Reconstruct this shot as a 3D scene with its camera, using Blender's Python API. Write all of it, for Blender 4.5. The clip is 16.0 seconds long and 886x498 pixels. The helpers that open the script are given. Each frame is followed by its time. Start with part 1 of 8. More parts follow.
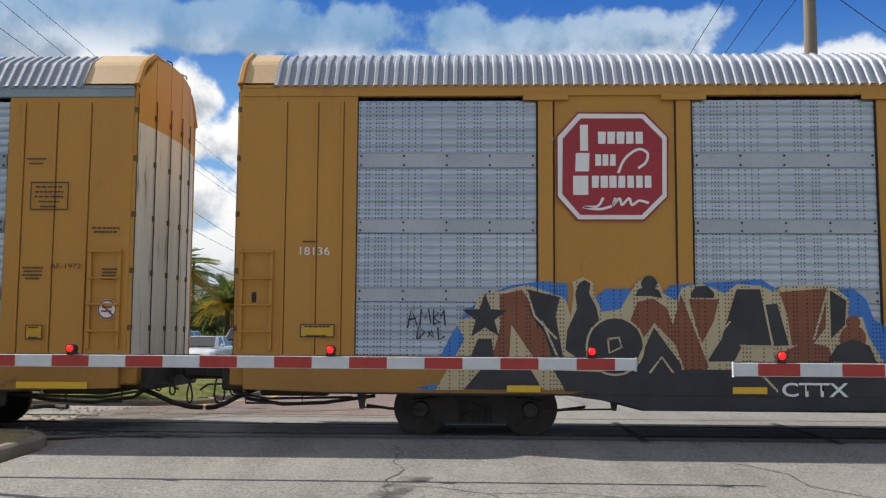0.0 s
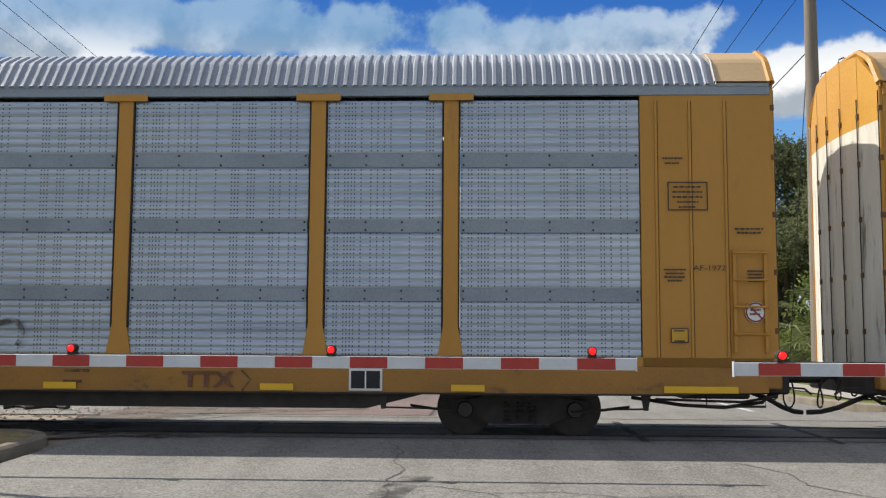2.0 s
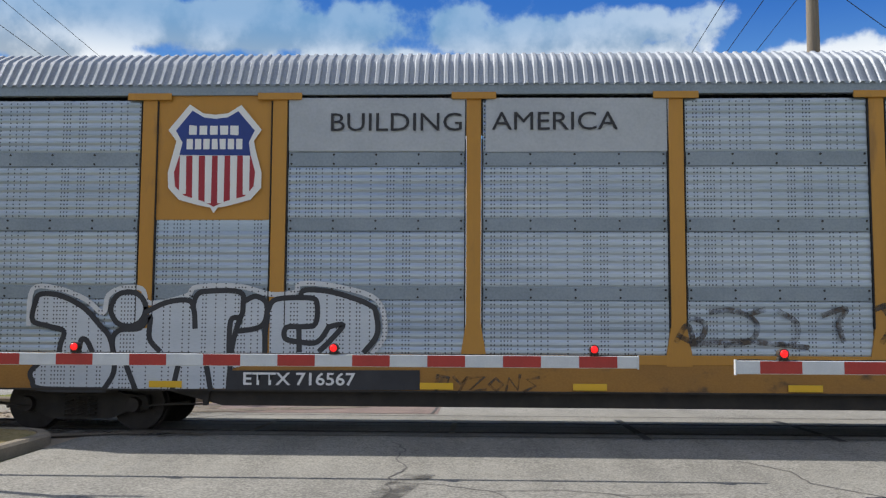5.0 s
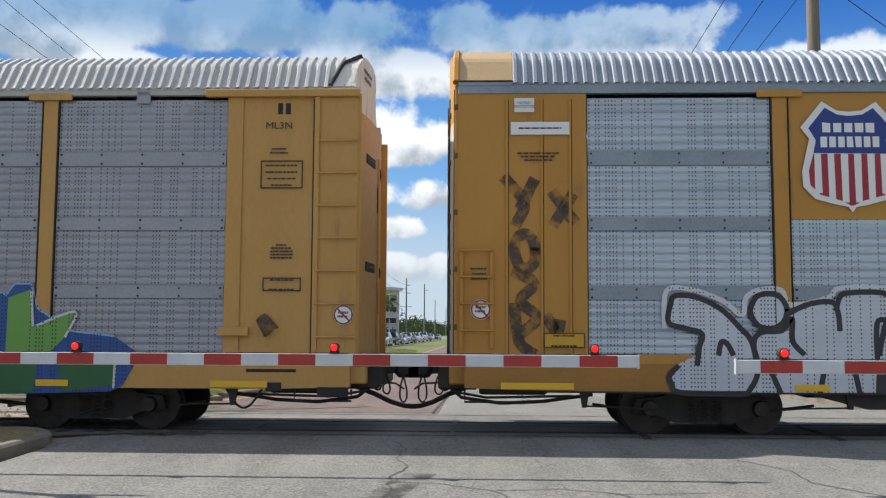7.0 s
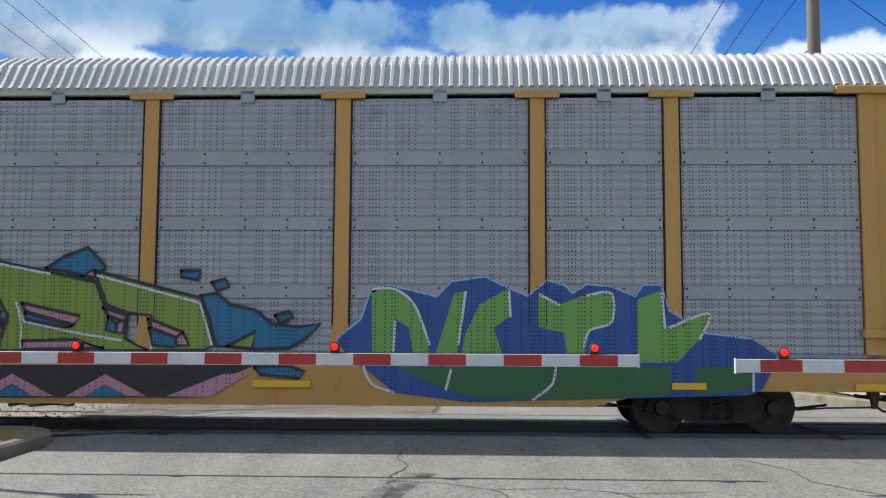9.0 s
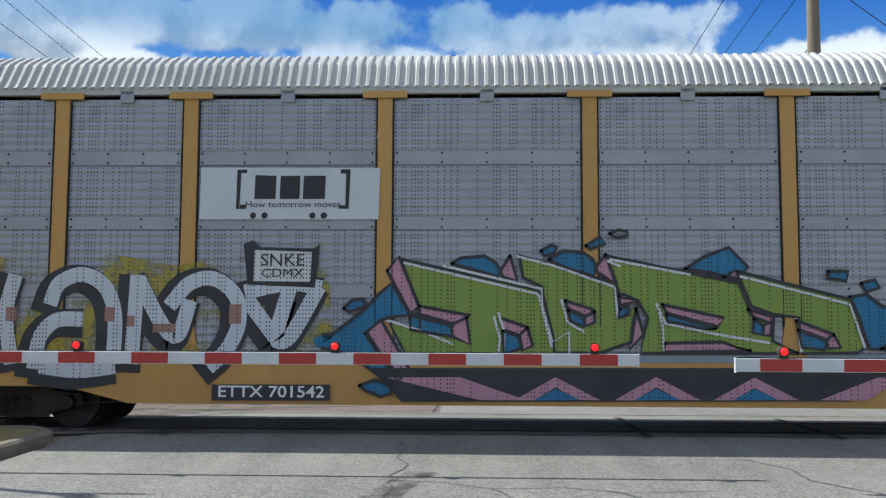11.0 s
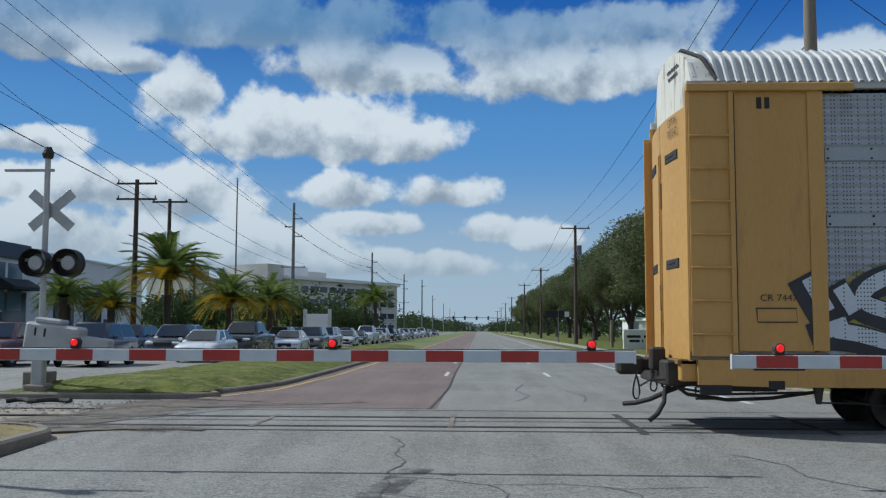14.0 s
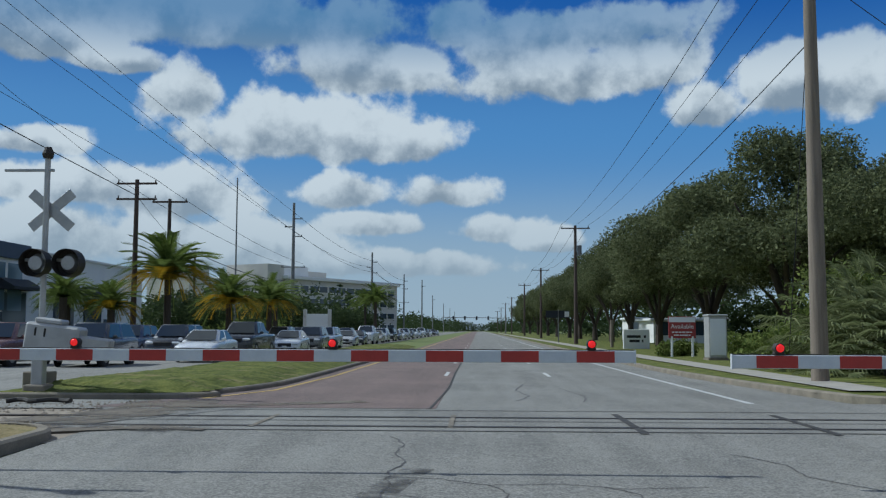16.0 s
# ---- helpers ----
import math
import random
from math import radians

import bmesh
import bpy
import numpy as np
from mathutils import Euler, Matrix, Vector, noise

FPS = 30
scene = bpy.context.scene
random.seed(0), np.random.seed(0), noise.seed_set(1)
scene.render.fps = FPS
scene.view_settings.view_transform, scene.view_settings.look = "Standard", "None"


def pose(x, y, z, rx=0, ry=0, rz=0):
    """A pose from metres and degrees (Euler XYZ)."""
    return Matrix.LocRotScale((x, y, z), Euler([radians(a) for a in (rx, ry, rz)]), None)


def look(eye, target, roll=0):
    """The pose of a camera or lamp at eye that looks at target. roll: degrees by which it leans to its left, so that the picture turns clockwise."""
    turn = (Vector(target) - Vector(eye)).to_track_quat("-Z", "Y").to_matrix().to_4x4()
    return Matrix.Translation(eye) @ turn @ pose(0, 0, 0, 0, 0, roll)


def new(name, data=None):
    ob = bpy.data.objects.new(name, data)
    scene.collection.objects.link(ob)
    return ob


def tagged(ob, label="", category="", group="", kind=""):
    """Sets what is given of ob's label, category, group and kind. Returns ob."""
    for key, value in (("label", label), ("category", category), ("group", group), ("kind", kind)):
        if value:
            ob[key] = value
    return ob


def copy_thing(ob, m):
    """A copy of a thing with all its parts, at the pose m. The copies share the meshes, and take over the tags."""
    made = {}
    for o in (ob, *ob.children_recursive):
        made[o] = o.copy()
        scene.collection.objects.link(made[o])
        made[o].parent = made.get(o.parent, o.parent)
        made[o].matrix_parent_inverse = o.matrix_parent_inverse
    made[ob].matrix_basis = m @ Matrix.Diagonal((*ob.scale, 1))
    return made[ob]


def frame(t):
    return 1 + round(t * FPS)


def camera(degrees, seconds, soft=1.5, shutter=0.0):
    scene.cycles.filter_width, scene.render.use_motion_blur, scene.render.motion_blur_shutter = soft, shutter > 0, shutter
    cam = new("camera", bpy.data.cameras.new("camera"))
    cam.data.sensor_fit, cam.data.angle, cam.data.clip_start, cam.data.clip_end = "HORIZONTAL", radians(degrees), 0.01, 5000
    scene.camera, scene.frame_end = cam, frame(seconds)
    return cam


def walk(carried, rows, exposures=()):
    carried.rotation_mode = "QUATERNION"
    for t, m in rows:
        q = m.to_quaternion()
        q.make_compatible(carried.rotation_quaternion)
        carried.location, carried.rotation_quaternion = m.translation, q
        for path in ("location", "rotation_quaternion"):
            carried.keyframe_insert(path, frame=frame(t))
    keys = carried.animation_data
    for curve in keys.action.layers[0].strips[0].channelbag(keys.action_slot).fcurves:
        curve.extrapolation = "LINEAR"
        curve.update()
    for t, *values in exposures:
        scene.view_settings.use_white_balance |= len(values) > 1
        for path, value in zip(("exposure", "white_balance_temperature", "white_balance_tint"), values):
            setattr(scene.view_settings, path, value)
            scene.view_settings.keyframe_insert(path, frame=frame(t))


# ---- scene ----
from mathutils.geometry import tessellate_polygon

# ---- camera: a dashboard view, almost still, settling by half a degree ----
cam = camera(49.494, 16.0, soft=1.24)
EYE_Z, YAW, PITCH, ROLL = 1.40, 2.10, 4.805, 0.20
SETTLE = [(0, -.03, .40, .08, .14), (1, -.017, .40, .077, .13), (2, 0, .387, .073, .12), (3, .03, .37, .07, .11),
          (5.5, .135, .27, .05, .09), (7, .15, .25, .045, .08), (9.5, .168, .20, .03, .06), (12, .168, .15, .02, .03),
          (12.5, .168, .118, .015, .02), (13, .135, .05, .007, .01), (13.5, .03, .017, 0, 0), (14, 0, 0, 0, 0), (16, 0, 0, 0, 0)]
walk(cam, [(t, pose(0, fy, EYE_Z, 90 + PITCH + dp, 0, YAW + dy) @ pose(0, 0, 0, 0, 0, ROLL + dr))
           for t, dy, dp, fy, dr in SETTLE],
     exposures=[(0, .16, 6700, 10), (3, .16, 6600, 10), (7, .20, 6400, 9), (10, .24, 6200, 8), (12.0, .18, 6050, 6), (12.5, .13, 6050, 6), (13.0, -.06, 6050, 5), (13.4, -.22, 5850, 5), (14, -.42, 5700, 4), (16, -.60, 5560, 2)])

# ---- sky, sun ----
SUN = Vector((-.97, .33, 1.0)).normalized()
world = bpy.data.worlds.new("sky")
scene.world = world
world.use_nodes = True


class Net:
    """Short hand for building node trees."""
    def __init__(self, tree):
        self.t, self.n, self.l = tree, tree.nodes, tree.links

    def put(self, kind, **sockets):
        node = self.n.new(kind)
        return node

    def plug(self, value, socket):
        if isinstance(value, bpy.types.NodeSocket):
            self.l.new(value, socket)
        elif value is not None:
            socket.default_value = value

    def math(self, op, a, b=None, c=None, clamp=False):
        node = self.n.new("ShaderNodeMath")
        node.operation, node.use_clamp = op, clamp
        for v, s in zip((a, b, c), node.inputs):
            self.plug(v, s)
        return node.outputs[0]

    def mix(self, fac, a, b, blend="MIX"):
        node = self.n.new("ShaderNodeMix")
        node.data_type, node.blend_type = "RGBA", blend
        self.plug(fac, node.inputs[0])
        for v, s in ((a, node.inputs[6]), (b, node.inputs[7])):
            self.plug((*v, 1) if isinstance(v, tuple) and len(v) == 3 else v, s)
        return node.outputs[2]

    def noise(self, vec, scale, detail=4, rough=.55):
        node = self.n.new("ShaderNodeTexNoise")
        self.plug(vec, node.inputs["Vector"])
        node.inputs["Scale"].default_value, node.inputs["Detail"].default_value = scale, detail
        node.inputs["Roughness"].default_value = rough
        return node.outputs["Fac"]

    def ramp(self, v, lo, hi, a=0.0, b=1.0):
        node = self.n.new("ShaderNodeMapRange")
        node.interpolation_type = "SMOOTHSTEP"
        for x, s in zip((v, lo, hi, a, b), node.inputs):
            self.plug(x, s)
        return node.outputs[0]

    def vec(self, op, a, b=None):
        node = self.n.new("ShaderNodeVectorMath")
        node.operation = op
        self.plug(a, node.inputs[0])
        self.plug(b, node.inputs[1])
        return node.outputs[0]


# cumulus heaps of the day: heading and height above the horizon in degrees, half width, half height
CLOUDS = [(-17.0, 13.2, 2.5, 1.9), (-12.7, 12.1, 3.7, 2.0), (-10.4, 11.4, 7.8, 2.1), (-5.0, 11.0, 3.7, 1.4), (-8.3, 8.0, 3.0, 1.2), (-1.6, 8.0, 2.9, 1.3), (-6.3, 6.2, 3.0, 0.9), (0.8, 5.9, 2.9, 1.1), (3.8, 5.2, 2.0, 0.8), (5.2, 14.7, 6.4, 2.1), (1.2, 16.5, 2.4, 2.0), (10.2, 15.5, 4.0, 2.4), (13.4, 12.6, 2.4, 1.7), (19.6, 13.9, 5.4, 2.4)]
CLOUDS += [(-22.7, 7.9, 7.1, 1.5), (-25.4, 10.2, 3.0, 1.0), (-18.1, 7.5, 5.1, 2.0), (-24.1, 5.0, 6.7, 2.0), (-14.9, 4.7, 6.7, 1.7), (-7.1, 15.4, 5.1, 2.0), (-13.5, 17.7, 11.1, 2.0), (-20.0, 17.8, 6.7, 1.7), (-25.7, 16.0, 4.0, 2.0), (-1.6, 17.8, 2.0, 1.9), (-3.0, 15.2, 0.5, 0.5), (-21.4, 14.9, 2.7, 0.8), (-4.3, 3.8, 6.7, 1.0), (6.9, 17.3, 6.7, 1.7)]
nt = Net(world.node_tree)
out = world.node_tree.nodes["World Output"]
sky_back = world.node_tree.nodes["Background"]
sky = nt.put("ShaderNodeTexSky")
sky.sky_type, sky.sun_disc = "NISHITA", False
sky.sun_elevation, sky.sun_rotation = math.asin(SUN.z), math.atan2(SUN.x, SUN.y)
sky.air_density, sky.dust_density, sky.ozone_density = 1.0, .6, 2.5
direction = nt.put("ShaderNodeTexCoord").outputs["Generated"]
sep = nt.put("ShaderNodeSeparateXYZ")
nt.plug(nt.vec("NORMALIZE", direction), sep.inputs[0])
az = nt.math("MULTIPLY", nt.math("ARCTAN2", sep.outputs[0], sep.outputs[1]), 57.2958)
el = nt.math("MULTIPLY", nt.math("ARCSINE", sep.outputs[2]), 57.2958)
big = nt.noise(direction, 15, 8, .56)
edge = nt.math("SUBTRACT", big, .5)
heap = low = weight = None
for a, e, w, h in CLOUDS:
    da = nt.math("DIVIDE", nt.math("SUBTRACT", az, a), w)
    de = nt.math("DIVIDE", nt.math("SUBTRACT", el, e), h)
    # flat undersides: below the middle a heap ends sooner
    de2 = nt.math("MULTIPLY", nt.math("MINIMUM", de, 0.0), 1.5)
    dd = nt.math("ADD", nt.math("MAXIMUM", de, 0.0), de2)
    r = nt.math("SQRT", nt.math("ADD", nt.math("MULTIPLY", da, da), nt.math("MULTIPLY", dd, dd)))
    v = nt.math("SUBTRACT", 1.0, r)
    heap = v if heap is None else nt.math("SMOOTH_MAX", heap, v, .25)
    near = nt.math("MAXIMUM", nt.math("ADD", v, .5), .001)
    near = nt.math("MULTIPLY", near, near)
    g = nt.math("MULTIPLY", near, nt.ramp(de, .55, -.75))
    low = g if low is None else nt.math("ADD", low, g)
    weight = near if weight is None else nt.math("ADD", weight, near)
low = nt.math("DIVIDE", low, weight)
fluff = nt.math("ADD", heap, nt.math("MULTIPLY", edge, 2.4))
cover = nt.ramp(fluff, -.16, .20)
# unseen broken cloud outside the camera's view, added to light the train's near side
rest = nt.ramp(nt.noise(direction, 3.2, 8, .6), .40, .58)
# inside: the part of the sky that the camera's view takes in
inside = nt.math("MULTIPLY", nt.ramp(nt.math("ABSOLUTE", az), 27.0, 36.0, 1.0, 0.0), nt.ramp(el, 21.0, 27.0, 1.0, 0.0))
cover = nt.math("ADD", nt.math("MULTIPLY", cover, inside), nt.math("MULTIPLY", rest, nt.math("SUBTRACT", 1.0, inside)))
shade = nt.math("ADD", nt.math("MULTIPLY", low, .75), nt.math("MULTIPLY", nt.noise(direction, 10, 5, .6), .55))
# the side turned to the sun is bright, the lee side grey
toward = nt.noise(nt.vec("ADD", direction, (-.016, .0, .022)), 15, 8, .56)
shade = nt.math("ADD", shade, nt.math("MULTIPLY", nt.math("SUBTRACT", toward, big), 2.4))
shade = nt.math("ADD", shade, nt.math("MULTIPLY", nt.ramp(heap, .05, .7), .16))
tower = nt.ramp(el, 14.0, 19.0)
shade = nt.math("ADD", shade, nt.math("MULTIPLY", tower, .22))
cloud_col = nt.mix(nt.ramp(shade, .34, 1.25), (9.4, 9.5, 9.5), (3.6, 4.2, 4.9))
cloud_col = nt.mix(nt.math("MULTIPLY", nt.ramp(el, 14.0, 18.5), nt.ramp(az, 14.0, -4.0, .64, .84)), cloud_col, (1.1, 2.9, 5.4))
# clouds outside the view get one even pale tone, tuned as fill light
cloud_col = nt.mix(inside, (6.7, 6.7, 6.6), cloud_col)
gradient = nt.mix(nt.ramp(el, 1.0, 12.0), (4.3, 5.9, 7.3), (1.4, 3.6, 7.2))
gradient = nt.mix(nt.ramp(el, 11.0, 20.0), gradient, (.18, 1.3, 4.9))
blue = nt.mix(.9, sky.outputs[0], gradient)
haze = nt.ramp(el, 0.0, 10.0, .82, 0.0)
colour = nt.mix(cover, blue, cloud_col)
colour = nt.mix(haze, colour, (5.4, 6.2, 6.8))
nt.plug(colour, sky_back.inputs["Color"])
sky_back.inputs["Strength"].default_value = .10

sun = new("sun", bpy.data.lights.new("sun", "SUN"))
sun.data.energy, sun.data.angle, sun.data.color = 4.9, radians(.55), (1, .95, .88)
sun.matrix_world = look(SUN * 60, (0, 0, 0))


# ---- materials ----
def paint(name, a, b, rough=.5, metal=0.0, scale=3.0, fine=60.0, bump=.1, dirt=None, stretch=(1, 1, 1), amount=.5, coat=0.0):
    """Two colours mixed over broad patches and fine grain, with relief, and dirt in patches of its own."""
    m = bpy.data.materials.new(name)
    m.use_nodes = True
    n = Net(m.node_tree)
    b_node = m.node_tree.nodes["Principled BSDF"]
    at = n.vec("MULTIPLY", n.put("ShaderNodeTexCoord").outputs["Object"], stretch)
    broad, grain = n.noise(at, scale, 5), n.noise(at, fine, 3)
    mixed = n.math("ADD", n.math("MULTIPLY", broad, .65), n.math("MULTIPLY", grain, .35))
    col = n.mix(n.ramp(mixed, .5 - amount * .4, .5 + amount * .4), a, b)
    if dirt:
        d_col, d_scale, d_lo = dirt
        col = n.mix(n.ramp(n.noise(at, d_scale, 7, .65), d_lo, d_lo + .16, 0, .85), col, d_col)
    n.plug(col, b_node.inputs["Base Color"])
    n.plug(n.ramp(grain, .3, .7, max(rough - .08, .02), min(rough + .1, 1)), b_node.inputs["Roughness"])
    b_node.inputs["Metallic"].default_value = metal
    b_node.inputs["Coat Weight"].default_value = coat
    if bump:
        bn = n.put("ShaderNodeBump")
        bn.inputs["Strength"].default_value, bn.inputs["Distance"].default_value = bump, .01
        n.plug(mixed, bn.inputs["Height"])
        n.plug(bn.outputs[0], b_node.inputs["Normal"])
    return m


def plain(name, col, rough=.5, metal=0.0, glow=0.0):
    m = bpy.data.materials.new(name)
    m.use_nodes = True
    b = m.node_tree.nodes["Principled BSDF"]
    b.inputs["Base Color"].default_value, b.inputs["Roughness"].default_value = (*col, 1), rough
    b.inputs["Metallic"].default_value = metal
    if glow:
        b.inputs["Emission Color"].default_value, b.inputs["Emission Strength"].default_value = (*col, 1), glow
    return m


def screen(name, a, b, hole, metal=.55, rough=.42, dirt=((.22, .25, .27), 2.2, .62), stretch=(.35, 1, 2.2)):
    """Galvanised screen sheet with stamped rows of small holes in uneven columns."""
    m = paint(name, a, b, rough, metal, 1.3, 40, .05, dirt=dirt, stretch=stretch, amount=.7)
    n = Net(m.node_tree)
    bs = m.node_tree.nodes["Principled BSDF"]
    sp = n.put("ShaderNodeSeparateXYZ")
    n.plug(n.put("ShaderNodeTexCoord").outputs["Object"], sp.inputs[0])
    col = n.math("DIVIDE", sp.outputs[0], .046)
    row = n.math("DIVIDE", sp.outputs[2], .056)
    cell = n.put("ShaderNodeTexWhiteNoise")
    cell.noise_dimensions = "1D"
    n.plug(n.math("FLOOR", col), cell.inputs["W"])
    keep = n.math("GREATER_THAN", cell.outputs["Value"], .52)
    u = n.math("SUBTRACT", n.math("FRACT", col), .5)
    v = n.math("MULTIPLY", n.math("SUBTRACT", n.math("FRACT", row), .5), 1.1)
    r = n.math("SQRT", n.math("ADD", n.math("MULTIPLY", u, u), n.math("MULTIPLY", v, v)))
    dot = n.math("MULTIPLY", n.ramp(r, .19, .27, 1, 0), keep)
    old = bs.inputs["Base Color"].links[0].from_socket
    n.plug(n.mix(dot, old, hole), bs.inputs["Base Color"])
    n.plug(n.math("MULTIPLY", n.math("SUBTRACT", 1.0, dot), metal), bs.inputs["Metallic"])
    return m


TAN = paint("rail_yellow_paint", (.455, .215, .028), (.51, .25, .038), .5, 0, .9, 30, .05, dirt=((.30, .15, .035), 1.9, .60), stretch=(1.4, 1, .35))
TAN_WARM = paint("faded_yellow_paint", (.55, .31, .085), (.48, .26, .062), .5, 0, .8, 30, .05, dirt=((.30, .165, .06), 1.5, .57), stretch=(1.6, 1, .30))
BEIGE = paint("beige_paint", (.58, .41, .22), (.50, .34, .17), .55, 0, 1.0, 30, .05)
ORANGE = paint("orange_paint", (.62, .33, .05), (.55, .28, .045), .5, 0, 1.2, 30, .05)
WHITE_WORN = paint("worn_white_paint", (.76, .73, .64), (.62, .59, .50), .55, 0, 1.5, 30, .08, dirt=((.15, .115, .07), 2.4, .55), stretch=(3, 3, .4))
# long horizontal streaks in the bluish sheet's colour paint in its reflections
SCREEN_BLUE = screen("galvanised_screen", (.52, .59, .66), (.27, .325, .38), (.06, .07, .09), .6, .36, ((.20, .24, .27), 2.0, .60), (.16, 1, 4.5))
SCREEN_GREY = screen("dull_galvanised_screen", (.395, .405, .435), (.285, .30, .33), (.06, .065, .08), .5, .46, ((.24, .25, .27), 1.6, .58), (.8, 1, 1.2))
BAND = paint("galvanised_band", (.29, .335, .375), (.22, .26, .295), .5, .5, 1.2, 30, .06)
BAND_DULL = paint("dull_galvanised_band", (.37, .385, .41), (.29, .305, .33), .48, .5, 1.2, 30, .06)
BAND_LIGHT = paint("bright_galvanised_band", (.42, .45, .49), (.33, .36, .40), .42, .5, 1.2, 30, .06)
ROOF = paint("galvanised_roof", (.37, .40, .44), (.28, .31, .35), .6, .25, .7, 30, .06, dirt=((.36, .38, .40), 1.1, .60))
ROOF_DULL = paint("weathered_roof", (.54, .54, .51), (.44, .44, .42), .62, .2, .7, 30, .06)
BLACK = paint("black_running_gear", (.018, .016, .014), (.045, .036, .028), .7, 0, 4, 50, .25)
STEEL = paint("worn_wheel_steel", (.03, .026, .023), (.06, .05, .045), .5, .6, 5, 50, .1)
DARK = paint("dark_gap", (.02, .02, .02), (.035, .032, .03), .8, 0, 3, 40, .1)
REFLECT = plain("yellow_reflector", (.80, .47, .02), .35)
LETTER_K = plain("black_lettering", (.025, .025, .03), .6)
LETTER_W = plain("white_lettering", (.78, .78, .76), .6)


def asphalt(name, base, tint):
    """Worn road surface: pale stones in dark binder, faint patches, wheel-worn streaks along y."""
    m = bpy.data.materials.new(name)
    m.use_nodes = True
    n = Net(m.node_tree)
    b = m.node_tree.nodes["Principled BSDF"]
    at = n.put("ShaderNodeTexCoord").outputs["Object"]
    broad = n.noise(at, .35, 4, .5)
    streak = n.noise(n.vec("MULTIPLY", at, (1.6, .12, 1)), 1.0, 3)
    stone = n.noise(at, 38, 2, .6)
    coarse = n.noise(at, 9, 4, .6)
    v = n.math("ADD", n.math("MULTIPLY", broad, .22), n.math("MULTIPLY", streak, .22))
    v = n.math("ADD", v, n.math("ADD", n.math("MULTIPLY", stone, .85), n.math("MULTIPLY", coarse, .22)))
    col = n.mix(n.ramp(v, .55, .96), tuple(c * .46 for c in base), tuple(c * 1.32 for c in base))
    col = n.mix(n.ramp(n.noise(at, 1.3, 6, .7), .64, .76, 0, .55), col, tint)
    n.plug(col, b.inputs["Base Color"])
    b.inputs["Roughness"].default_value = .88
    bn = n.put("ShaderNodeBump")
    bn.inputs["Strength"].default_value, bn.inputs["Distance"].default_value = .7, .012
    n.plug(n.math("ADD", n.math("MULTIPLY", stone, .7), n.math("MULTIPLY", coarse, .5)), bn.inputs["Height"])
    n.plug(bn.outputs[0], b.inputs["Normal"])
    return m


ASPHALT = asphalt("worn_grey_asphalt", (.238, .230, .203), (.15, .145, .13))
ASPHALT_RED = asphalt("reddish_asphalt", (.190, .138, .118), (.138, .100, .087))
CONCRETE = paint("kerb_concrete", (.29, .255, .20), (.17, .15, .12), .85, 0, 2, 50, .4, dirt=((.12, .11, .09), 1.5, .6))
CRACK = paint("asphalt_crack", (.085, .08, .075), (.12, .115, .11), .9, 0, 3, 40, .3)
TAR = paint("tar_seam", (.035, .033, .03), (.06, .055, .05), .8, 0, 3, 40, .3)
GRASS_LAND = paint("grass_ground", (.10, .15, .03), (.19, .20, .06), .95, 0, .25, 20, .5, dirt=((.25, .20, .11), .5, .64))
DIRT = paint("pale_dirt", (.33, .28, .21), (.23, .19, .145), .95, 0, 1.1, 30, .7, dirt=((.10, .085, .065), 1.6, .6))
LINE_W = paint("white_road_paint", (.62, .62, .58), (.40, .40, .38), .7, 0, 3, 30, .2)
LINE_Y = paint("yellow_road_paint", (.55, .36, .06), (.40, .28, .08), .7, 0, 3, 30, .2)
GATE_RED = paint("red_gate_sheeting", (.42, .035, .025), (.34, .03, .022), .45, 0, 4, 60, .04)
GATE_WHITE = paint("white_gate_sheeting", (.62, .65, .66), (.52, .55, .57), .4, 0, 4, 60, .04)
LAMP_RED = plain("red_lamp_lens", (.75, .012, .012), .25, 0, 1.0)
LAMP_DIM = plain("red_lamp_lens_unlit", (.25, .01, .01), .25)
ALU = paint("aluminium_paint", (.46, .46, .45), (.36, .36, .35), .45, .3, 4, 60, .06)


# ---- mesh helpers ----
def mesh_of(name, bm, material, smooth=False):
    me = bpy.data.meshes.new(name)
    bmesh.ops.recalc_face_normals(bm, faces=bm.faces)
    bm.to_mesh(me)
    bm.free()
    if smooth:
        me.shade_smooth()
    for one in (material if isinstance(material, (list, tuple)) else [material]):
        me.materials.append(one)
    return me


def part(name, bm, material, parent, label="", smooth=False):
    ob = new(name, mesh_of(name, bm, material, smooth))
    ob.parent = parent
    return tagged(ob, label)


def share(name, me, parent, m):
    ob = new(name, me)
    ob.parent = parent
    ob.matrix_basis = m
    return ob


def thing(name, m, label, category, group="", kind=""):
    ob = new(name)
    ob.matrix_basis = m
    return tagged(ob, label, category, group, kind)


def solid(name, bm, material, label, category, group="", kind="", m=None, smooth=False):
    ob = new(name, mesh_of(name, bm, material, smooth))
    if m is not None:
        ob.matrix_basis = m
    return tagged(ob, label, category, group, kind)


def box(bm, x0, x1, y0, y1, z0, z1, bevel=0.0, mat=0):
    vs = bmesh.ops.create_cube(bm, size=1)["verts"]
    for v in vs:
        v.co = Vector(((x0 + x1) / 2 + v.co.x * (x1 - x0), (y0 + y1) / 2 + v.co.y * (y1 - y0), (z0 + z1) / 2 + v.co.z * (z1 - z0)))
    faces = list({f for v in vs for f in v.link_faces})
    for f in faces:
        f.material_index = mat
    if bevel:
        bmesh.ops.bevel(bm, geom=list({e for v in vs for e in v.link_edges}), offset=bevel, segments=1, affect="EDGES")
    return bm


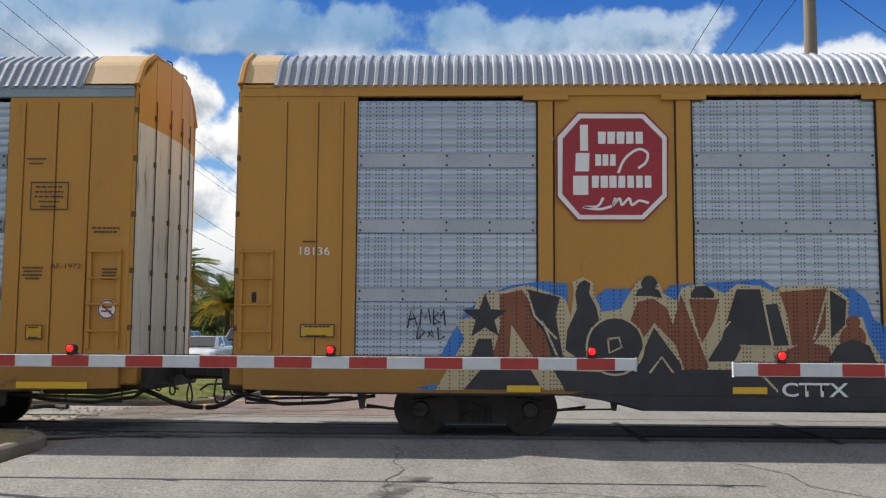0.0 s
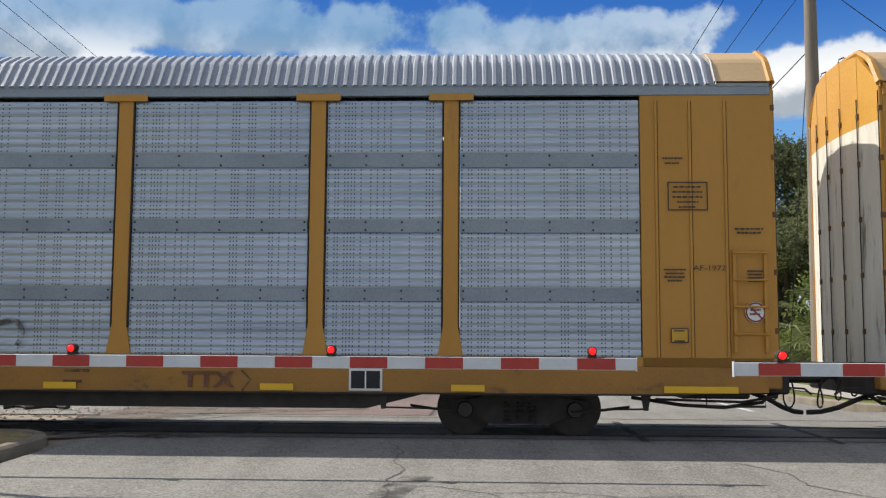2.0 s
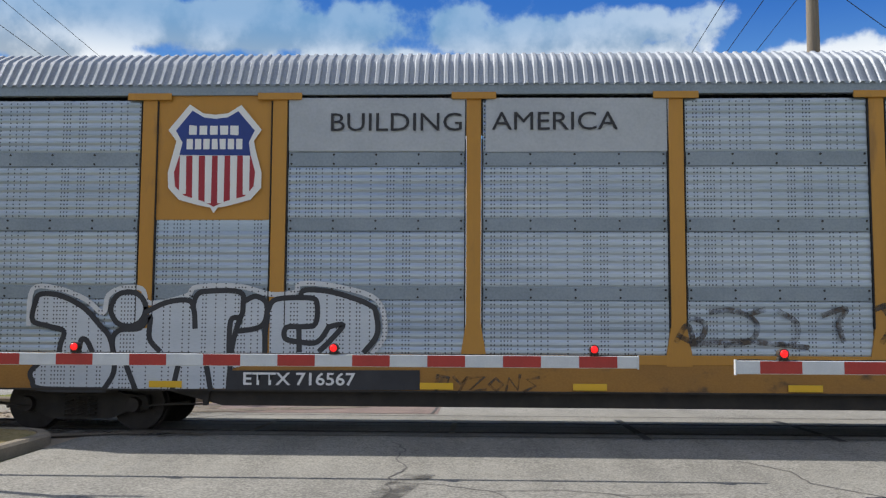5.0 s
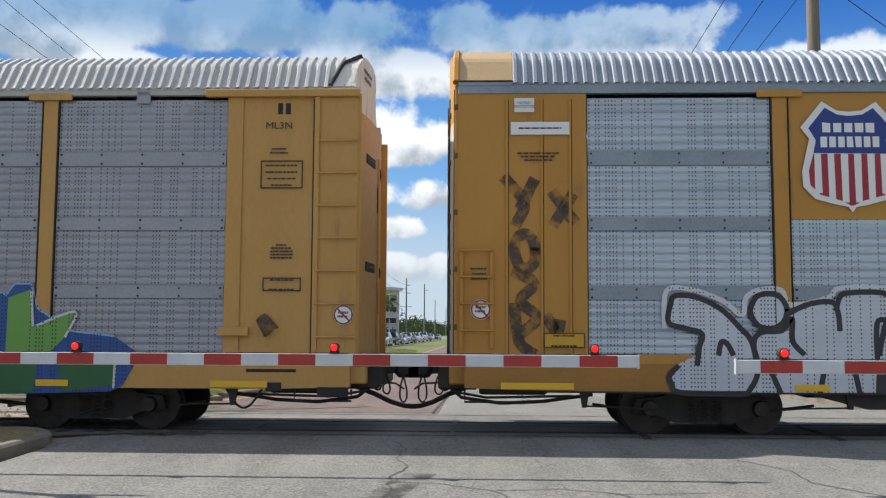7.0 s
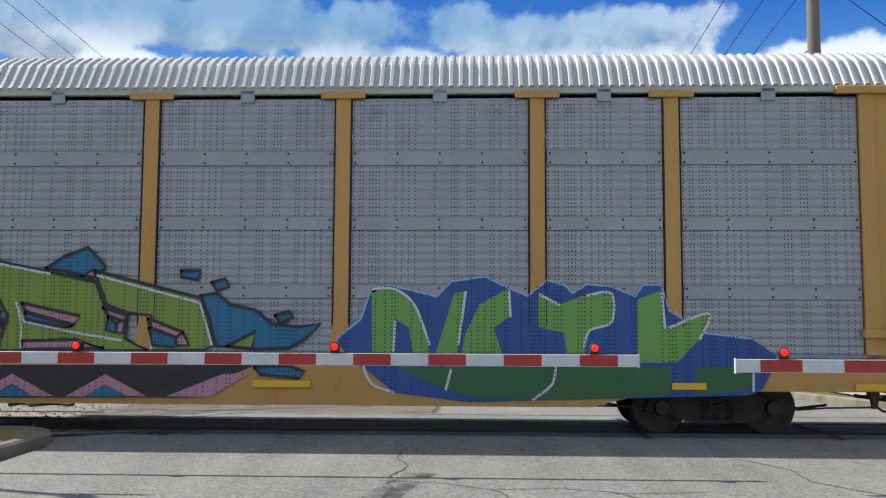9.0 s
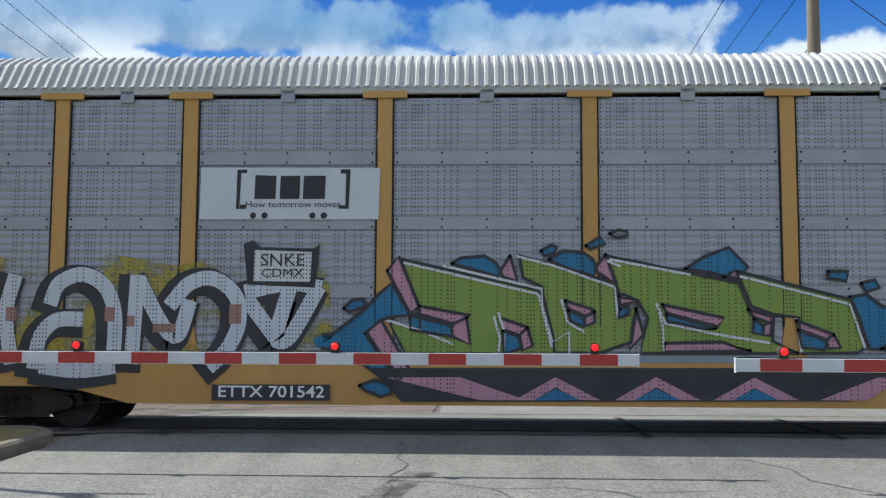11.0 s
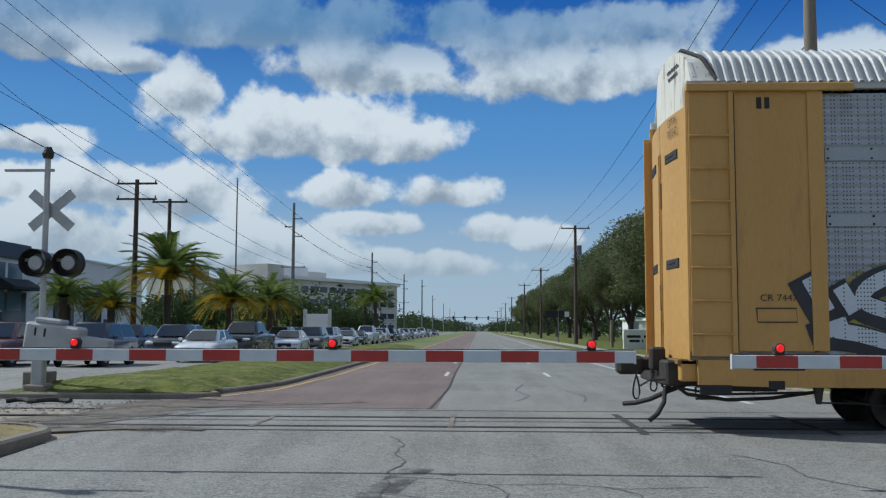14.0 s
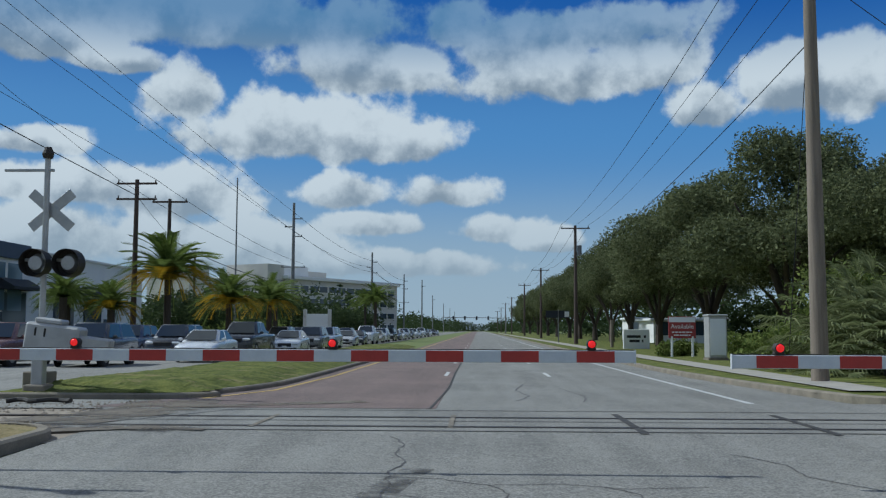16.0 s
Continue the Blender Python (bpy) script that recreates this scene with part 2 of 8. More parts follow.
def prism(bm, pts, y0, y1, mat=0):
    """A polygon in x and z, drawn out along y."""
    a = [bm.verts.new((x, y0, z)) for x, z in pts]
    b = [bm.verts.new((x, y1, z)) for x, z in pts]
    made = [bm.faces.new(a), bm.faces.new(b[::-1])]
    for i in range(len(pts)):
        j = (i + 1) % len(pts)
        made.append(bm.faces.new((a[j], a[i], b[i], b[j])))
    for f in made:
        f.material_index = mat
    return bm


def rod(bm, p, q, r, r2=None, seg=8, caps=True, mat=0):
    p, q = Vector(p), Vector(q)
    m = Matrix.Translation((p + q) / 2) @ (q - p).to_track_quat("Z", "Y").to_matrix().to_4x4()
    made = bmesh.ops.create_cone(bm, cap_ends=caps, segments=seg, radius1=r, radius2=r if r2 is None else r2, depth=(q - p).length, matrix=m)
    if mat:
        for f in {f for v in made["verts"] for f in v.link_faces}:
            f.material_index = mat
    return bm


def pipe(bm, pts, r, seg=6):
    pts = [Vector(p) for p in pts]
    last = None
    for i, p in enumerate(pts):
        d = (pts[min(i + 1, len(pts) - 1)] - pts[max(i - 1, 0)]).normalized()
        side = d.cross(Vector((0, 0, 1)) if abs(d.z) < .9 else Vector((1, 0, 0))).normalized()
        up = side.cross(d)
        ring = [bm.verts.new(p + (side * math.cos(k * math.tau / seg) + up * math.sin(k * math.tau / seg)) * r) for k in range(seg)]
        if last:
            for k in range(seg):
                bm.faces.new((last[k], last[(k + 1) % seg], ring[(k + 1) % seg], ring[k]))
        else:
            bm.faces.new(ring)
        last = ring
    bm.faces.new(last[::-1])
    return bm


def stroke(bm, pts, width, y, mat=0):
    """A painted line of even width through points in x and z, on the plane y."""
    for (ax, az_), (bx, bz) in zip(pts, pts[1:]):
        d = Vector((bx - ax, bz - az_))
        if d.length < 1e-6:
            continue
        d.normalize()
        nx, nz = -d.y * width / 2, d.x * width / 2
        ex, ez = d.x * width * .4, d.y * width * .4
        f = bm.faces.new([bm.verts.new(p) for p in ((ax - ex + nx, y, az_ - ez + nz), (ax - ex - nx, y, az_ - ez - nz),
                                                     (bx + ex - nx, y, bz + ez - nz), (bx + ex + nx, y, bz + ez + nz))])
        f.material_index = mat
    return bm


def smooth_line(pts, n=6):
    """Points along a curve through pts."""
    out_pts = []
    P = [pts[0], *pts, pts[-1]]
    for i in range(1, len(P) - 2):
        for k in range(n):
            t = k / n
            c = [.5 * (2 * P[i][j] + (P[i + 1][j] - P[i - 1][j]) * t + (2 * P[i - 1][j] - 5 * P[i][j] + 4 * P[i + 1][j] - P[i + 2][j]) * t * t
                       + (3 * P[i][j] - P[i - 1][j] - 3 * P[i + 1][j] + P[i + 2][j]) * t ** 3) for j in (0, 1)]
            out_pts.append(tuple(c))
    return out_pts + [pts[-1]]


def patch(bm, pts, y, mat=0):
    """A flat painted shape."""
    vs = [bm.verts.new((x, y, z)) for x, z in pts]
    for tri in tessellate_polygon([[Vector((x, z, 0)) for x, z in pts]]):
        bm.faces.new([vs[i] for i in tri]).material_index = mat
    return bm


def words(name, text, size, material, parent, m, label="", wide=1.0, bold=0.0):
    """Writing as a flat mesh, centred on m, facing -y."""
    cu = bpy.data.curves.new(name, "FONT")
    cu.body, cu.size, cu.align_x, cu.align_y, cu.offset = text, size, "CENTER", "CENTER", bold
    cu.resolution_u = 3
    tmp = bpy.data.objects.new(name, cu)
    scene.collection.objects.link(tmp)
    dg = bpy.context.evaluated_depsgraph_get()
    me = bpy.data.meshes.new_from_object(tmp.evaluated_get(dg))
    bpy.data.objects.remove(tmp)
    bpy.data.curves.remove(cu)
    me.name = name
    for v in me.vertices:
        v.co.x *= wide
    me.materials.clear()
    me.materials.append(material)
    ob = new(name, me)
    ob.parent = parent
    ob.matrix_basis = m @ pose(0, 0, 0, 90, 0, 0)
    return tagged(ob, label)


def bars(bm, x, z, rows, y, h=.03, gap=.05, chop=5, seed=1):
    """Unreadable small print: short bars, row under row. rows: the width of each."""
    rnd = random.Random(seed)
    for i, w in enumerate(rows):
        zz = z - i * gap
        at = x - w / 2
        while at < x + w / 2 - .02:
            step = min(rnd.uniform(.5, 1.3) * w / chop, x + w / 2 - at)
            patch(bm, [(at, zz - h / 2), (at + step * .82, zz - h / 2), (at + step * .82, zz + h / 2), (at, zz + h / 2)], y)
            at += step
    return bm


# ---- ground and road ----
def gz(y):
    """Height of the ground along the road: a low hump carries the track."""
    knots = [(-400, -.12), (9, -.09), (10.8, -.08), (13.2, -.012), (13.6, 0), (16.6, 0), (20, -.02), (30, -.06), (60, -.12), (6000, -.12)]
    for (a, za), (b, zb) in zip(knots, knots[1:]):
        if y <= b:
            return za + (zb - za) * (y - a) / (b - a)
    return -.12


LEVELS = [-400, -60, -10, 9, 10.8, 13.2, 13.6, 16.6, 20, 30, 60, 140, 400, 1200, 4500]


def sheet(name, x0, x1, y0, y1, lift, material, label, category="ground", kind="structure"):
    """A strip that follows the ground; x0 and x1 may be functions of y."""
    fx0, fx1 = (x0 if callable(x0) else lambda y: x0), (x1 if callable(x1) else lambda y: x1)
    ys = sorted({y0, y1, *[y for y in LEVELS if y0 < y < y1], *[y0 + (y1 - y0) * k / 12 for k in range(1, 12) if y1 - y0 < 90]})
    bm = bmesh.new()
    last = None
    for y in ys:
        row = [bm.verts.new((fx0(y) + (fx1(y) - fx0(y)) * k / 4, y, gz(y) + lift)) for k in range(5)]
        if last:
            for k in range(4):
                bm.faces.new((last[k], last[k + 1], row[k + 1], row[k]))
        last = row
    return solid(name, bm, material, label, category, kind=kind)


TRACK_Y, NEAR_RAIL, FAR_RAIL = 14.80, 14.06, 15.54
sheet("ground", -2500, 2500, -400, 4500, -.05, GRASS_LAND, "dry green grass and bare ground running to the horizon")


def left_edge(y):
    return -4.95 if y > 26 else -4.95 - 1.6 * max(0, (26 - y) / 7) ** 2.2


def right_edge(y):
    return 6.35 if y > 36 else 6.35 + .95 * ((36 - y) / 17) ** 1.6


sheet("road", -30, 30, 16.95, 19.2, .0, ASPHALT, "worn grey asphalt beside the rails", "road")
sheet("road_far", -.75, right_edge, 19.2, 900, .0, ASPHALT, "worn grey asphalt carriageway beyond the crossing", "road")
sheet("road_red", lambda y: -7 if y < 19.4 else left_edge(y), -.75, 17.25, 900, .006, ASPHALT_RED, "reddish resurfaced asphalt lane", "road")
sheet("road_near", -5.45, 12, -60, 13.35, .0, ASPHALT, "worn grey cracked asphalt before the crossing", "road")
sheet("road_opposing", -20.5, -10.4, 19.2, 900, .0, ASPHALT, "grey asphalt lanes for oncoming traffic", "road")
sheet("road_opposing_near", -20.5, -10.4, -60, 13.35, .0, ASPHALT, "grey asphalt lanes for oncoming traffic", "road")
sheet("track_bed", -400, -6.6, 13.2, 19.3, -.02, DIRT, "pale dirt and ballast round the rails", "ground")
sheet("track_bed_right", 12, 400, 13.2, 19.3, -.02, DIRT, "pale dirt and ballast round the rails", "ground")
sheet("crossing_deck", -6.6, 12, 13.35, 16.95, .0, ASPHALT, "asphalt crossing surface between the rails", "road")


def rail(y):
    bm = bmesh.new()
    box(bm, -400, 400, y - .037, y + .037, -.10, .012, .008)
    box(bm, -6.6, 12, y + .037, y + .10, -.02, .006, mat=1)
    box(bm, -6.6, 12, y - .10, y - .037, -.02, .006, mat=1)
    return solid("rail", bm, [STEEL, TAR], "worn steel rail with tarred flangeway set in the asphalt", "rail", "rails")


rail(NEAR_RAIL), rail(FAR_RAIL)


def seam(name, pts, width, material, label, lift=.006):
    bm = bmesh.new()
    for (x, y), (x2, y2) in zip(pts, pts[1:]):
        d = Vector((x2 - x, y2 - y)).normalized()
        n2 = Vector((-d.y, d.x)) * width / 2
        cut = [0, *[(l - y) / (y2 - y) for l in LEVELS if y2 != y and 0 < (l - y) / (y2 - y) < 1], 1]
        cut.sort()
        for a, b in zip(cut, cut[1:]):
            pa, pb = (x + (x2 - x) * a, y + (y2 - y) * a), (x + (x2 - x) * b, y + (y2 - y) * b)
            bm.faces.new([bm.verts.new((px + s * n2.x, py + s * n2.y, gz(py) + lift)) for (px, py), s in ((pa, 1), (pa, -1), (pb, -1), (pb, 1))])
    return solid(name, bm, material, label, "road marking", kind="structure")


seam("trim_edge_line", [(5.3, 19.0), (5.2, 45), (5.15, 900)], .14, LINE_W, "worn white edge line on the asphalt")
seam("trim_yellow_line", [(-5.6, 19.6), (-4.75, 22.5), (-4.5, 30), (-4.45, 900)], .12, LINE_Y, "worn yellow line along the median", .012)
seam("trim_joint", [(-.85, 17.2), (-.72, 24), (-.78, 33), (-.7, 60)], .05, TAR, "dark open joint between two asphalt mats", .012)
for k, y in enumerate((30.5, 42.6, 54.8, 67, 79, 91, 103)):
    seam("trim_dash", [(-1.02, y), (-1.02, y + 3)], .12, LINE_W, "short white lane dash", .013)
    seam("trim_dash", [(2.25, y), (2.25, y + 3)], .12, LINE_W, "short white lane dash")


# ---- crossing gates ----
GATE_Y, GATE_Z = 10.47, 1.115


def gate_arm(x0, x1, first_red, lamps, y, z, tip):
    """A striped arm with its lamps; x0 to x1 along the track."""
    arm = thing("crossing_gate_arm", pose(0, y, z), "lowered red and white striped crossing gate arm with red lamps", "crossing gate", "crossing gates")
    bm = bmesh.new()
    box(bm, x0, x1, -.02, .03, -.066, .066, .006)
    part("beam", bm, GATE_WHITE, arm)
    step, x = .4064, first_red
    k = 0
    while x < x1:
        a, b = max(x, x0), min(x + step, x1)
        if b - a > .03 and x + step > x0:
            bm = bmesh.new()
            box(bm, a, b, -.0235, -.02, -.061, .061)
            part("stripe", bm, GATE_RED, arm, "red reflective stripe")
        x += 2 * step
    bm = bmesh.new()
    pipe(bm, [(x0 + (x1 - x0) * k / 40, .0, .072 + .004 * math.sin(k * 2.1)) for k in range(41)], .006)
    part("cable", bm, BLACK, arm, "thin black lamp cable")
    for lx, lit in lamps:
        lamp = bmesh.new()
        box(lamp, lx - .05, lx + .05, -.035, .045, .066, .10, .006)
        rod(lamp, (lx, .05, .135), (lx, -.055, .135), .050, seg=16)
        holder = part("gate_lamp", lamp, BLACK, arm, "small black lamp housing")
        lens = bmesh.new()
        bmesh.ops.create_uvsphere(lens, u_segments=14, v_segments=8, radius=.040, matrix=Matrix.Translation((lx, -.055, .135)) @ Matrix.Diagonal((1, .55, 1, 1)))
        part("lens", lens, LAMP_RED if lit else LAMP_DIM, holder, "red lens", True)
    bm = bmesh.new()
    box(bm, tip - .006, tip + .006, -.028, .036, -.075, .075)
    part("tip_plate", bm, GATE_WHITE, arm)
    return arm


# stripe starts so that the arm's tip shows a white end
gate_arm(-9.2, 1.69, 1.06 - 12 * .8128, [(-4.42, True), (-1.58, True), (1.22, True)], GATE_Y, GATE_Z, 1.69)
gate_arm(2.51, 10.2, 2.745, [(2.97, True), (6.0, True), (8.8, True)], 9.67, 1.095, 2.51)


# ---- kerbs, medians, verges ----
def kerb_run(name, path, inner, label, h=.15, fill_mat=None, mound=.0):
    """A kerb along a path in plan, with the raised bed behind it (inner: a far point list that closes the bed)."""
    bm = bmesh.new()
    rows = []
    for i, (x, y) in enumerate(path):
        a, b = Vector(path[max(i - 1, 0)]), Vector(path[min(i + 1, len(path) - 1)])
        d = (b - a).normalized()
        n2 = Vector((-d.y, d.x))
        base = gz(y)
        ring = [(0, -.04), (.01, h - .03), (.05, h), (.17, h), (.17, h - .05)]
        rows.append([bm.verts.new((x + n2.x * o, y + n2.y * o, base + z)) for o, z in ring])
    for r0, r1 in zip(rows, rows[1:]):
        for k in range(4):
            bm.faces.new((r0[k], r0[k + 1], r1[k + 1], r1[k]))
    return solid(name, bm, CONCRETE, label, "kerb", kind="structure")


def arc(cx, cy, r, a0, a1, n=10):
    return [(cx + r * math.cos(radians(a0 + (a1 - a0) * k / n)), cy + r * math.sin(radians(a0 + (a1 - a0) * k / n))) for k in range(n + 1)]


PATH = paint("pale_path_concrete", (.40, .37, .31), (.30, .275, .23), .9, 0, 1.2, 40, .2)
GRASS = paint("lawn", (.185, .195, .05), (.05, .07, .016), .95, 0, 2.2, 26, 1.0, dirt=((.25, .205, .10), 1.4, .54))
DRY = paint("dry_grass", (.33, .265, .14), (.20, .165, .075), .95, 0, 2.5, 24, 1.0, dirt=((.13, .14, .05), 2.2, .54))

for turf in (GRASS, DRY, CONCRETE):
    turf.node_tree.nodes["Principled BSDF"].inputs["Specular IOR Level"].default_value = .12


def shag(x, y, rough):
    """Uneven height of unmown turf."""
    return rough * (.5 * noise.noise((x * 4.2, y * 2.6, 8)) + noise.noise((x * 15, y * 10, 5)) + .3) if rough else 0.0


def bed(name, x0, x1, y0, y1, rise, label, material, nose=0.0, nx=14, ny=30, rough=0.0):
    """A raised bed of earth with gently domed top; its near end may be rounded on the right."""
    bm = bmesh.new()
    grid = []
    for j in range(ny + 1):
        y = y0 + (y1 - y0) * (j / ny) ** 1.6
        a, b = x0(y) if callable(x0) else x0, x1(y) if callable(x1) else x1
        row = []
        for i in range(nx + 1):
            u = i / nx
            dome = min(1, 5 * min(u, 1 - u)) * min(1, (y - y0) / 1.2)
            row.append(bm.verts.new((a + (b - a) * u, y, gz(y) + .10 + rise * dome + .03 * noise.noise((a + (b - a) * u, y * .7, 3)) + shag(a + (b - a) * u, y, rough))))
        grid.append(row)
    for r0, r1 in zip(grid, grid[1:]):
        for i in range(nx):
            bm.faces.new((r0[i], r0[i + 1], r1[i + 1], r1[i]))
    return solid(name, bm, material, label, "median", kind="structure", smooth=True)


def median_edge(y):
    return left_edge(y) - .17


far_path = [(-14, 19.35), (-7.6, 19.4), *arc(-6.9, 21.5, 2.05, -95, -42, 6), *[(left_edge(y), y) for y in (20.9, 22, 23, 24.5, 26, 30, 40, 60, 75)], (-5.6, 80)]
kerb_run("kerb_far_median", far_path, None, "worn concrete kerb round the far median", .11)
def median_right(y):
    """Right-hand limit of the far median, rounded at its nose."""
    return min(-6.9 + 1.9 * max(0.0, (y - 19.5) / 2.2) ** .5, median_edge(max(y, 21.7)))


bed("median_far", lambda y: -9.95, median_right, 19.52, 80, .20, "grass median with a low crown", GRASS, nx=170, ny=300, rough=.026)
rnd = random.Random(8)
near_path = [(-30, 13.1), (-6.6, 13.1), *arc(-6.4, 12.3, .85, 88, 2, 8), (-5.58, 9), (-5.6, -30)]
sheet("dirt_apron", -30, -5.4, 12.2, 13.4, -.012, DIRT, "pale dirt between kerb and rails", "ground")
kerb_run("kerb_near_median", near_path[::-1], None, "worn concrete kerb round the near median", .13)
bed("median_near", -10.0, lambda y: -5.72 if y < 12.2 else -5.75 - .8 * ((y - 12.2) / .75) ** 2, -30, 12.95, .055, "near median of dry grass", DRY, nx=60, ny=120, rough=.012)
bed("median_near_nose", -10.0, lambda y: -5.68 if y < 12.3 else -6.4 + max(.72 ** 2 - (y - 12.3) ** 2, 0) ** .5, 10.2, 13.0, .06, "nose of the near median in dry grass", DRY, nx=90, ny=90, rough=.02)
right_path = [(40, 18.7), (9.2, 18.7), *arc(9.0, 20.3, 1.6, -90, -160, 6), *[(right_edge(y) + .05, y) for y in (22, 24, 27, 31, 36, 50, 100, 200, 500)]]
kerb_run("kerb_right", right_path[::-1], None, "worn concrete kerb along the right verge")


def verge_z(x, y):
    return gz(y) + .10


bed("verge_right", lambda y: right_edge(max(y, 22)) + .2 + max(0, (21 - y)) * .9, 60, 19.0, 500, .03, "grass verge on the right", GRASS, nx=24)
sheet("pavement_right", lambda y: 8.1, lambda y: 9.4, 21.5, 400, .132, PATH, "pale concrete footpath through the verge", "pavement")
sheet("pavement_left", -27, -21.2, 22, 500, .02, GRASS, "strip of grass beside the oncoming lanes", "ground")
# loose stones, mud and rubbish beside the rails
rnd = random.Random(3)
vs, fs = [], []
for k in range(2600):
    x, y, r = rnd.uniform(-24, -5.8), rnd.choice((rnd.uniform(13.3, 19.2), rnd.gauss(17.6, .5))), rnd.uniform(.012, .05)
    i = len(vs)
    z = gz(y) - .02
    vs += [(x - r, y - r, z), (x + r, y - r * .8, z), (x + r * .8, y + r, z), (x - r * .9, y + r, z), (x + rnd.uniform(-r, r) * .4, y, z + r * rnd.uniform(.6, 1.3))]
    fs += [(i, i + 1, i + 4), (i + 1, i + 2, i + 4), (i + 2, i + 3, i + 4), (i + 3, i, i + 4)]
me = bpy.data.meshes.new("ballast")
me.from_pydata(vs, [], fs)
me.materials.append(DIRT)
tagged(new("ballast", me), "loose pale stones beside the rails", "stones", kind="stuff")
bm = bmesh.new()
pipe(bm, [(-8.9 + .16 * k, 18.0 + .12 * math.sin(k * 1.3), .03 + .03 * abs(math.sin(k * 2.2))) for k in range(9)], .045, 7)
solid("old_hose", bm, BLACK, "dark discarded hose lying on the dirt", "hose")

# cracks and tar seams in the near road
for pts, w in (([(-1.15, 12.9), (-.92, 12.2), (-1.0, 11.5), (-.80, 10.9), (-.95, 10.2), (-.83, 9.4), (-.9, 8.2)], .028), ([(-1.0, 9.9), (-.4, 9.75), (.1, 9.4), (.8, 9.5), (1.4, 9.25), (2.2, 9.4)], .022),
               ([(.1, 9.4), (.3, 8.9), (.2, 8.3)], .02), ([(3.0, 11.6), (3.4, 10.9), (3.35, 10.1), (3.8, 9.2), (3.7, 8.4)], .025), ([(-.9, 8.9), (-.3, 8.6), (.1, 8.3)], .02), ([(1.2, 9.35), (1.5, 8.9), (1.35, 8.3)], .02),
               ([(-6.5, 13.6), (-5.6, 14.5), (-4.9, 15.6), (-4.3, 16.8)], .07), ([(.8, 19.5), (1.1, 21), (.9, 23), (1.2, 26)], .04), ([(2.1, 19.2), (2.3, 21), (2.0, 24)], .04)):
    fine_pts = []
    for (x, y), (x2, y2) in zip(pts, pts[1:]):
        for k in range(5):
            f = k / 5
            fine_pts.append((x + (x2 - x) * f + rnd.gauss(0, .018), y + (y2 - y) * f))
    seam("trim_crack", fine_pts + [pts[-1]], w * .8, CRACK, "dark crack in the asphalt", .005)
STAIN = paint("oil_stain", (.06, .057, .052), (.09, .085, .08), .8, 0, 3, 30, .2)
st = Net(STAIN.node_tree)
st.plug(st.ramp(st.noise(st.put("ShaderNodeTexCoord").outputs["Object"], 3.2, 6, .7), .40, .66, 0.0, .75), STAIN.node_tree.nodes["Principled BSDF"].inputs["Alpha"])
seam("trim_stain", [(-.62, 10.4), (-.80, 9.6), (-.92, 8.8), (-1.02, 7.6)], .34, STAIN, "dark oily stain on the asphalt", .008)
seam("trim_stain", [(-6.4, 13.7), (-5.2, 13.75), (-4.2, 13.3)], .5, STAIN, "muddy stain beside the rails", .010)
MUD = paint("tracked_mud", (.21, .175, .13), (.10, .085, .065), .9, 0, 2.2, 30, .5)
md = Net(MUD.node_tree)
md.plug(md.ramp(md.noise(md.put("ShaderNodeTexCoord").outputs["Object"], 1.1, 7, .65), .36, .56, 0.0, .95), MUD.node_tree.nodes["Principled BSDF"].inputs["Alpha"])
for k, (pts, w) in enumerate((([(-6.9, 13.5), (-6.2, 15.0), (-5.6, 17.0), (-5.9, 19.0)], 1.7), ([(-6.0, 13.2), (-5.0, 13.6), (-3.8, 13.55)], .5), ([(-5.2, 17.3), (-3.6, 18.2), (-2.2, 18.9)], .6))):
    seam("trim_mud", pts, w, MUD, "dried mud tracked over the asphalt", .011 + .002 * k)
for x in (2.27, 4.87):
    seam("trim_strip", [(x, 16.3), (x, 13.3)], .12, TAR, "dark strip joint across the crossing", .009)
for x in (-.40, -3.28):
    seam("trim_strip", [(x, 15.9), (x, 13.9)], .08, CONCRETE, "worn pale strip across the crossing", .009)
seam("trim_strip", [(-6.0, 16.85), (12, 16.85)], .06, TAR, "dark joint along the crossing", .007)
seam("trim_strip", [(-6.0, 13.5), (12, 13.5)], .06, TAR, "dark joint along the crossing", .007)
seam("trim_strip", [(-6.0, 14.9), (12, 14.9)], .05, TAR, "dark joint along the crossing", .007)


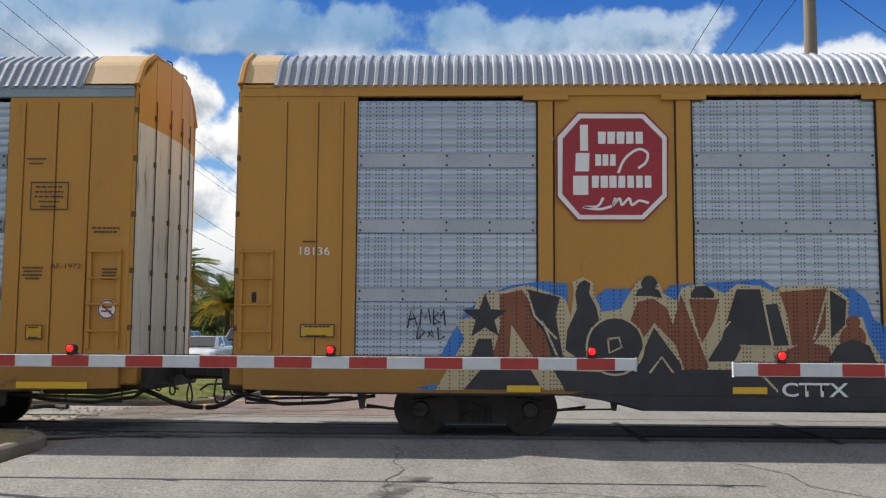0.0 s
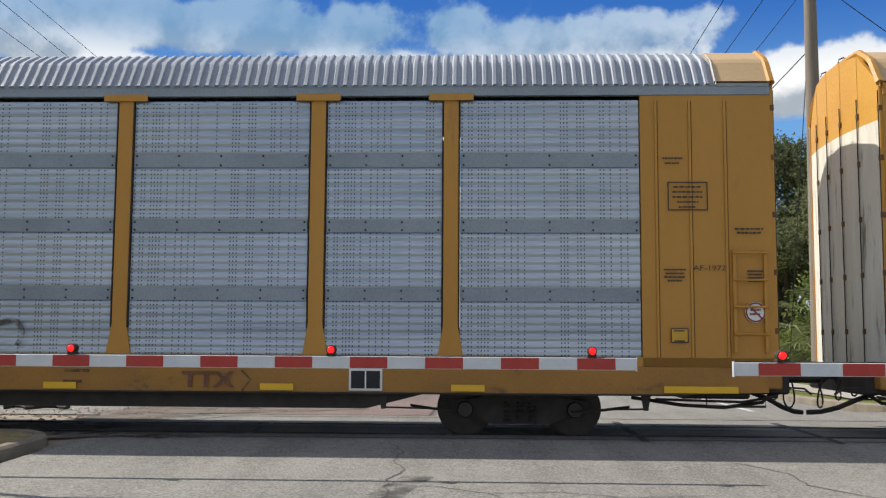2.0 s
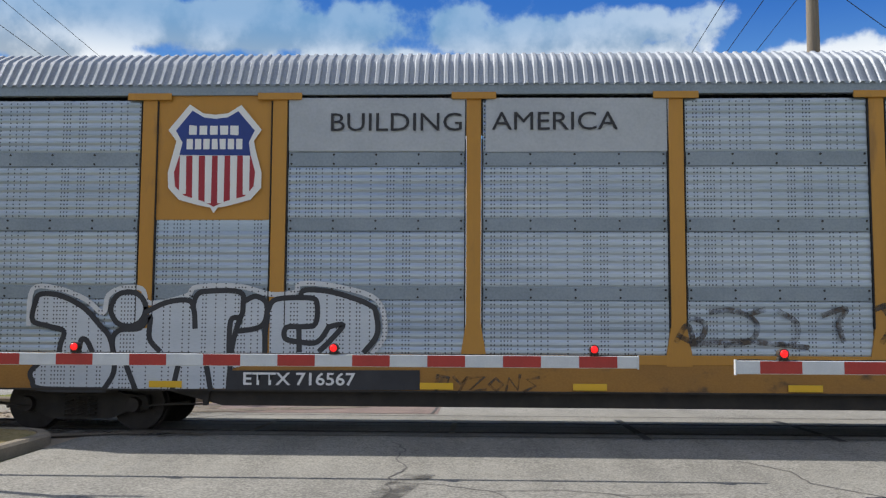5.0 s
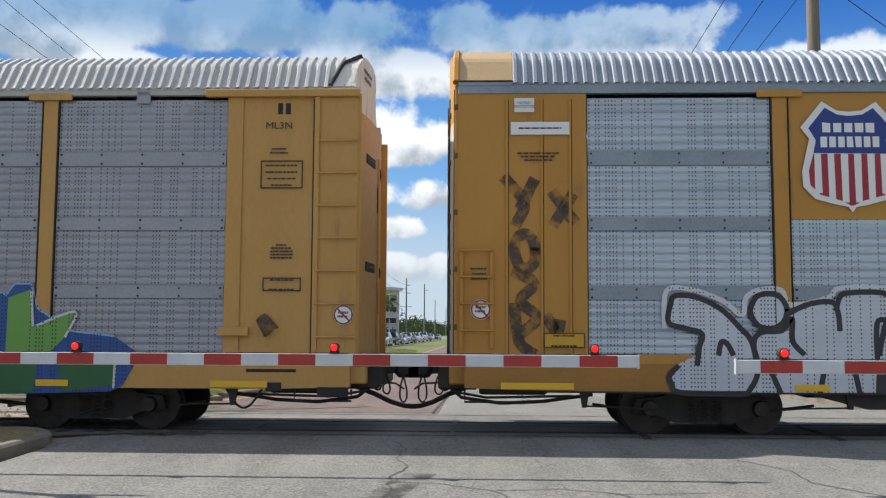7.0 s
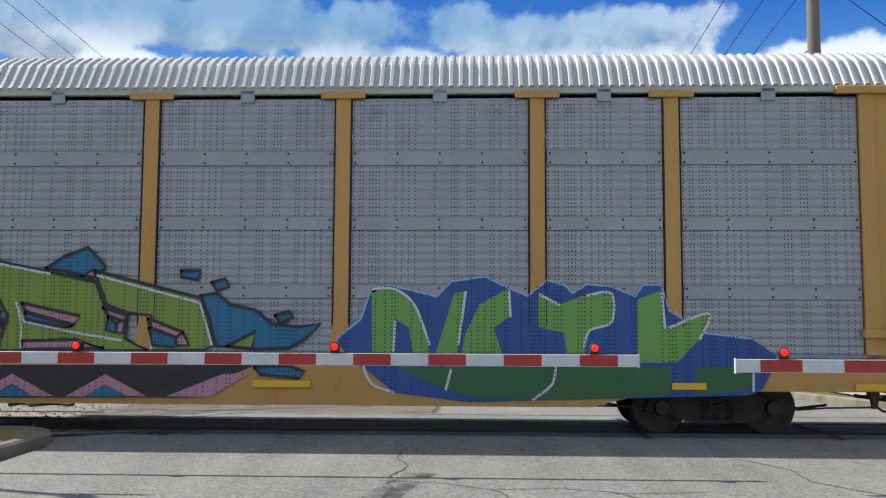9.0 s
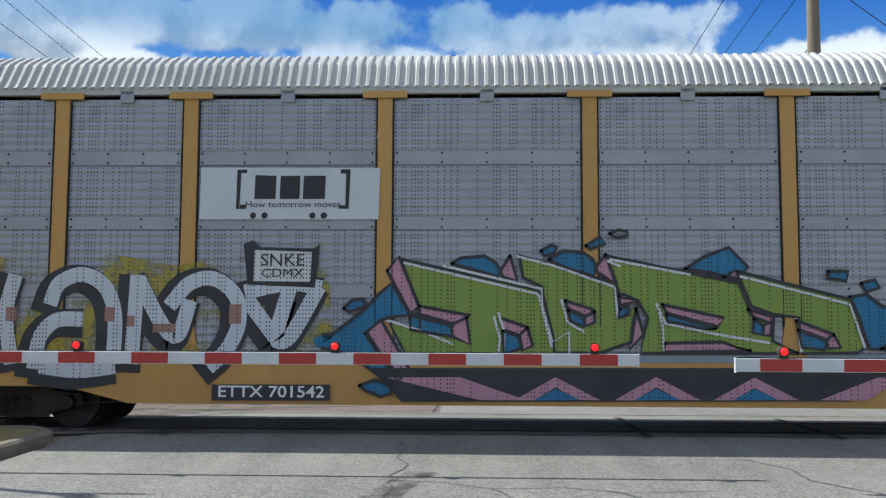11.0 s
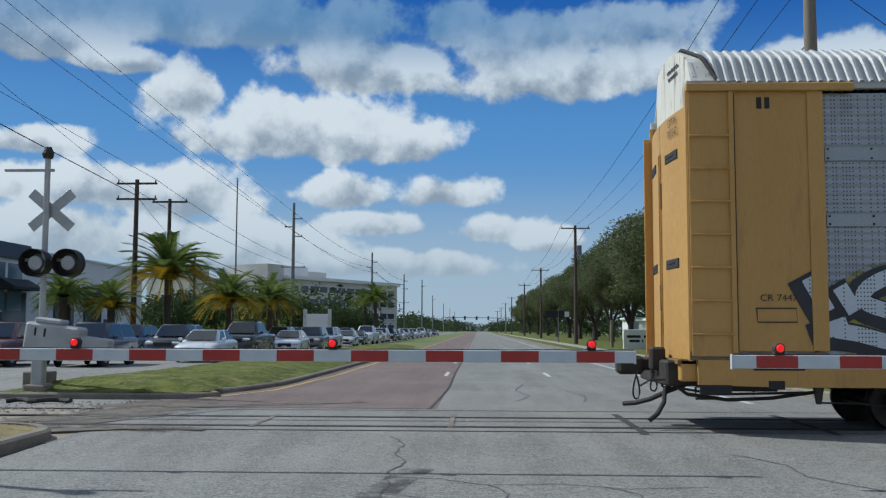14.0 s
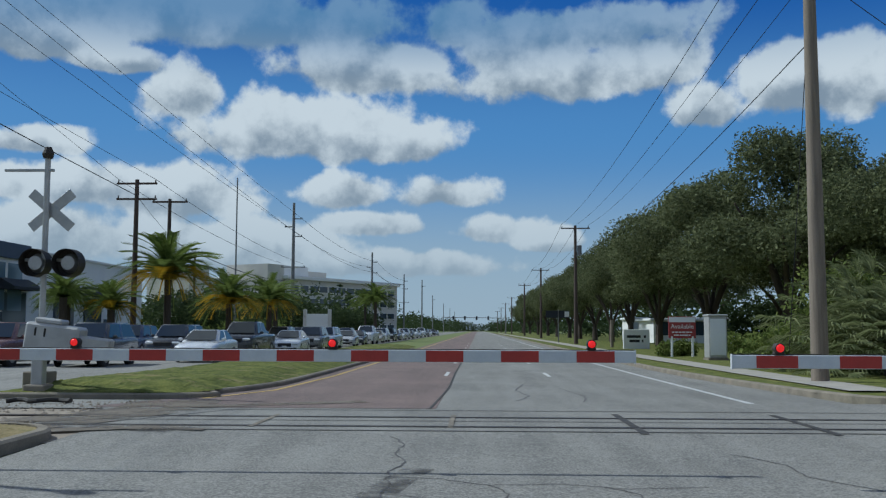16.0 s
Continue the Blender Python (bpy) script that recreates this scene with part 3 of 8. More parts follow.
# ---- crossing signals ----
def signal_mast(m, lit=False):
    mast = thing("crossing_signal", m, "grey crossing signal mast with crossbuck, bell and unlit lamps", "crossing signal", "crossing signals")
    part("foundation", box(bmesh.new(), -.26, .26, -.26, .26, -.3, .22, .02), CONCRETE, mast, "grey concrete footing")
    part("pole", rod(bmesh.new(), (0, 0, .2), (0, 0, 4.85), .068, .062, 14), ALU, mast)
    bm = bmesh.new()
    rod(bm, (0, 0, 4.85), (0, 0, 4.95), .10, .13, 14)
    rod(bm, (0, 0, 4.95), (0, 0, 5.10), .13, .07, 14)
    part("bell", bm, BLACK, mast, "dark bell on the top")
    for k, a in enumerate((40, -40)):
        bm = box(bmesh.new(), -.60, .60, -.012 + .02 * k, .004 + .02 * k, -.113, .113, .004)
        o = part("crossbuck_blade", bm, ALU, mast, "grey back of a crossbuck blade")
        o.matrix_basis = pose(.08, .09, 3.72, 0, a, 0)
    part("lamp_arm", rod(bmesh.new(), (-.42, 0, 2.62), (.62, 0, 2.62), .035, .035, 10), ALU, mast)
    part("number_plate_bar", box(bmesh.new(), -.95, .15, -.03, .03, 4.56, 4.62, .006), ALU, mast, "thin cross bar near the top")
    for x in (-.14, .58):
        bm = bmesh.new()
        n = 24
        rod(bm, (x, .03, 2.55), (x, .06, 2.55), .31, .31, n)
        rod(bm, (x, -.28, 2.55), (x, .03, 2.55), .30, .31, n, caps=False)
        lamp = part("signal_lamp", bm, BLACK, mast, "round black target disc")
        part("lamp_back", rod(bmesh.new(), (x, -.14, 2.55), (x, .03, 2.55), .15, .21, 20), ALU, lamp, "grey lamp housing")
    box_part = part("gate_housing", box(bmesh.new(), .0, 1.15, -.85, -.35, .62, 1.22, .05), ALU, mast, "pale gate mechanism housing")
    part("counterweight", box(bmesh.new(), .9, 1.75, -.75, -.60, .78, 1.05, .04), ALU, box_part)
    part("counterweight", box(bmesh.new(), .9, 1.75, -.50, -.35, .78, 1.05, .04), ALU, box_part)
    part("slot", box(bmesh.new(), .22, .26, -.858, -.85, .95, 1.12), BLACK, box_part)
    part("slot", box(bmesh.new(), .42, .46, -.858, -.85, .95, 1.12), BLACK, box_part)
    part("cap", box(bmesh.new(), .16, .74, -.80, -.40, 1.215, 1.33, .03), ALU, box_part)
    part("hub", rod(bmesh.new(), (1.02, -.90, .93), (1.02, -.30, .93), .13, .13, 16), ALU, box_part, "round pivot hub")
    box_part.matrix_basis = pose(.6, 0, .9, 0, 7, 0) @ pose(-.6, 0, -.9)
    part("pedestal", box(bmesh.new(), .13, .37, -.72, -.48, -.1, .70, .02), ALU, mast)
    part("footing", box(bmesh.new(), .02, .48, -.84, -.36, -.3, -.02, .03), CONCRETE, mast, "square concrete footing")
    return mast


MAST = signal_mast(pose(-9.42, 20.5, .26))
copy_thing(MAST, pose(-8.55, 10.45, .0, 0, 0, 180))
for x, gy in ((-9.2, GATE_Y), (10.2, 9.67)):
    stand = thing("gate_mechanism", pose(x, gy, gz(gy)), "grey gate mechanism on a pedestal holding the arm", "gate mechanism", "gate mechanisms")
    part("pedestal", box(bmesh.new(), -.16, .16, -.16, .16, -.02, .85, .02), ALU, stand)
    part("housing", box(bmesh.new(), -.3, .3, -.24, .24, .8, 1.5, .04), ALU, stand)

# ---- poles and wires ----
WOOD = paint("weathered_pole_wood", (.27, .225, .175), (.17, .14, .11), .9, 0, 2, 40, .4, stretch=(6, 6, .4))
WOOD_DARK = paint("dark_pole_wood", (.11, .08, .065), (.07, .05, .042), .9, 0, 2, 40, .4, stretch=(6, 6, .4))
STEEL_POLE = paint("grey_steel_pole", (.24, .24, .24), (.18, .18, .18), .6, .3, 2, 40, .1)
WIRE = plain("dark_wire", (.03, .03, .035), .7)


def pole(x, y, top, r, material, arms=(), transformer=False, label="weathered wooden utility pole with crossarms"):
    p = thing("utility_pole", pose(x, y, gz(y)), label, "utility pole", "utility poles")
    part("shaft", rod(bmesh.new(), (0, 0, -.3), (0, 0, top), r, r * .62, 24, False), material, p, "", True)
    for z, half, one in arms:
        a = part("crossarm", box(bmesh.new(), -half if not one else 0, half, -.06, .06, z - .06, z + .06, .01), material, p)
        for k in range(3):
            xx = (half * (-1 + k)) * .92 if not one else half * .92
            part("insulator", rod(bmesh.new(), (xx, 0, z + .06), (xx, 0, z + .24), .05, .03, 8), BLACK, a)
    if transformer:
        part("transformer", rod(bmesh.new(), (.42, 0, top - 3.1), (.42, 0, top - 2.1), .24, .24, 14), STEEL_POLE, p, "grey transformer can")
    return p


pole(9.06, 26.0, 13.2, .235, WOOD, [(12.4, 1.2, False)])
pole(10.1, 100, 12.4, .22, WOOD_DARK, [(12.1, 1.5, False)], True)
for x, y in ((11.2, 172), (11.1, 231), (11.2, 322), (11.2, 395), (11.2, 470), (11.2, 560)):
    pole(x, y, 12.6, .24, WOOD_DARK, [(12.2, 1.5, False)])
pole(-21.74, 60, 11.0, .20, WOOD_DARK, [(10.75, 1.3, False), (9.75, 1.3, False)])
pole(-20.9, 64, 10.3, .18, WOOD_DARK, [(10.1, 1.2, False)], False)
pole(-35.8, 120, 11.3, .2, WOOD_DARK, [(11.0, 1.3, False)])
pole(-24.2, 95, 16.7, .10, STEEL_POLE, (), False, "slim grey steel mast")
for x, y in ((-22.9, 118), (-21.6, 195), (-21.0, 272), (-17.7, 303), (-20.8, 440), (-20.6, 575), (-20.5, 700), (-20.3, 830)):
    pole(x, y, 17.2, .26, STEEL_POLE, [(15.2, 1.1, True), (14.2, -1.1, True), (13.0, 1.1, True), (9.2, 1.5, False)] if y < 280 else [(15.2, 1.1, True)], False, "tall grey steel transmission pole")


def wire(a, b, sag, r=.014):
    a, b = Vector(a), Vector(b)
    bm = bmesh.new()
    n = 14
    pts = [a.lerp(b, k / n) - Vector((0, 0, sag * 4 * (k / n) * (1 - k / n))) for k in range(n + 1)]
    pipe(bm, pts, r, 4)
    return solid("overhead_wire", bm, WIRE, "thin dark overhead wire between poles", "wire", "overhead wires")


for dx in (-1.15, .1, 1.15):
    wire((9.06 + dx, 26, 12.6), (10.1 + dx * 1.25, 100, 12.35), 1.0)
    wire((9.06 + dx, 26, 12.6), (8.6 + dx, -40, 12.6), 1.0)
    wire((10.1 + dx * 1.25, 100, 12.35), (11.2 + dx * 1.25, 172, 12.4), 1.0, .018)
    wire((11.2 + dx * 1.25, 172, 12.4), (11.1 + dx * 1.25, 231, 12.4), .9, .022)
wire((9.06, 26, 9.3), (10.1, 100, 9.0), .9, .02)
wire((9.06, 26, 11.3), (17, 27, 6.2), .15)
wire((9.06, 26, 10.5), (10.6, 33.5, .15), 0, .012)
def led(a, b, y):
    """The point at y on the line from a through b."""
    return tuple(p + (q - p) * (y - a[1]) / (b[1] - a[1]) for p, q in zip(a, b))


for (px, pz), (qx, qy, qz) in (((-22.0, 15.2), (-22.9, 48.5, 18.6)), ((-23.8, 14.2), (-22.9, 45.4, 17.5)), ((-22.0, 13.0), (-22.9, 44.1, 16.3))):
    far_end = (px, 118, pz)
    wire(led(far_end, (qx, qy, qz), 10), far_end, .35, .018)
    wire(far_end, (px + 1.3, 195, pz), 1.0, .024)
    wire((px + 1.3, 195, pz), (px + 1.9, 272, pz), 1.0, .03)
for dx, z0 in ((-1.2, 13.2), (1.2, 12.3)):
    far_end = (-21.74 + dx, 60, 10.9)
    wire(led(far_end, (-22.2 + dx * .3, 43, z0), 10), far_end, .15, .014)
    wire(far_end, (-22.9 + dx, 118, 9.5), .6, .018)
far_end = (-21.74, 60, 9.85)
wire(led(far_end, (-21.7, 42.2, 10.75), 10), far_end, .1, .028)
wire(far_end, (-35.8, 120, 10.8), .6, .018)
wire((-20.9, 64, 7.5), (-22.9, 118, 7.4), .8, .03)

# ---- buildings ----
WALL_GREY = paint("pale_grey_stucco", (.80, .81, .82), (.72, .73, .74), .8, 0, .4, 20, .15)
WALL_WHITE = paint("white_stucco", (.80, .80, .78), (.72, .72, .70), .8, 0, .4, 20, .15)
WALL_TAN = paint("tan_stucco", (.60, .58, .53), (.52, .50, .46), .8, 0, .4, 20, .15)
NAVY = paint("navy_parapet", (.03, .05, .09), (.04, .06, .11), .5, 0, 1, 20, .05)
GLASS = plain("dark_window_glass", (.045, .065, .085), .08)
GLASS_BLUE = plain("blue_window_glass", (.10, .16, .22), .06)
AWNING = paint("black_awning", (.02, .025, .03), (.03, .035, .045), .8, 0, 2, 30, .1)


def low_building():
    b = thing("low_office_building", pose(-31.5, 0, gz(70)), "long pale grey stucco building with navy parapet and black awnings", "building")
    part("wall", box(bmesh.new(), -22, 0, 50, 89, 0, 6.85), WALL_GREY, b, "pale grey stucco wall")
    part("roof", box(bmesh.new(), -22, .15, 50, 89.1, 6.85, 7.05, .03), WALL_WHITE, b)
    part("parapet", box(bmesh.new(), .0, .25, 49.9, 66, 6.2, 7.25, .03), NAVY, b, "navy parapet band")
    for y in (51, 53.4, 55.8, 58.2, 60.6, 63):
        w = part("window", box(bmesh.new(), .0, .06, y, y + 2.2, 2.6, 6.0), WALL_WHITE, b)
        part("pane", box(bmesh.new(), .06, .09, y + .1, y + 2.1, 2.7, 5.9), GLASS_BLUE, w)
    for y in (56, 62, 70, 75.5):
        bm = bmesh.new()
        prof = [(.02, 4.9), (.02, 4.1), (1.1, 4.1), (1.1, 4.3)]
        a = [bm.verts.new((x, y, z)) for x, z in prof]
        c = [bm.verts.new((x, y + 4.2, z)) for x, z in prof]
        bm.faces.new(a), bm.faces.new(c[::-1])
        for i in range(4):
            j = (i + 1) % 4
            bm.faces.new((a[i], a[j], c[j], c[i]))
        part("awning", bm, AWNING, b, "black fabric awning")
        w = part("window", box(bmesh.new(), .0, .05, y + .3, y + 3.9, .9, 4.0), NAVY, b)
        part("pane", box(bmesh.new(), .05, .08, y + .45, y + 3.75, 1.0, 3.9), GLASS, w)
    part("door", box(bmesh.new(), .0, .07, 80, 82, 0, 2.3), NAVY, b)


def office_block():
    d = Vector((-23 + 46, 272 - 230, 0))
    ang = math.degrees(math.atan2(d.y, d.x))
    b = thing("office_block", pose(-46, 230, -.1, 0, 0, ang), "pale four-storey office block with ribbon windows and rooftop plant rooms", "building")
    L = d.length
    part("wall", box(bmesh.new(), 0, L, 0, 30, 0, 13.6), WALL_TAN, b, "pale concrete wall")
    part("roof", box(bmesh.new(), -.6, L + .6, -.8, 30, 13.6, 14.5, .1), WALL_WHITE, b, "white overhanging roof edge")
    for f in range(4):
        z = 1.2 + f * 3.15
        for k in range(12):
            x = 1 + k * (L - 2) / 12
            w = part("window", box(bmesh.new(), x, x + (L - 2) / 12 - .5, -.10, .0, z, z + 1.7), WALL_WHITE, b)
            part("pane", box(bmesh.new(), x + .15, x + (L - 2) / 12 - .65, -.16, -.10, z + .12, z + 1.58), GLASS, w)
    part("plant_room", box(bmesh.new(), 3, 13, 4, 16, 14.5, 17.2), WALL_WHITE, b)
    part("plant_room", box(bmesh.new(), 15, 23, 6, 16, 14.5, 16.4), WALL_TAN, b)
    part("stair_tower", box(bmesh.new(), -6, 0, 1, 14, 0, 17.0), WALL_TAN, b)
    part("wing", box(bmesh.new(), -20, -6, 8, 26, 0, 13.2), WALL_TAN, b)
    part("wing_tower", box(bmesh.new(), -26, -20, 6, 18, 0, 15.8), WALL_TAN, b)
    for f in range(4):
        z = 1.2 + f * 3.15
        for k in range(4):
            w = part("window", box(bmesh.new(), -19.5 + k * 3.3, -17.2 + k * 3.3, 7.9, 8.0, z, z + 1.7), WALL_WHITE, b)
            part("pane", box(bmesh.new(), -19.35 + k * 3.3, -17.35 + k * 3.3, 7.84, 7.9, z + .12, z + 1.58), GLASS, w)


low_building()
office_block()
for x, y, w, d, h in ((19.5, 108, 9, 10, 2.5), (31, 74, 14, 12, 3.2), (22, 138, 14, 10, 3.0)):
    hs = thing("low_white_building", pose(x, y, gz(y) + .1), "low white building half hidden under the oaks", "building", "low buildings behind the trees")
    part("wall", box(bmesh.new(), 0, w, 0, d, 0, h), WALL_WHITE, hs)
    part("roof", box(bmesh.new(), -.4, w + .4, -.4, d, h, h + .3, .05), WALL_GREY, hs)
    for k in range(5):
        part("window", box(bmesh.new(), 1 + k * w / 5.5, 2.4 + k * w / 5.5, -.05, 0, .9, 2.4), GLASS, hs)

# ---- trees ----
BARK = paint("oak_bark", (.085, .065, .05), (.05, .04, .032), .95, 0, 3, 30, .6, stretch=(3, 3, .6))


def leafage(name, dark, light, rough=.8):
    m = bpy.data.materials.new(name)
    m.use_nodes = True
    n = Net(m.node_tree)
    b = m.node_tree.nodes["Principled BSDF"]
    isl = n.put("ShaderNodeNewGeometry").outputs["Random Per Island"]
    at = n.put("ShaderNodeTexCoord").outputs["Object"]
    mixv = n.math("ADD", n.math("MULTIPLY", isl, .6), n.math("MULTIPLY", n.noise(at, .6, 3), .5))
    n.plug(n.mix(n.ramp(mixv, .2, .9), dark, light), b.inputs["Base Color"])
    b.inputs["Roughness"].default_value = rough
    b.inputs["Specular IOR Level"].default_value = .12
    thin = n.put("ShaderNodeBsdfTranslucent")
    n.plug(b.inputs["Base Color"].links[0].from_socket, thin.inputs["Color"])
    both = n.put("ShaderNodeMixShader")
    both.inputs[0].default_value = .38
    n.plug(b.outputs[0], both.inputs[1])
    n.plug(thin.outputs[0], both.inputs[2])
    n.plug(both.outputs[0], m.node_tree.nodes["Material Output"].inputs["Surface"])
    return m


OAK_LEAF = leafage("oak_leaves", (.075, .092, .042), (.215, .235, .115))
PALM_LEAF = leafage("palm_leaves", (.09, .13, .03), (.21, .26, .07))
PALM_GOLD = leafage("yellowing_palm_leaves", (.40, .26, .015), (.55, .38, .04))
SHRUB_LEAF = leafage("shrub_leaves", (.09, .13, .03), (.24, .28, .08))
FAN_LEAF = leafage("palmetto_leaves", (.10, .125, .05), (.25, .27, .13))
FAR_LEAF = leafage("far_leaves", (.035, .055, .022), (.075, .10, .04))


def leaf_cloud(lumps, count, size, seed):
    """Leaf clumps scattered through rounded lumps: (x, y, z, rx, ry, rz)."""
    rnd = random.Random(seed)
    vol = [a * b * c for *_, a, b, c in lumps]
    vs, fs = [], []
    for (cx, cy, cz, rx, ry, rz), v in zip(lumps, vol):
        for _ in range(max(4, int(count * v / sum(vol)))):
            d = Vector((rnd.gauss(0, 1), rnd.gauss(0, 1), rnd.gauss(0, 1))).normalized()
            r = rnd.uniform(.55, 1.05) if rnd.random() < .85 else rnd.uniform(1.0, 1.22)
            c = Vector((cx + d.x * rx * r, cy + d.y * ry * r, cz + d.z * rz * r))
            for _k in range(2):
                u = Vector((rnd.gauss(0, 1), rnd.gauss(0, 1), rnd.gauss(0, .7))).normalized()
                w = u.cross(Vector((rnd.gauss(0, 1), rnd.gauss(0, 1), rnd.gauss(0, 1)))).normalized()
                s = size * rnd.uniform(.6, 1.4)
                o = c + Vector((rnd.uniform(-s, s), rnd.uniform(-s, s), rnd.uniform(-s, s)))
                i = len(vs)
                vs += [o - u * s, o + w * s * .45, o + u * s, o - w * s * .45]
                fs.append((i, i + 1, i + 2, i + 3))
    me = bpy.data.meshes.new("crown")
    me.from_pydata(vs, [], fs)
    return me


def oak_master(seed, height, spread, count):
    rnd = random.Random(seed)
    bm = bmesh.new()
    lumps = []
    rod(bm, (0, 0, -.2), (rnd.uniform(-.1, .1), 0, 2.2), .42, .30, 10)
    for k in range(6):
        a = k * 1.05 + rnd.uniform(-.3, .3)
        reach, up = spread * rnd.uniform(.30, .55), height * rnd.uniform(.45, .72)
        p1 = Vector((math.cos(a) * reach * .35, math.sin(a) * reach * .35, 2.2 + (up - 2.2) * .45))
        p2 = Vector((math.cos(a) * reach, math.sin(a) * reach, up))
        rod(bm, (0, 0, 1.9), p1, .2, .14, 7)
        rod(bm, p1, p2, .14, .05, 7)
    for k in range(30):
        a, e = rnd.uniform(0, 6.28), rnd.random()
        r = spread * (rnd.uniform(.25, .80) if e < .75 else rnd.uniform(0, .4))
        z = height * (.45 + .44 * e) - r * .10
        s = spread * rnd.uniform(.17, .31)
        lumps.append((math.cos(a) * r, math.sin(a) * r, z, s, s, s * rnd.uniform(.55, .8)))
    trunk = mesh_of("trunk", bm, BARK)
    crown = leaf_cloud(lumps, count, .105, seed)
    crown.materials.append(OAK_LEAF)
    return trunk, crown


OAKS = [oak_master(11, 13.5, 7.0, 30000), oak_master(12, 13.0, 6.6, 30000), oak_master(13, 13.0, 7.4, 30000)]


def oak(x, y, h, k, turn):
    t = thing("oak_tree", pose(x, y, gz(y) + .1, 0, 0, turn), "broad dark green live oak with a spreading crown on the verge", "tree", "oaks along the verge")
    s = h / 13.5
    for nm, me in zip(("trunk", "crown"), OAKS[k % 3]):
        share(nm, me, t, Matrix.Diagonal((s, s, s, 1)))


for k, (x, y, h) in enumerate(((24, 47, 14.6), (19.4, 61, 15.8), (17.6, 74, 14.4), (16.4, 88, 12.8), (16.2, 103, 12.8), (16.4, 119, 12.8), (16.5, 137, 13.2), (16.5, 157, 13.3), (17, 180, 13.6), (17, 208, 14), (17.5, 242, 14.2),
                               (18, 290, 14.5), (18.5, 345, 15), (19, 410, 16), (27, 60, 13.5), (26, 82, 14), (27, 112, 14), (30, 48, 13), (28, 150, 14), (33, 70, 12.5), (25.5, 69, 12.5), (36, 88, 13))):
    oak(x, y, h, k, k * 67)


def frond_mesh(length, droop, pairs, leaf):
    """One feathered palm leaf, bending down from the crown."""
    vs, fs = [], []
    for k in range(pairs):
        f = (k + 1) / pairs
        x, z = length * f * (1 - .25 * droop * f), length * (.55 * f - (.55 + droop) * f * f)
        lw = leaf * (1 - .6 * abs(f - .45))
        for s in (-1, 1):
            i = len(vs)
            vs += [(x - .035, 0, z), (x + .035, 0, z), (x + lw * .55, s * lw, z - lw * .22)]
            fs.append((i, i + 1, i + 2))
    for k in range(6):
        f0, f1 = k / 6, (k + 1) / 6
        i = len(vs)
        for f in (f0, f1):
            x, z = length * f * (1 - .25 * droop * f), length * (.55 * f - (.55 + droop) * f * f)
            vs += [(x, -.03, z), (x, .03, z)]
        fs.append((i, i + 1, i + 3, i + 2))
    me = bpy.data.meshes.new("frond")
    me.from_pydata(vs, [], fs)
    return me


FROND_UP, FROND_DOWN, FROND_GOLD = frond_mesh(2.7, .30, 40, .46), frond_mesh(2.6, .50, 40, .44), frond_mesh(2.3, .45, 40, .50)
for me, m in ((FROND_UP, PALM_LEAF), (FROND_DOWN, PALM_LEAF), (FROND_GOLD, PALM_GOLD)):
    me.materials.append(m)


def palm(x, y, trunk_h, size, gold, seed, label="feathery date palm with a rough trunk"):
    rnd = random.Random(seed)
    p = thing("palm_tree", pose(x, y, gz(y) + .05), label, "palm tree", "palms by the oncoming lanes")
    bm = bmesh.new()
    n = 9
    for k in range(n):
        rod(bm, (0, 0, trunk_h * k / n), (0, 0, trunk_h * (k + 1) / n), .21, .24, 9)
    part("trunk", bm, BARK, p)
    for k in range(64):
        me = FROND_UP if k < 30 else FROND_DOWN if k < 44 or not gold else FROND_GOLD
        tilt = rnd.uniform(-65, -125) if k < 18 else rnd.uniform(-75, -10) if k < 40 else rnd.uniform(-60, 5)
        share("frond", me, p, pose(0, 0, trunk_h, 0, 0, k * 137.5) @ pose(0, 0, 0, 0, tilt * .6, 0) @ Matrix.Diagonal((size, size, size, 1)))


palm(-19.9, 61, 4.6, 1.38, True, 1, "large date palm with a few yellowing fronds")
palm(-18.0, 69, 3.3, 1.1, True, 2, "date palm with yellowing lower fronds")
palm(-16.6, 76, 3.4, 1.1, True, 3, "date palm with yellowing lower fronds")
palm(-13.9, 130, 5.2, 1.15, False, 4)
palm(-22.0, 57, 2.6, .8, True, 5, "small palm beside the grey building")
palm(-24.5, 56, 3.3, .7, False, 6, "small palm beside the grey building")
palm(-26.0, 60, 3.0, .8, False, 7, "small palm beside the grey building")
palm(-19.5, 92, 4.0, 1.0, False, 8)
palm(-20.0, 170, 6.0, 1.3, False, 9)


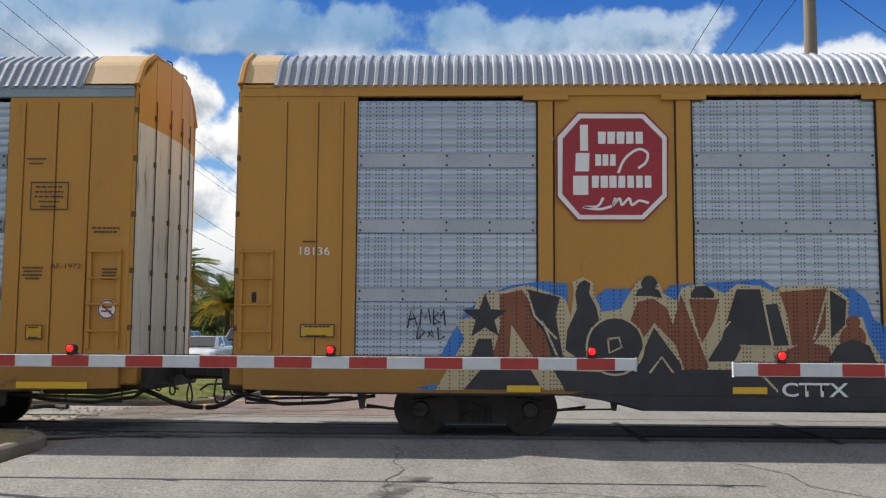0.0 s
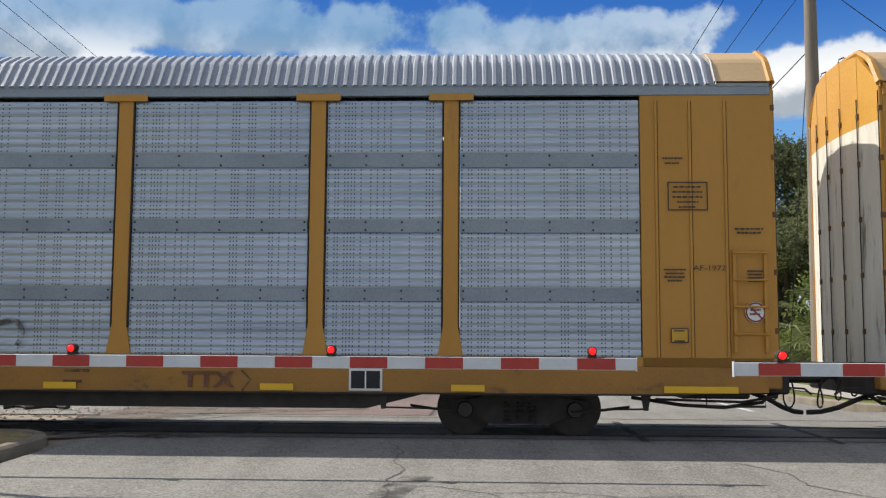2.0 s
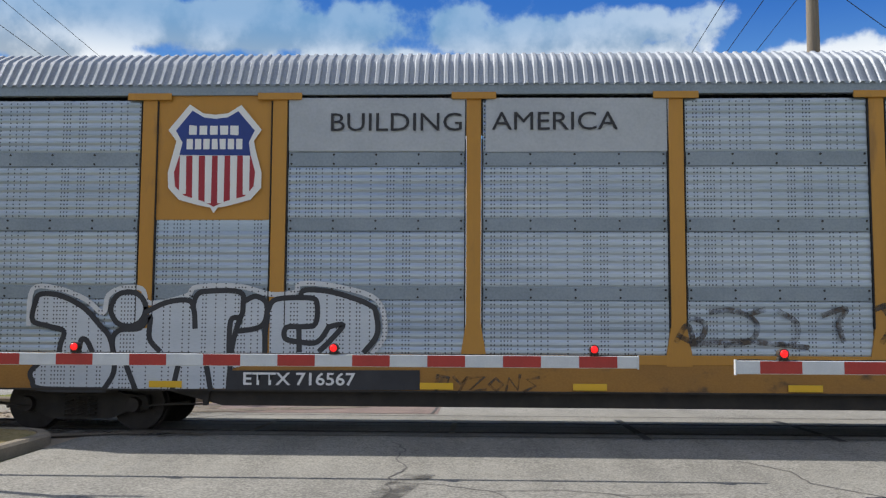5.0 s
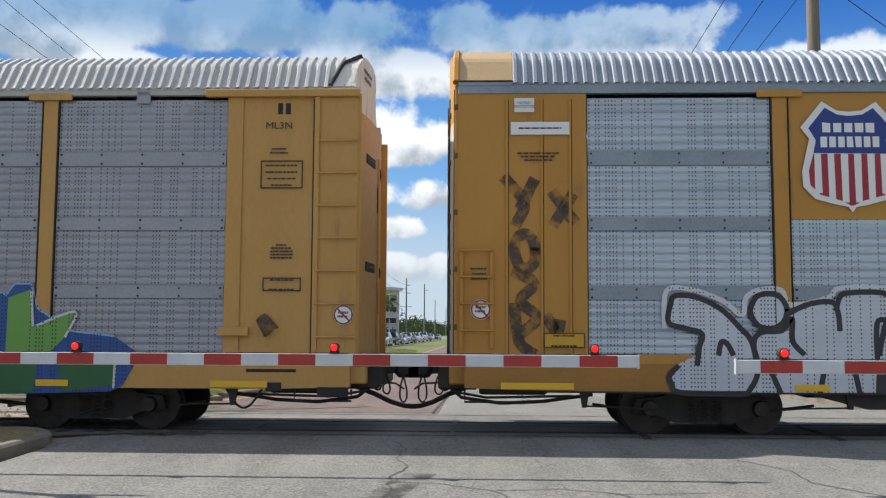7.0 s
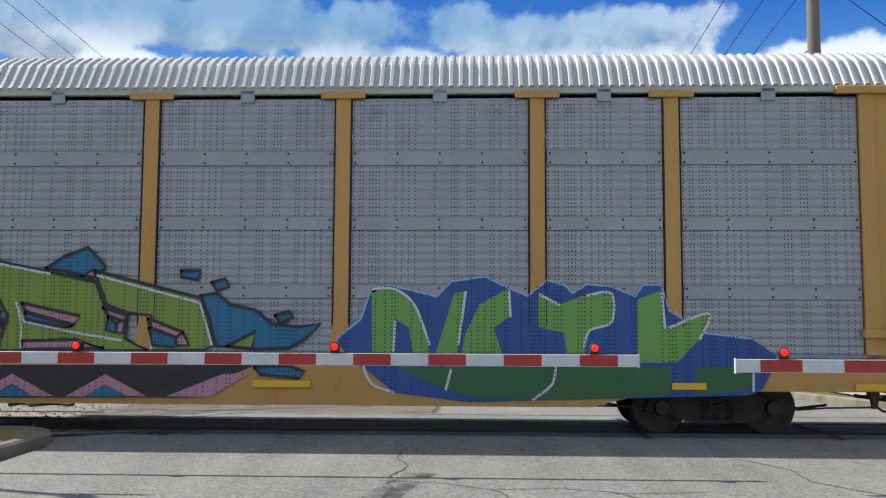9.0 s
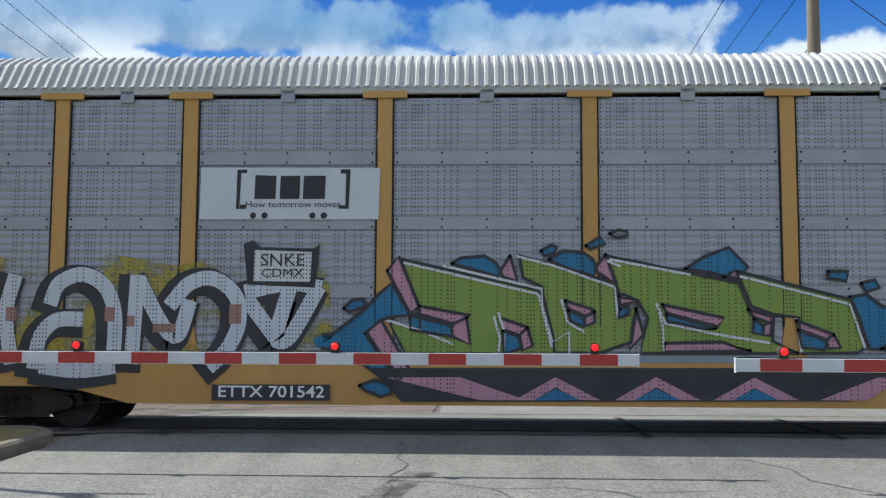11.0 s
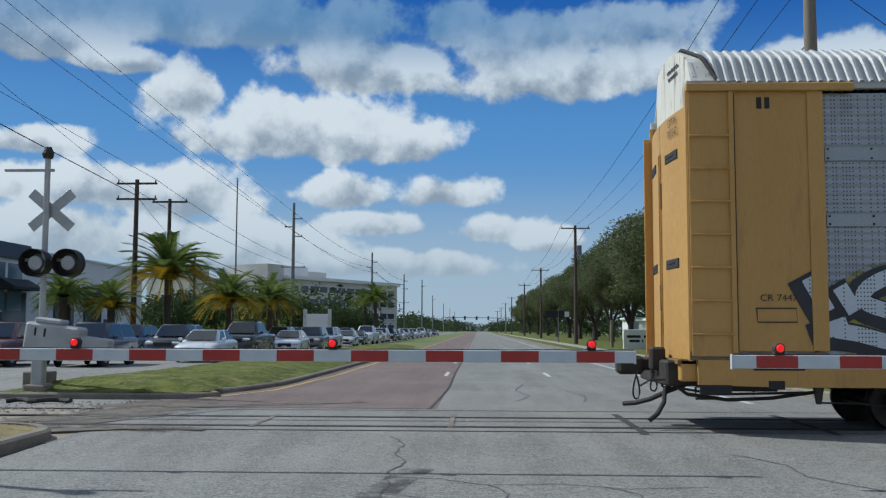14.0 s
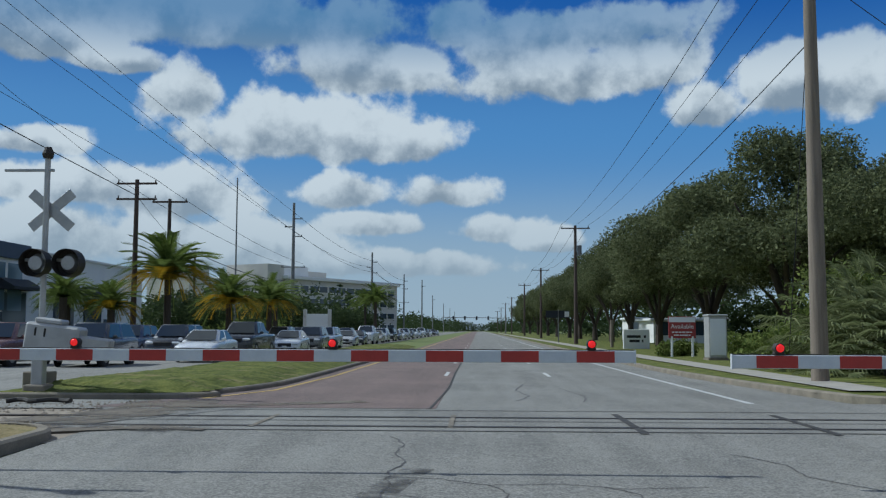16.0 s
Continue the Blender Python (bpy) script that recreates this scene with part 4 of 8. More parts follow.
def fan_shrub(x, y, h, seed):
    """A clump of fan leaves."""
    rnd = random.Random(seed)
    vs, fs = [], []
    for k in range(120):
        a, e = rnd.uniform(0, 6.28), rnd.uniform(-.05, 1.35)
        reach = h * rnd.uniform(.45, .88)
        tip = Vector((math.cos(a) * math.cos(e) * reach, math.sin(a) * math.cos(e) * reach, math.sin(e) * reach + .2))
        side = Vector((-math.sin(a), math.cos(a), 0))
        out_v = (tip.normalized() + Vector((0, 0, -.3))).normalized()
        for j in range(17):
            b = -1.5 + 3.0 * j / 16
            dv = (out_v * math.cos(b) + side * math.sin(b)).normalized()
            ln = h * .22 * rnd.uniform(.8, 1.15)
            w = side.cross(dv).normalized() * .02 + dv.cross(Vector((0, 0, 1))) * .022
            i = len(vs)
            vs += [tip, tip + dv * ln * .5 + w, tip + dv * ln + Vector((0, 0, -.30 * ln)), tip + dv * ln * .5 - w]
            fs.append((i, i + 1, i + 2, i + 3))
    me = bpy.data.meshes.new("fan_leaves")
    me.from_pydata(vs, [], fs)
    me.materials.append(FAN_LEAF)
    t = thing("palmetto", pose(x, y, gz(y) + .1), "dense grey-green palmetto with drooping fan leaves", "palmetto", "palmettos behind the pole")
    share("foliage", me, t, pose(0, 0, 0))
    part("stem", rod(bmesh.new(), (0, 0, -.1), (0, 0, h * .35), .14, .10, 8), BARK, t)


for k, (x, y, h) in enumerate(((12.5, 30, 3.0), (13.4, 31, 3.8), (14.2, 29, 3.6), (15.6, 31, 4.2), (13.4, 33, 4.2), (17, 30, 4.0), (14.8, 34, 4.6), (12.6, 32.5, 2.2), (19, 33, 4.4))):
    fan_shrub(x, y, h, 40 + k)


def shrub(x, y, rx, rz, seed, material=SHRUB_LEAF, count=700, size=.10, label="rounded green shrub on the verge"):
    rnd = random.Random(seed)
    lumps = [(rnd.uniform(-.6, .6) * rx, rnd.uniform(-.4, .4) * rx, rz * rnd.uniform(.4, .7), rx * .5, rx * .5, rz * .45) for k in range(6)]
    me = leaf_cloud(lumps, count, size, seed)
    me.materials.append(material)
    ob = new("shrub", me)
    ob.matrix_basis = pose(x, y, gz(y) + .08)
    tagged(ob, label, "shrub", "shrubs")


for k, (x, y, rx, rz) in enumerate(((12.2, 40, 1.4, 1.5), (13.8, 43, 1.6, 1.8), (12.9, 47, 1.3, 1.2), (10.4, 53, .8, .7), (11.3, 54, .8, .8), (15.4, 45, 1.8, 2.2), (17, 44, 2, 2.4), (15.2, 40, 1.5, 1.8), (-23.5, 66, 1.6, 1.3), (-25, 73, 1.8, 1.5), (-24, 80, 1.8, 1.6),
                                    (-23, 90, 2.2, 2.4), (-22.5, 104, 2.4, 2.6), (-23.5, 62, 1.2, 1.0))):
    shrub(x, y, rx, rz, 70 + k)
shrub(13.3, 36.5, 1.7, 3.5, 171, SHRUB_LEAF, 2600, .10, "tall leafy yellow-green shrub behind the pole")
shrub(15.5, 38, 2.0, 3.2, 172, SHRUB_LEAF, 2600, .10, "tall leafy yellow-green shrub behind the pole")
# far woods on both sides
for nm, side, seed in (("far_woods", -1, 91), ("far_woods", 1, 92)):
    rnd = random.Random(seed)
    lumps = []
    for k in range(46):
        y = 130 + 800 * (k / 46) ** 1.3
        x = side * (rnd.uniform(24, 34) + (0 if side > 0 else 2)) if y < 600 else side * rnd.uniform(12, 40)
        s = rnd.uniform(4, 6.5)
        lumps.append((x, y, s * .75, s, s, s * .8))
    for k in range(40):
        lumps.append((rnd.uniform(10, 260) * side, rnd.uniform(940, 1000), 5, 10, 8, rnd.uniform(5, 9)))
    me = leaf_cloud(lumps, 22000, .62, seed)
    me.materials.append(FAR_LEAF)
    tagged(new(nm, me), "dense dark green woods along the distant road", "woods", kind="stuff")
lumps = [(x * 9 - 54, 985, 3, 8, 6, 4 + (x * 7 % 3)) for x in range(13)]
me = leaf_cloud(lumps, 3000, .8, 5)
me.materials.append(FAR_LEAF)
tagged(new("far_woods", me), "low dark trees where the road vanishes", "woods", kind="stuff")
lumps = [(-29 - 6 * math.sin(k * 2.4), 95 + k * 9, 2.6, 4.2, 4.2, 2.4) for k in range(14)]
lumps += [(27 + 5 * k, 92 + 6 * math.sin(k * 1.9), 2.2, 4.5, 4.0, 2.4) for k in range(8)]
me = leaf_cloud(lumps, 60000, .20, 6)
me.materials.append(FAR_LEAF)
tagged(new("hedge_woods", me), "dark green trees behind the parked traffic", "woods", kind="stuff")

# ---- queueing cars ----
TYRE = paint("tyre_rubber", (.02, .02, .02), (.03, .03, .03), .85, 0, 5, 50, .1)
RIM = plain("grey_rim", (.4, .4, .42), .3, .8)
CAR_GLASS = plain("dark_car_glass", (.03, .036, .042), .04)
HEADLAMP = plain("clear_headlamp", (.75, .78, .8), .15, .3)
SHAPES = dict(
    sedan=dict(l=4.8, w=1.84, low=.20, prof=[(-2.40, .42), (-2.38, .62), (-2.22, .74), (-1.25, .90), (.2, .95), (1.75, 1.0), (2.30, .97), (2.40, .70), (2.38, .42)], cabin=(-1.30, 1.85, -.35, .95, 1.45), hood=.74, r=.33),
    suv=dict(l=4.7, w=1.90, low=.26, prof=[(-2.35, .50), (-2.34, .80), (-2.18, .96), (-1.20, 1.06), (.2, 1.08), (1.9, 1.12), (2.26, 1.10), (2.35, .80), (2.33, .50)], cabin=(-1.25, 2.20, -.55, 1.75, 1.72), hood=.94, r=.37),
    pickup=dict(l=5.6, w=1.98, low=.34, prof=[(-2.80, .60), (-2.79, 1.0), (-2.66, 1.14), (-1.45, 1.22), (.2, 1.24), (1.5, 1.24), (2.72, 1.24), (2.80, 1.1), (2.80, .60)], cabin=(-1.40, 1.05, -.75, .75, 1.92), hood=1.10, r=.40))
COATS = dict(white=(.72, .73, .74), dark=(.035, .038, .045), silver=(.42, .43, .45), navy=(.03, .05, .11), grey=(.16, .165, .17), red=(.28, .03, .025), beige=(.42, .38, .30), maroon=(.15, .07, .065))
COAT_MATS = {k: paint(k + "_car_paint", v, tuple(min(1, c * 1.08) for c in v), .28, .2, 2, 60, .0, coat=.6) for k, v in COATS.items()}
CAR_CACHE = {}


def queue_car(kind, coat, m):
    """A car facing -y: a rounded lower body, a glazed cabin, lamps, grille and wheels."""
    if (kind, coat) in CAR_CACHE:
        return copy_thing(CAR_CACHE[kind, coat], m)
    s = SHAPES[kind]
    half, end = s["w"] / 2, s["l"] / 2
    c = thing("queueing_car", m, f"{coat} {kind} waiting in the oncoming queue", "car", "cars waiting in the queue")
    paint_m = COAT_MATS[coat]
    # lower body: side outline carried across the width, shoulders rounded, corners drawn in
    bm = bmesh.new()
    pts = [(-end + .05, s["low"]), *s["prof"], (end - .05, s["low"])]
    rows = []
    for f, drop, pull in ((-1.0, .16, .12), (-.985, .07, .08), (-.93, .02, .04), (-.6, 0, .01), (0, -.015, 0), (.6, 0, .01), (.93, .02, .04), (.985, .07, .08), (1.0, .16, .12)):
        rows.append([bm.verts.new((f * half, y * (1 - pull * (abs(y) / end) ** 3), z - (drop if z > s["low"] + .3 else 0))) for y, z in pts])
    for r0, r1 in zip(rows, rows[1:]):
        for i in range(len(pts) - 1):
            bm.faces.new((r0[i], r0[i + 1], r1[i + 1], r1[i]))
    bm.faces.new(rows[0]), bm.faces.new(rows[-1][::-1])
    part("body", bm, paint_m, c, f"{coat} painted body", True)
    # cabin: pillars and roof in the body's colour
    y0, y1, t0, t1, top = s["cabin"]
    belt = [z for y, z in s["prof"] if -1 < y < 1][0] - .05
    wb, wt = half * .92, half * .72
    bm = bmesh.new()
    base = [bm.verts.new(v) for v in ((-wb, y0, belt), (wb, y0, belt), (wb, y1, belt), (-wb, y1, belt))]
    roof = [bm.verts.new(v) for v in ((-wt, t0, top), (wt, t0, top), (wt, t1, top), (-wt, t1, top))]
    bm.faces.new(roof)
    for i in range(4):
        bm.faces.new((base[i], base[(i + 1) % 4], roof[(i + 1) % 4], roof[i]))
    bmesh.ops.bevel(bm, geom=[e for e in bm.edges if not all(v in base for v in e.verts)], offset=.07, segments=3, affect="EDGES")
    cabin = part("cabin", bm, paint_m, c, "", True)

    def pane(name, a, b, q, p, label=""):
        """Glass on one side of the cabin, a finger inside its four corners."""
        a, b, q, p = (Vector(v) for v in (a, b, q, p))
        mid = (a + b + q + p) / 4
        nrm = (b - a).cross(p - a).normalized()
        if nrm.dot(mid - Vector((0, (y0 + y1) / 2, belt))) < 0:
            nrm = -nrm
        g = bmesh.new()
        g.faces.new([g.verts.new(mid + (v - mid) * .86 + nrm * .012) for v in (a, b, q, p)])
        part(name, g, CAR_GLASS, cabin, label)

    pane("windscreen", (-wb, y0, belt + .06), (wb, y0, belt + .06), (wt, t0, top), (-wt, t0, top), "dark windscreen with sky in it")
    pane("rear_window", (-wb, y1, belt + .1), (wb, y1, belt + .1), (wt, t1, top), (-wt, t1, top))
    for sx in (-1, 1):
        ym, tm = (y0 + y1) / 2 - .1, (t0 + t1) / 2
        pane("side_window", (sx * wb, y0 + .12, belt + .06), (sx * wb, ym, belt + .06), (sx * wt, tm, top - .02), (sx * wt, t0 + .02, top - .02))
        pane("side_window", (sx * wb, ym, belt + .06), (sx * wb, y1 - .12, belt + .06), (sx * wt, t1 - .02, top - .02), (sx * wt, tm, top - .02))
        hx = sx * half * .70
        part("headlight", box(bmesh.new(), hx - .21, hx + .21, -end - .005, -end + .22, s["hood"] - .20, s["hood"] - .06, .05), HEADLAMP, c, "clear headlight")
        part("fog_lamp", box(bmesh.new(), hx - .10, hx + .10, -end - .012, -end + .10, s["low"] + .12, s["low"] + .20, .02), TYRE, c)
        part("mirror", box(bmesh.new(), sx * (half + .08) - .09, sx * (half + .08) + .09, y0 + .42, y0 + .54, belt + .06, belt + .20, .04), paint_m, c)
    part("grille", box(bmesh.new(), -half * .46, half * .46, -end - .012, -end + .1, s["hood"] - .30, s["hood"] - .08, .03), TYRE, c, "black grille")
    part("intake", box(bmesh.new(), -half * .60, half * .60, -end + .0, -end + .12, s["low"] + .02, s["low"] + .17, .03), TYRE, c, "black lower intake")
    part("plate", box(bmesh.new(), -.15, .15, -end - .02, -end, s["low"] + .22, s["low"] + .30), LETTER_W, c)
    for sx in (-1, 1):
        for y in (-s["l"] * .305, s["l"] * .295):
            r = s["r"]
            x = sx * (half - .11)
            part("wheel_arch", rod(bmesh.new(), (x - .10, y, r + .02), (x + sx * .09, y, r + .02), r + .07, r + .07, 20), TYRE, c, "dark wheel arch")
            wh = part("wheel", rod(bmesh.new(), (x - .11, y, r), (x + sx * .115, y, r), r, r, 20), TYRE, c, "black tyre")
            part("rim", rod(bmesh.new(), (x, y, r), (x + sx * .125, y, r), r * .64, r * .60, 14), RIM, wh)
    CAR_CACHE[kind, coat] = c
    return c


QUEUE = [(-18.8, 38, "suv", "maroon"), (-15.4, 38.5, "suv", "dark"), (-18.8, 52, "suv", "navy"), (-15.4, 49, "suv", "dark"), (-12.6, 44.5, "sedan", "white"), (-12.9, 53.5, "pickup", "dark"), (-15.4, 58, "sedan", "silver"),
         (-12.0, 61.5, "sedan", "white"), (-15.4, 66, "sedan", "dark"), (-11.9, 69, "suv", "grey"), (-12.0, 76, "suv", "white"), (-15.4, 75, "suv", "silver"), (-12.0, 88, "sedan", "silver"), (-15.4, 84, "suv", "dark"), (-12.1, 96, "sedan", "dark"),
         (-12.0, 104, "pickup", "white"), (-15.4, 100, "sedan", "white"), (-12.0, 113, "sedan", "beige"), (-12.1, 120, "suv", "white"), (-15.4, 112, "suv", "grey"), (-12.0, 129, "suv", "dark"), (-12.0, 138, "sedan", "navy"), (-15.4, 124, "sedan", "red"),
         (-12.0, 147, "sedan", "white"), (-12.0, 156, "suv", "silver"), (-15.4, 140, "suv", "white"), (-12.0, 166, "sedan", "dark"), (-12.0, 177, "suv", "white"), (-12.0, 189, "sedan", "silver"), (-12.0, 202, "pickup", "white"), (-12.0, 216, "suv", "grey"),
         (-12.0, 232, "sedan", "white"), (-12.0, 250, "suv", "dark"), (-15.4, 165, "sedan", "grey"), (-15.4, 195, "suv", "white"), (-12.0, 270, "sedan", "white")]
for k, (x, y, kind, coat) in enumerate(QUEUE):
    queue_car(kind, coat, pose(x, y, gz(y), 0, 0, (k * 7 % 5 - 2) * .8))

# ---- signs and small fixtures ----
SIGN_RED = paint("red_sign_board", (.30, .035, .035), (.25, .03, .03), .5, 0, 3, 40, .04)
sign = thing("property_sign", pose(10.9, 52, gz(52) + .1), "red and white property sign on two posts in the grass", "sign")
for x in (-.55, .55):
    part("post", box(bmesh.new(), x - .05, x + .05, -.05, .05, -.2, 1.1), WALL_WHITE, sign)
board = part("board", box(bmesh.new(), -.72, .72, -.04, .04, 1.0, 2.15, .01), SIGN_RED, sign, "red board")
part("header", box(bmesh.new(), -.70, .70, -.046, -.04, 1.85, 2.12), WALL_GREY, board, "grey header")
words("lettering", "Available", .34, LETTER_W, board, pose(0, -.05, 1.62), "white script lettering")
part("print", bars(bmesh.new(), 0, 1.32, [1.1, .9], -.05, .07, .16, 5, 3), LETTER_W, board)
cab = thing("signal_cabinet", pose(11.2, 46, gz(46) + .1), "pale grey metal signal cabinet on the verge", "cabinet")
part("body", box(bmesh.new(), -.42, .42, -.5, .5, .12, 2.05, .03), ALU, cab)
part("roof", box(bmesh.new(), -.47, .47, -.55, .55, 2.05, 2.16, .03), ALU, cab)
part("door", box(bmesh.new(), -.36, .36, -.515, -.5, .25, 1.95, .005), WALL_GREY, cab)
part("plinth", box(bmesh.new(), -.46, .46, -.54, .54, -.1, .12), CONCRETE, cab)
mon = thing("monument_sign", pose(12.2, 75, gz(75) + .1), "low white monument sign with dark unreadable lettering", "sign")
part("slab", box(bmesh.new(), -1.0, 1.0, -.15, .15, 0, 1.5, .02), WALL_WHITE, mon)
for z, w in ((.95, 1.5), (.61, 1.1)):
    part("line", bars(bmesh.new(), 0, z, [w], -.16, .2, .34, 1, 9), LETTER_K, mon)
far = thing("road_sign", pose(8.95, 108, gz(108)), "dark road sign on a post beside the kerb", "sign")
part("post", rod(bmesh.new(), (0, 0, -.2), (0, 0, 3.8), .06), STEEL_POLE, far)
part("board", box(bmesh.new(), -1.4, 1.2, -.03, .03, 2.9, 3.7, .01), AWNING, far)
part("plate", box(bmesh.new(), .7, 1.2, -.05, -.03, 3.0, 3.6), WALL_GREY, far)
ls = thing("shop_sign", pose(-17.6, 105, gz(105)), "white roadside sign between two pillars", "sign")
part("board", box(bmesh.new(), -1.2, 1.2, -.1, .1, 1.4, 3.2, .02), WALL_WHITE, ls)
for x in (-1.35, 1.35):
    part("pillar", box(bmesh.new(), x - .18, x + .18, -.2, .2, -.1, 3.7, .02), WALL_TAN, ls)
post = thing("marker_post", pose(11.3, 82, gz(82) + .1), "short wooden post in the grass", "post")
part("shaft", rod(bmesh.new(), (0, 0, -.2), (0, 0, 2.3), .14, .13), WOOD, post)
sig = thing("traffic_signal", pose(9.5, 330, gz(330)), "distant traffic signal gantry over the road", "traffic signal")
part("pole", rod(bmesh.new(), (0, 0, 0), (0, 0, 7), .16), STEEL_POLE, sig)
part("mast_arm", rod(bmesh.new(), (0, 0, 5.6), (-22, 0, 5.8), .10), STEEL_POLE, sig)
for x in (-6, -10, -14, -18):
    part("signal_head", box(bmesh.new(), x - .3, x + .3, -.2, .2, 4.9, 6.2), AWNING, sig)


# ---- the train ----
HALF = 1.40          # half the width of a car over its screens
EAVE, RIDGE = 4.90, 5.54
BANDS = [(1.88, 2.06), (2.84, 3.02), (3.76, 3.96)]
PANEL_Z = (1.12, 4.72)


def roof_line(y):
    """Height of the roof across the car: steep lower sides, a bend, gentler shoulders and a flat top."""
    k = min(abs(y), HALF)
    for (a, za), (b, zb) in zip(ROOF_BENDS, ROOF_BENDS[1:]):
        if k <= b:
            return za + (zb - za) * (k - a) / (b - a)


ROOF_BENDS = [(0, RIDGE), (.74, RIDGE - .03), (1.10, 5.31), (1.17, 5.24), (HALF, EAVE)]
KNEE = .74
ROOF_YS = [-1.44, -1.40, -1.17, -1.10, -.92, -.74, -.4, 0, .4, .74, .92, 1.10, 1.17, 1.40, 1.44]


def roof_limit(length, y, rake):
    """Where the sheeting ends: raked back towards the eaves by rake."""
    return length / 2 - rake * max(0.0, (min(abs(y), HALF) - KNEE) / (HALF - KNEE))


def roof_mesh(length, pitch, depth, rake=0.0):
    bm = bmesh.new()
    last = None
    prof = [(0, 0), (.20, 0), (.34, 1), (.64, 1), (.78, 0)]
    xs, x = [], -length / 2
    while x < length / 2:
        xs += [(x + f * pitch, d) for f, d in prof]
        x += pitch
    for x, d in xs:
        row = []
        for y in ROOF_YS:
            lim = roof_limit(length, y, rake)
            out_y = y * (1 + .022 * d) if abs(y) > KNEE else y
            row.append(bm.verts.new((max(-lim, min(lim, x)), out_y, roof_line(y) - (.04 if abs(y) > HALF else 0) + d * depth)))
        if last:
            for a, b, c, e in zip(last, last[1:], row[1:], row):
                if (a.co - e.co).length > 1e-5 or (b.co - c.co).length > 1e-5:
                    bm.faces.new((a, b, c, e))
        last = row
    bmesh.ops.remove_doubles(bm, verts=bm.verts, dist=1e-5)
    return bm


def roof_cap(x0, x1, lift=.042):
    """The smooth painted roof end."""
    bm = bmesh.new()
    last = None
    for x in (x0, x1):
        row = [bm.verts.new((x, y, roof_line(y) + lift)) for y in ROOF_YS]
        low_row = [bm.verts.new((x, y, roof_line(y) - .05)) for y in ROOF_YS]
        if last:
            for a, b, c, e in zip(last[0], last[0][1:], row[1:], row):
                bm.faces.new((a, b, c, e))
            for a, b, c, e in zip(last[1], last[1][1:], low_row[1:], low_row):
                bm.faces.new((a, b, c, e))
        for i in range(len(row) - 1):
            bm.faces.new((row[i], row[i + 1], low_row[i + 1], low_row[i]))
        last = (row, low_row)
    return bm


def screen_mesh(w, z0=PANEL_Z[0], z1=PANEL_Z[1]):
    """A screen sheet with pressed lengthwise ribs; local x from 0 to w."""
    pts, z = [], z0
    stops = [z0, *[v for b in BANDS for v in b if z0 < v < z1], z1]
    for i, (a, b) in enumerate(zip(stops, stops[1:])):
        if i % 2 == 1 and len(stops) > 2:
            pts += [(a, 0), (b, 0)]
            continue
        n = max(1, round((b - a) / .115))
        s = (b - a) / n
        for k in range(n):
            q0 = a + k * s
            pts += [(q0 + .02 * s, 0), (q0 + .34 * s, .010), (q0 + .66 * s, .010), (q0 + .98 * s, 0)]
    bm = bmesh.new()
    last = None
    for z, d in pts:
        row = [bm.verts.new((x, -d, z)) for x in (0, w)]
        back = None
        if last:
            bm.faces.new((last[0], last[1], row[1], row[0]))
        last = row
    return bm


def wheelset(parent, x):
    bm = bmesh.new()
    for s in (-1, 1):
        y = s * .735
        rod(bm, (0, y - .065, 0), (0, y + .065, 0), .375, seg=36)
        rod(bm, (0, y - s * .065, 0), (0, y - s * .095, 0), .41, .40, seg=36)
        rod(bm, (0, y + s * .065, 0), (0, y + s * .11, 0), .14, seg=16)
        for k in range(3):
            a = k * 2.094
            box(bm, .22 * math.cos(a) - .05, .22 * math.cos(a) + .05, y + s * .06, y + s * .075, .22 * math.sin(a) - .05, .22 * math.sin(a) + .05)
    rod(bm, (0, -.95, 0), (0, .95, 0), .075, seg=12)
    ob = part("wheelset", bm, STEEL, parent, "rolling steel wheels on one axle")
    ob.matrix_basis = pose(x, 0, .38)
    WHEELS.append((ob, x))
    return ob


WHEELS = []


def bogie(car, x):
    """A two-axle truck: cast side frames, springs, bolster, bearing caps, brake beam."""
    truck = part("bogie", box(bmesh.new(), x - .30, x + .30, -.86, .86, .55, .70, .02), BLACK, car, "black two-axle truck")
    for s in (-1, 1):
        y0, y1 = s * .93 - .06, s * .93 + .06
        bm = bmesh.new()
        prism(bm, [(x - .99, .31), (x - .95, .50), (x - .58, .54), (x - .40, .66), (x + .40, .66), (x + .58, .54), (x + .95, .50), (x + .99, .31),
                   (x + .70, .29), (x + .40, .17), (x - .40, .17), (x - .70, .29)], y0, y1)
        part("side_frame", bm, BLACK, truck, "black cast side frame")
    bm = bmesh.new()
    box(bm, x - .22, x + .22, -1.0, 1.0, .52, .72, .02)
    part("bolster", bm, BLACK, truck)
    for s in (-1, 1):
        for dx in (-.17, 0, .17):
            bm = bmesh.new()
            pipe(bm, [(x + dx + .055 * math.cos(k * .9), s * 1.0 + .055 * math.sin(k * .9), .20 + k * .0085) for k in range(34)], .016, 5)
            part("spring", bm, BLACK, truck)
        for dx in (-.77, .77):
            bm = bmesh.new()
            rod(bm, (x + dx, s * .95, .38), (x + dx, s * 1.09, .38), .12, .10, seg=16)
            part("bearing_cap", bm, STEEL, truck)
    bm = bmesh.new()
    pipe(bm, [(x - 1.55, -.9, .42), (x - 1.2, -.75, .36), (x + 1.2, -.75, .36), (x + 1.55, -.9, .42)], .022)
    part("brake_rod", bm, BLACK, truck)
    for dx in (-.77, .77):
        wheelset(car, x + dx)
    return truck


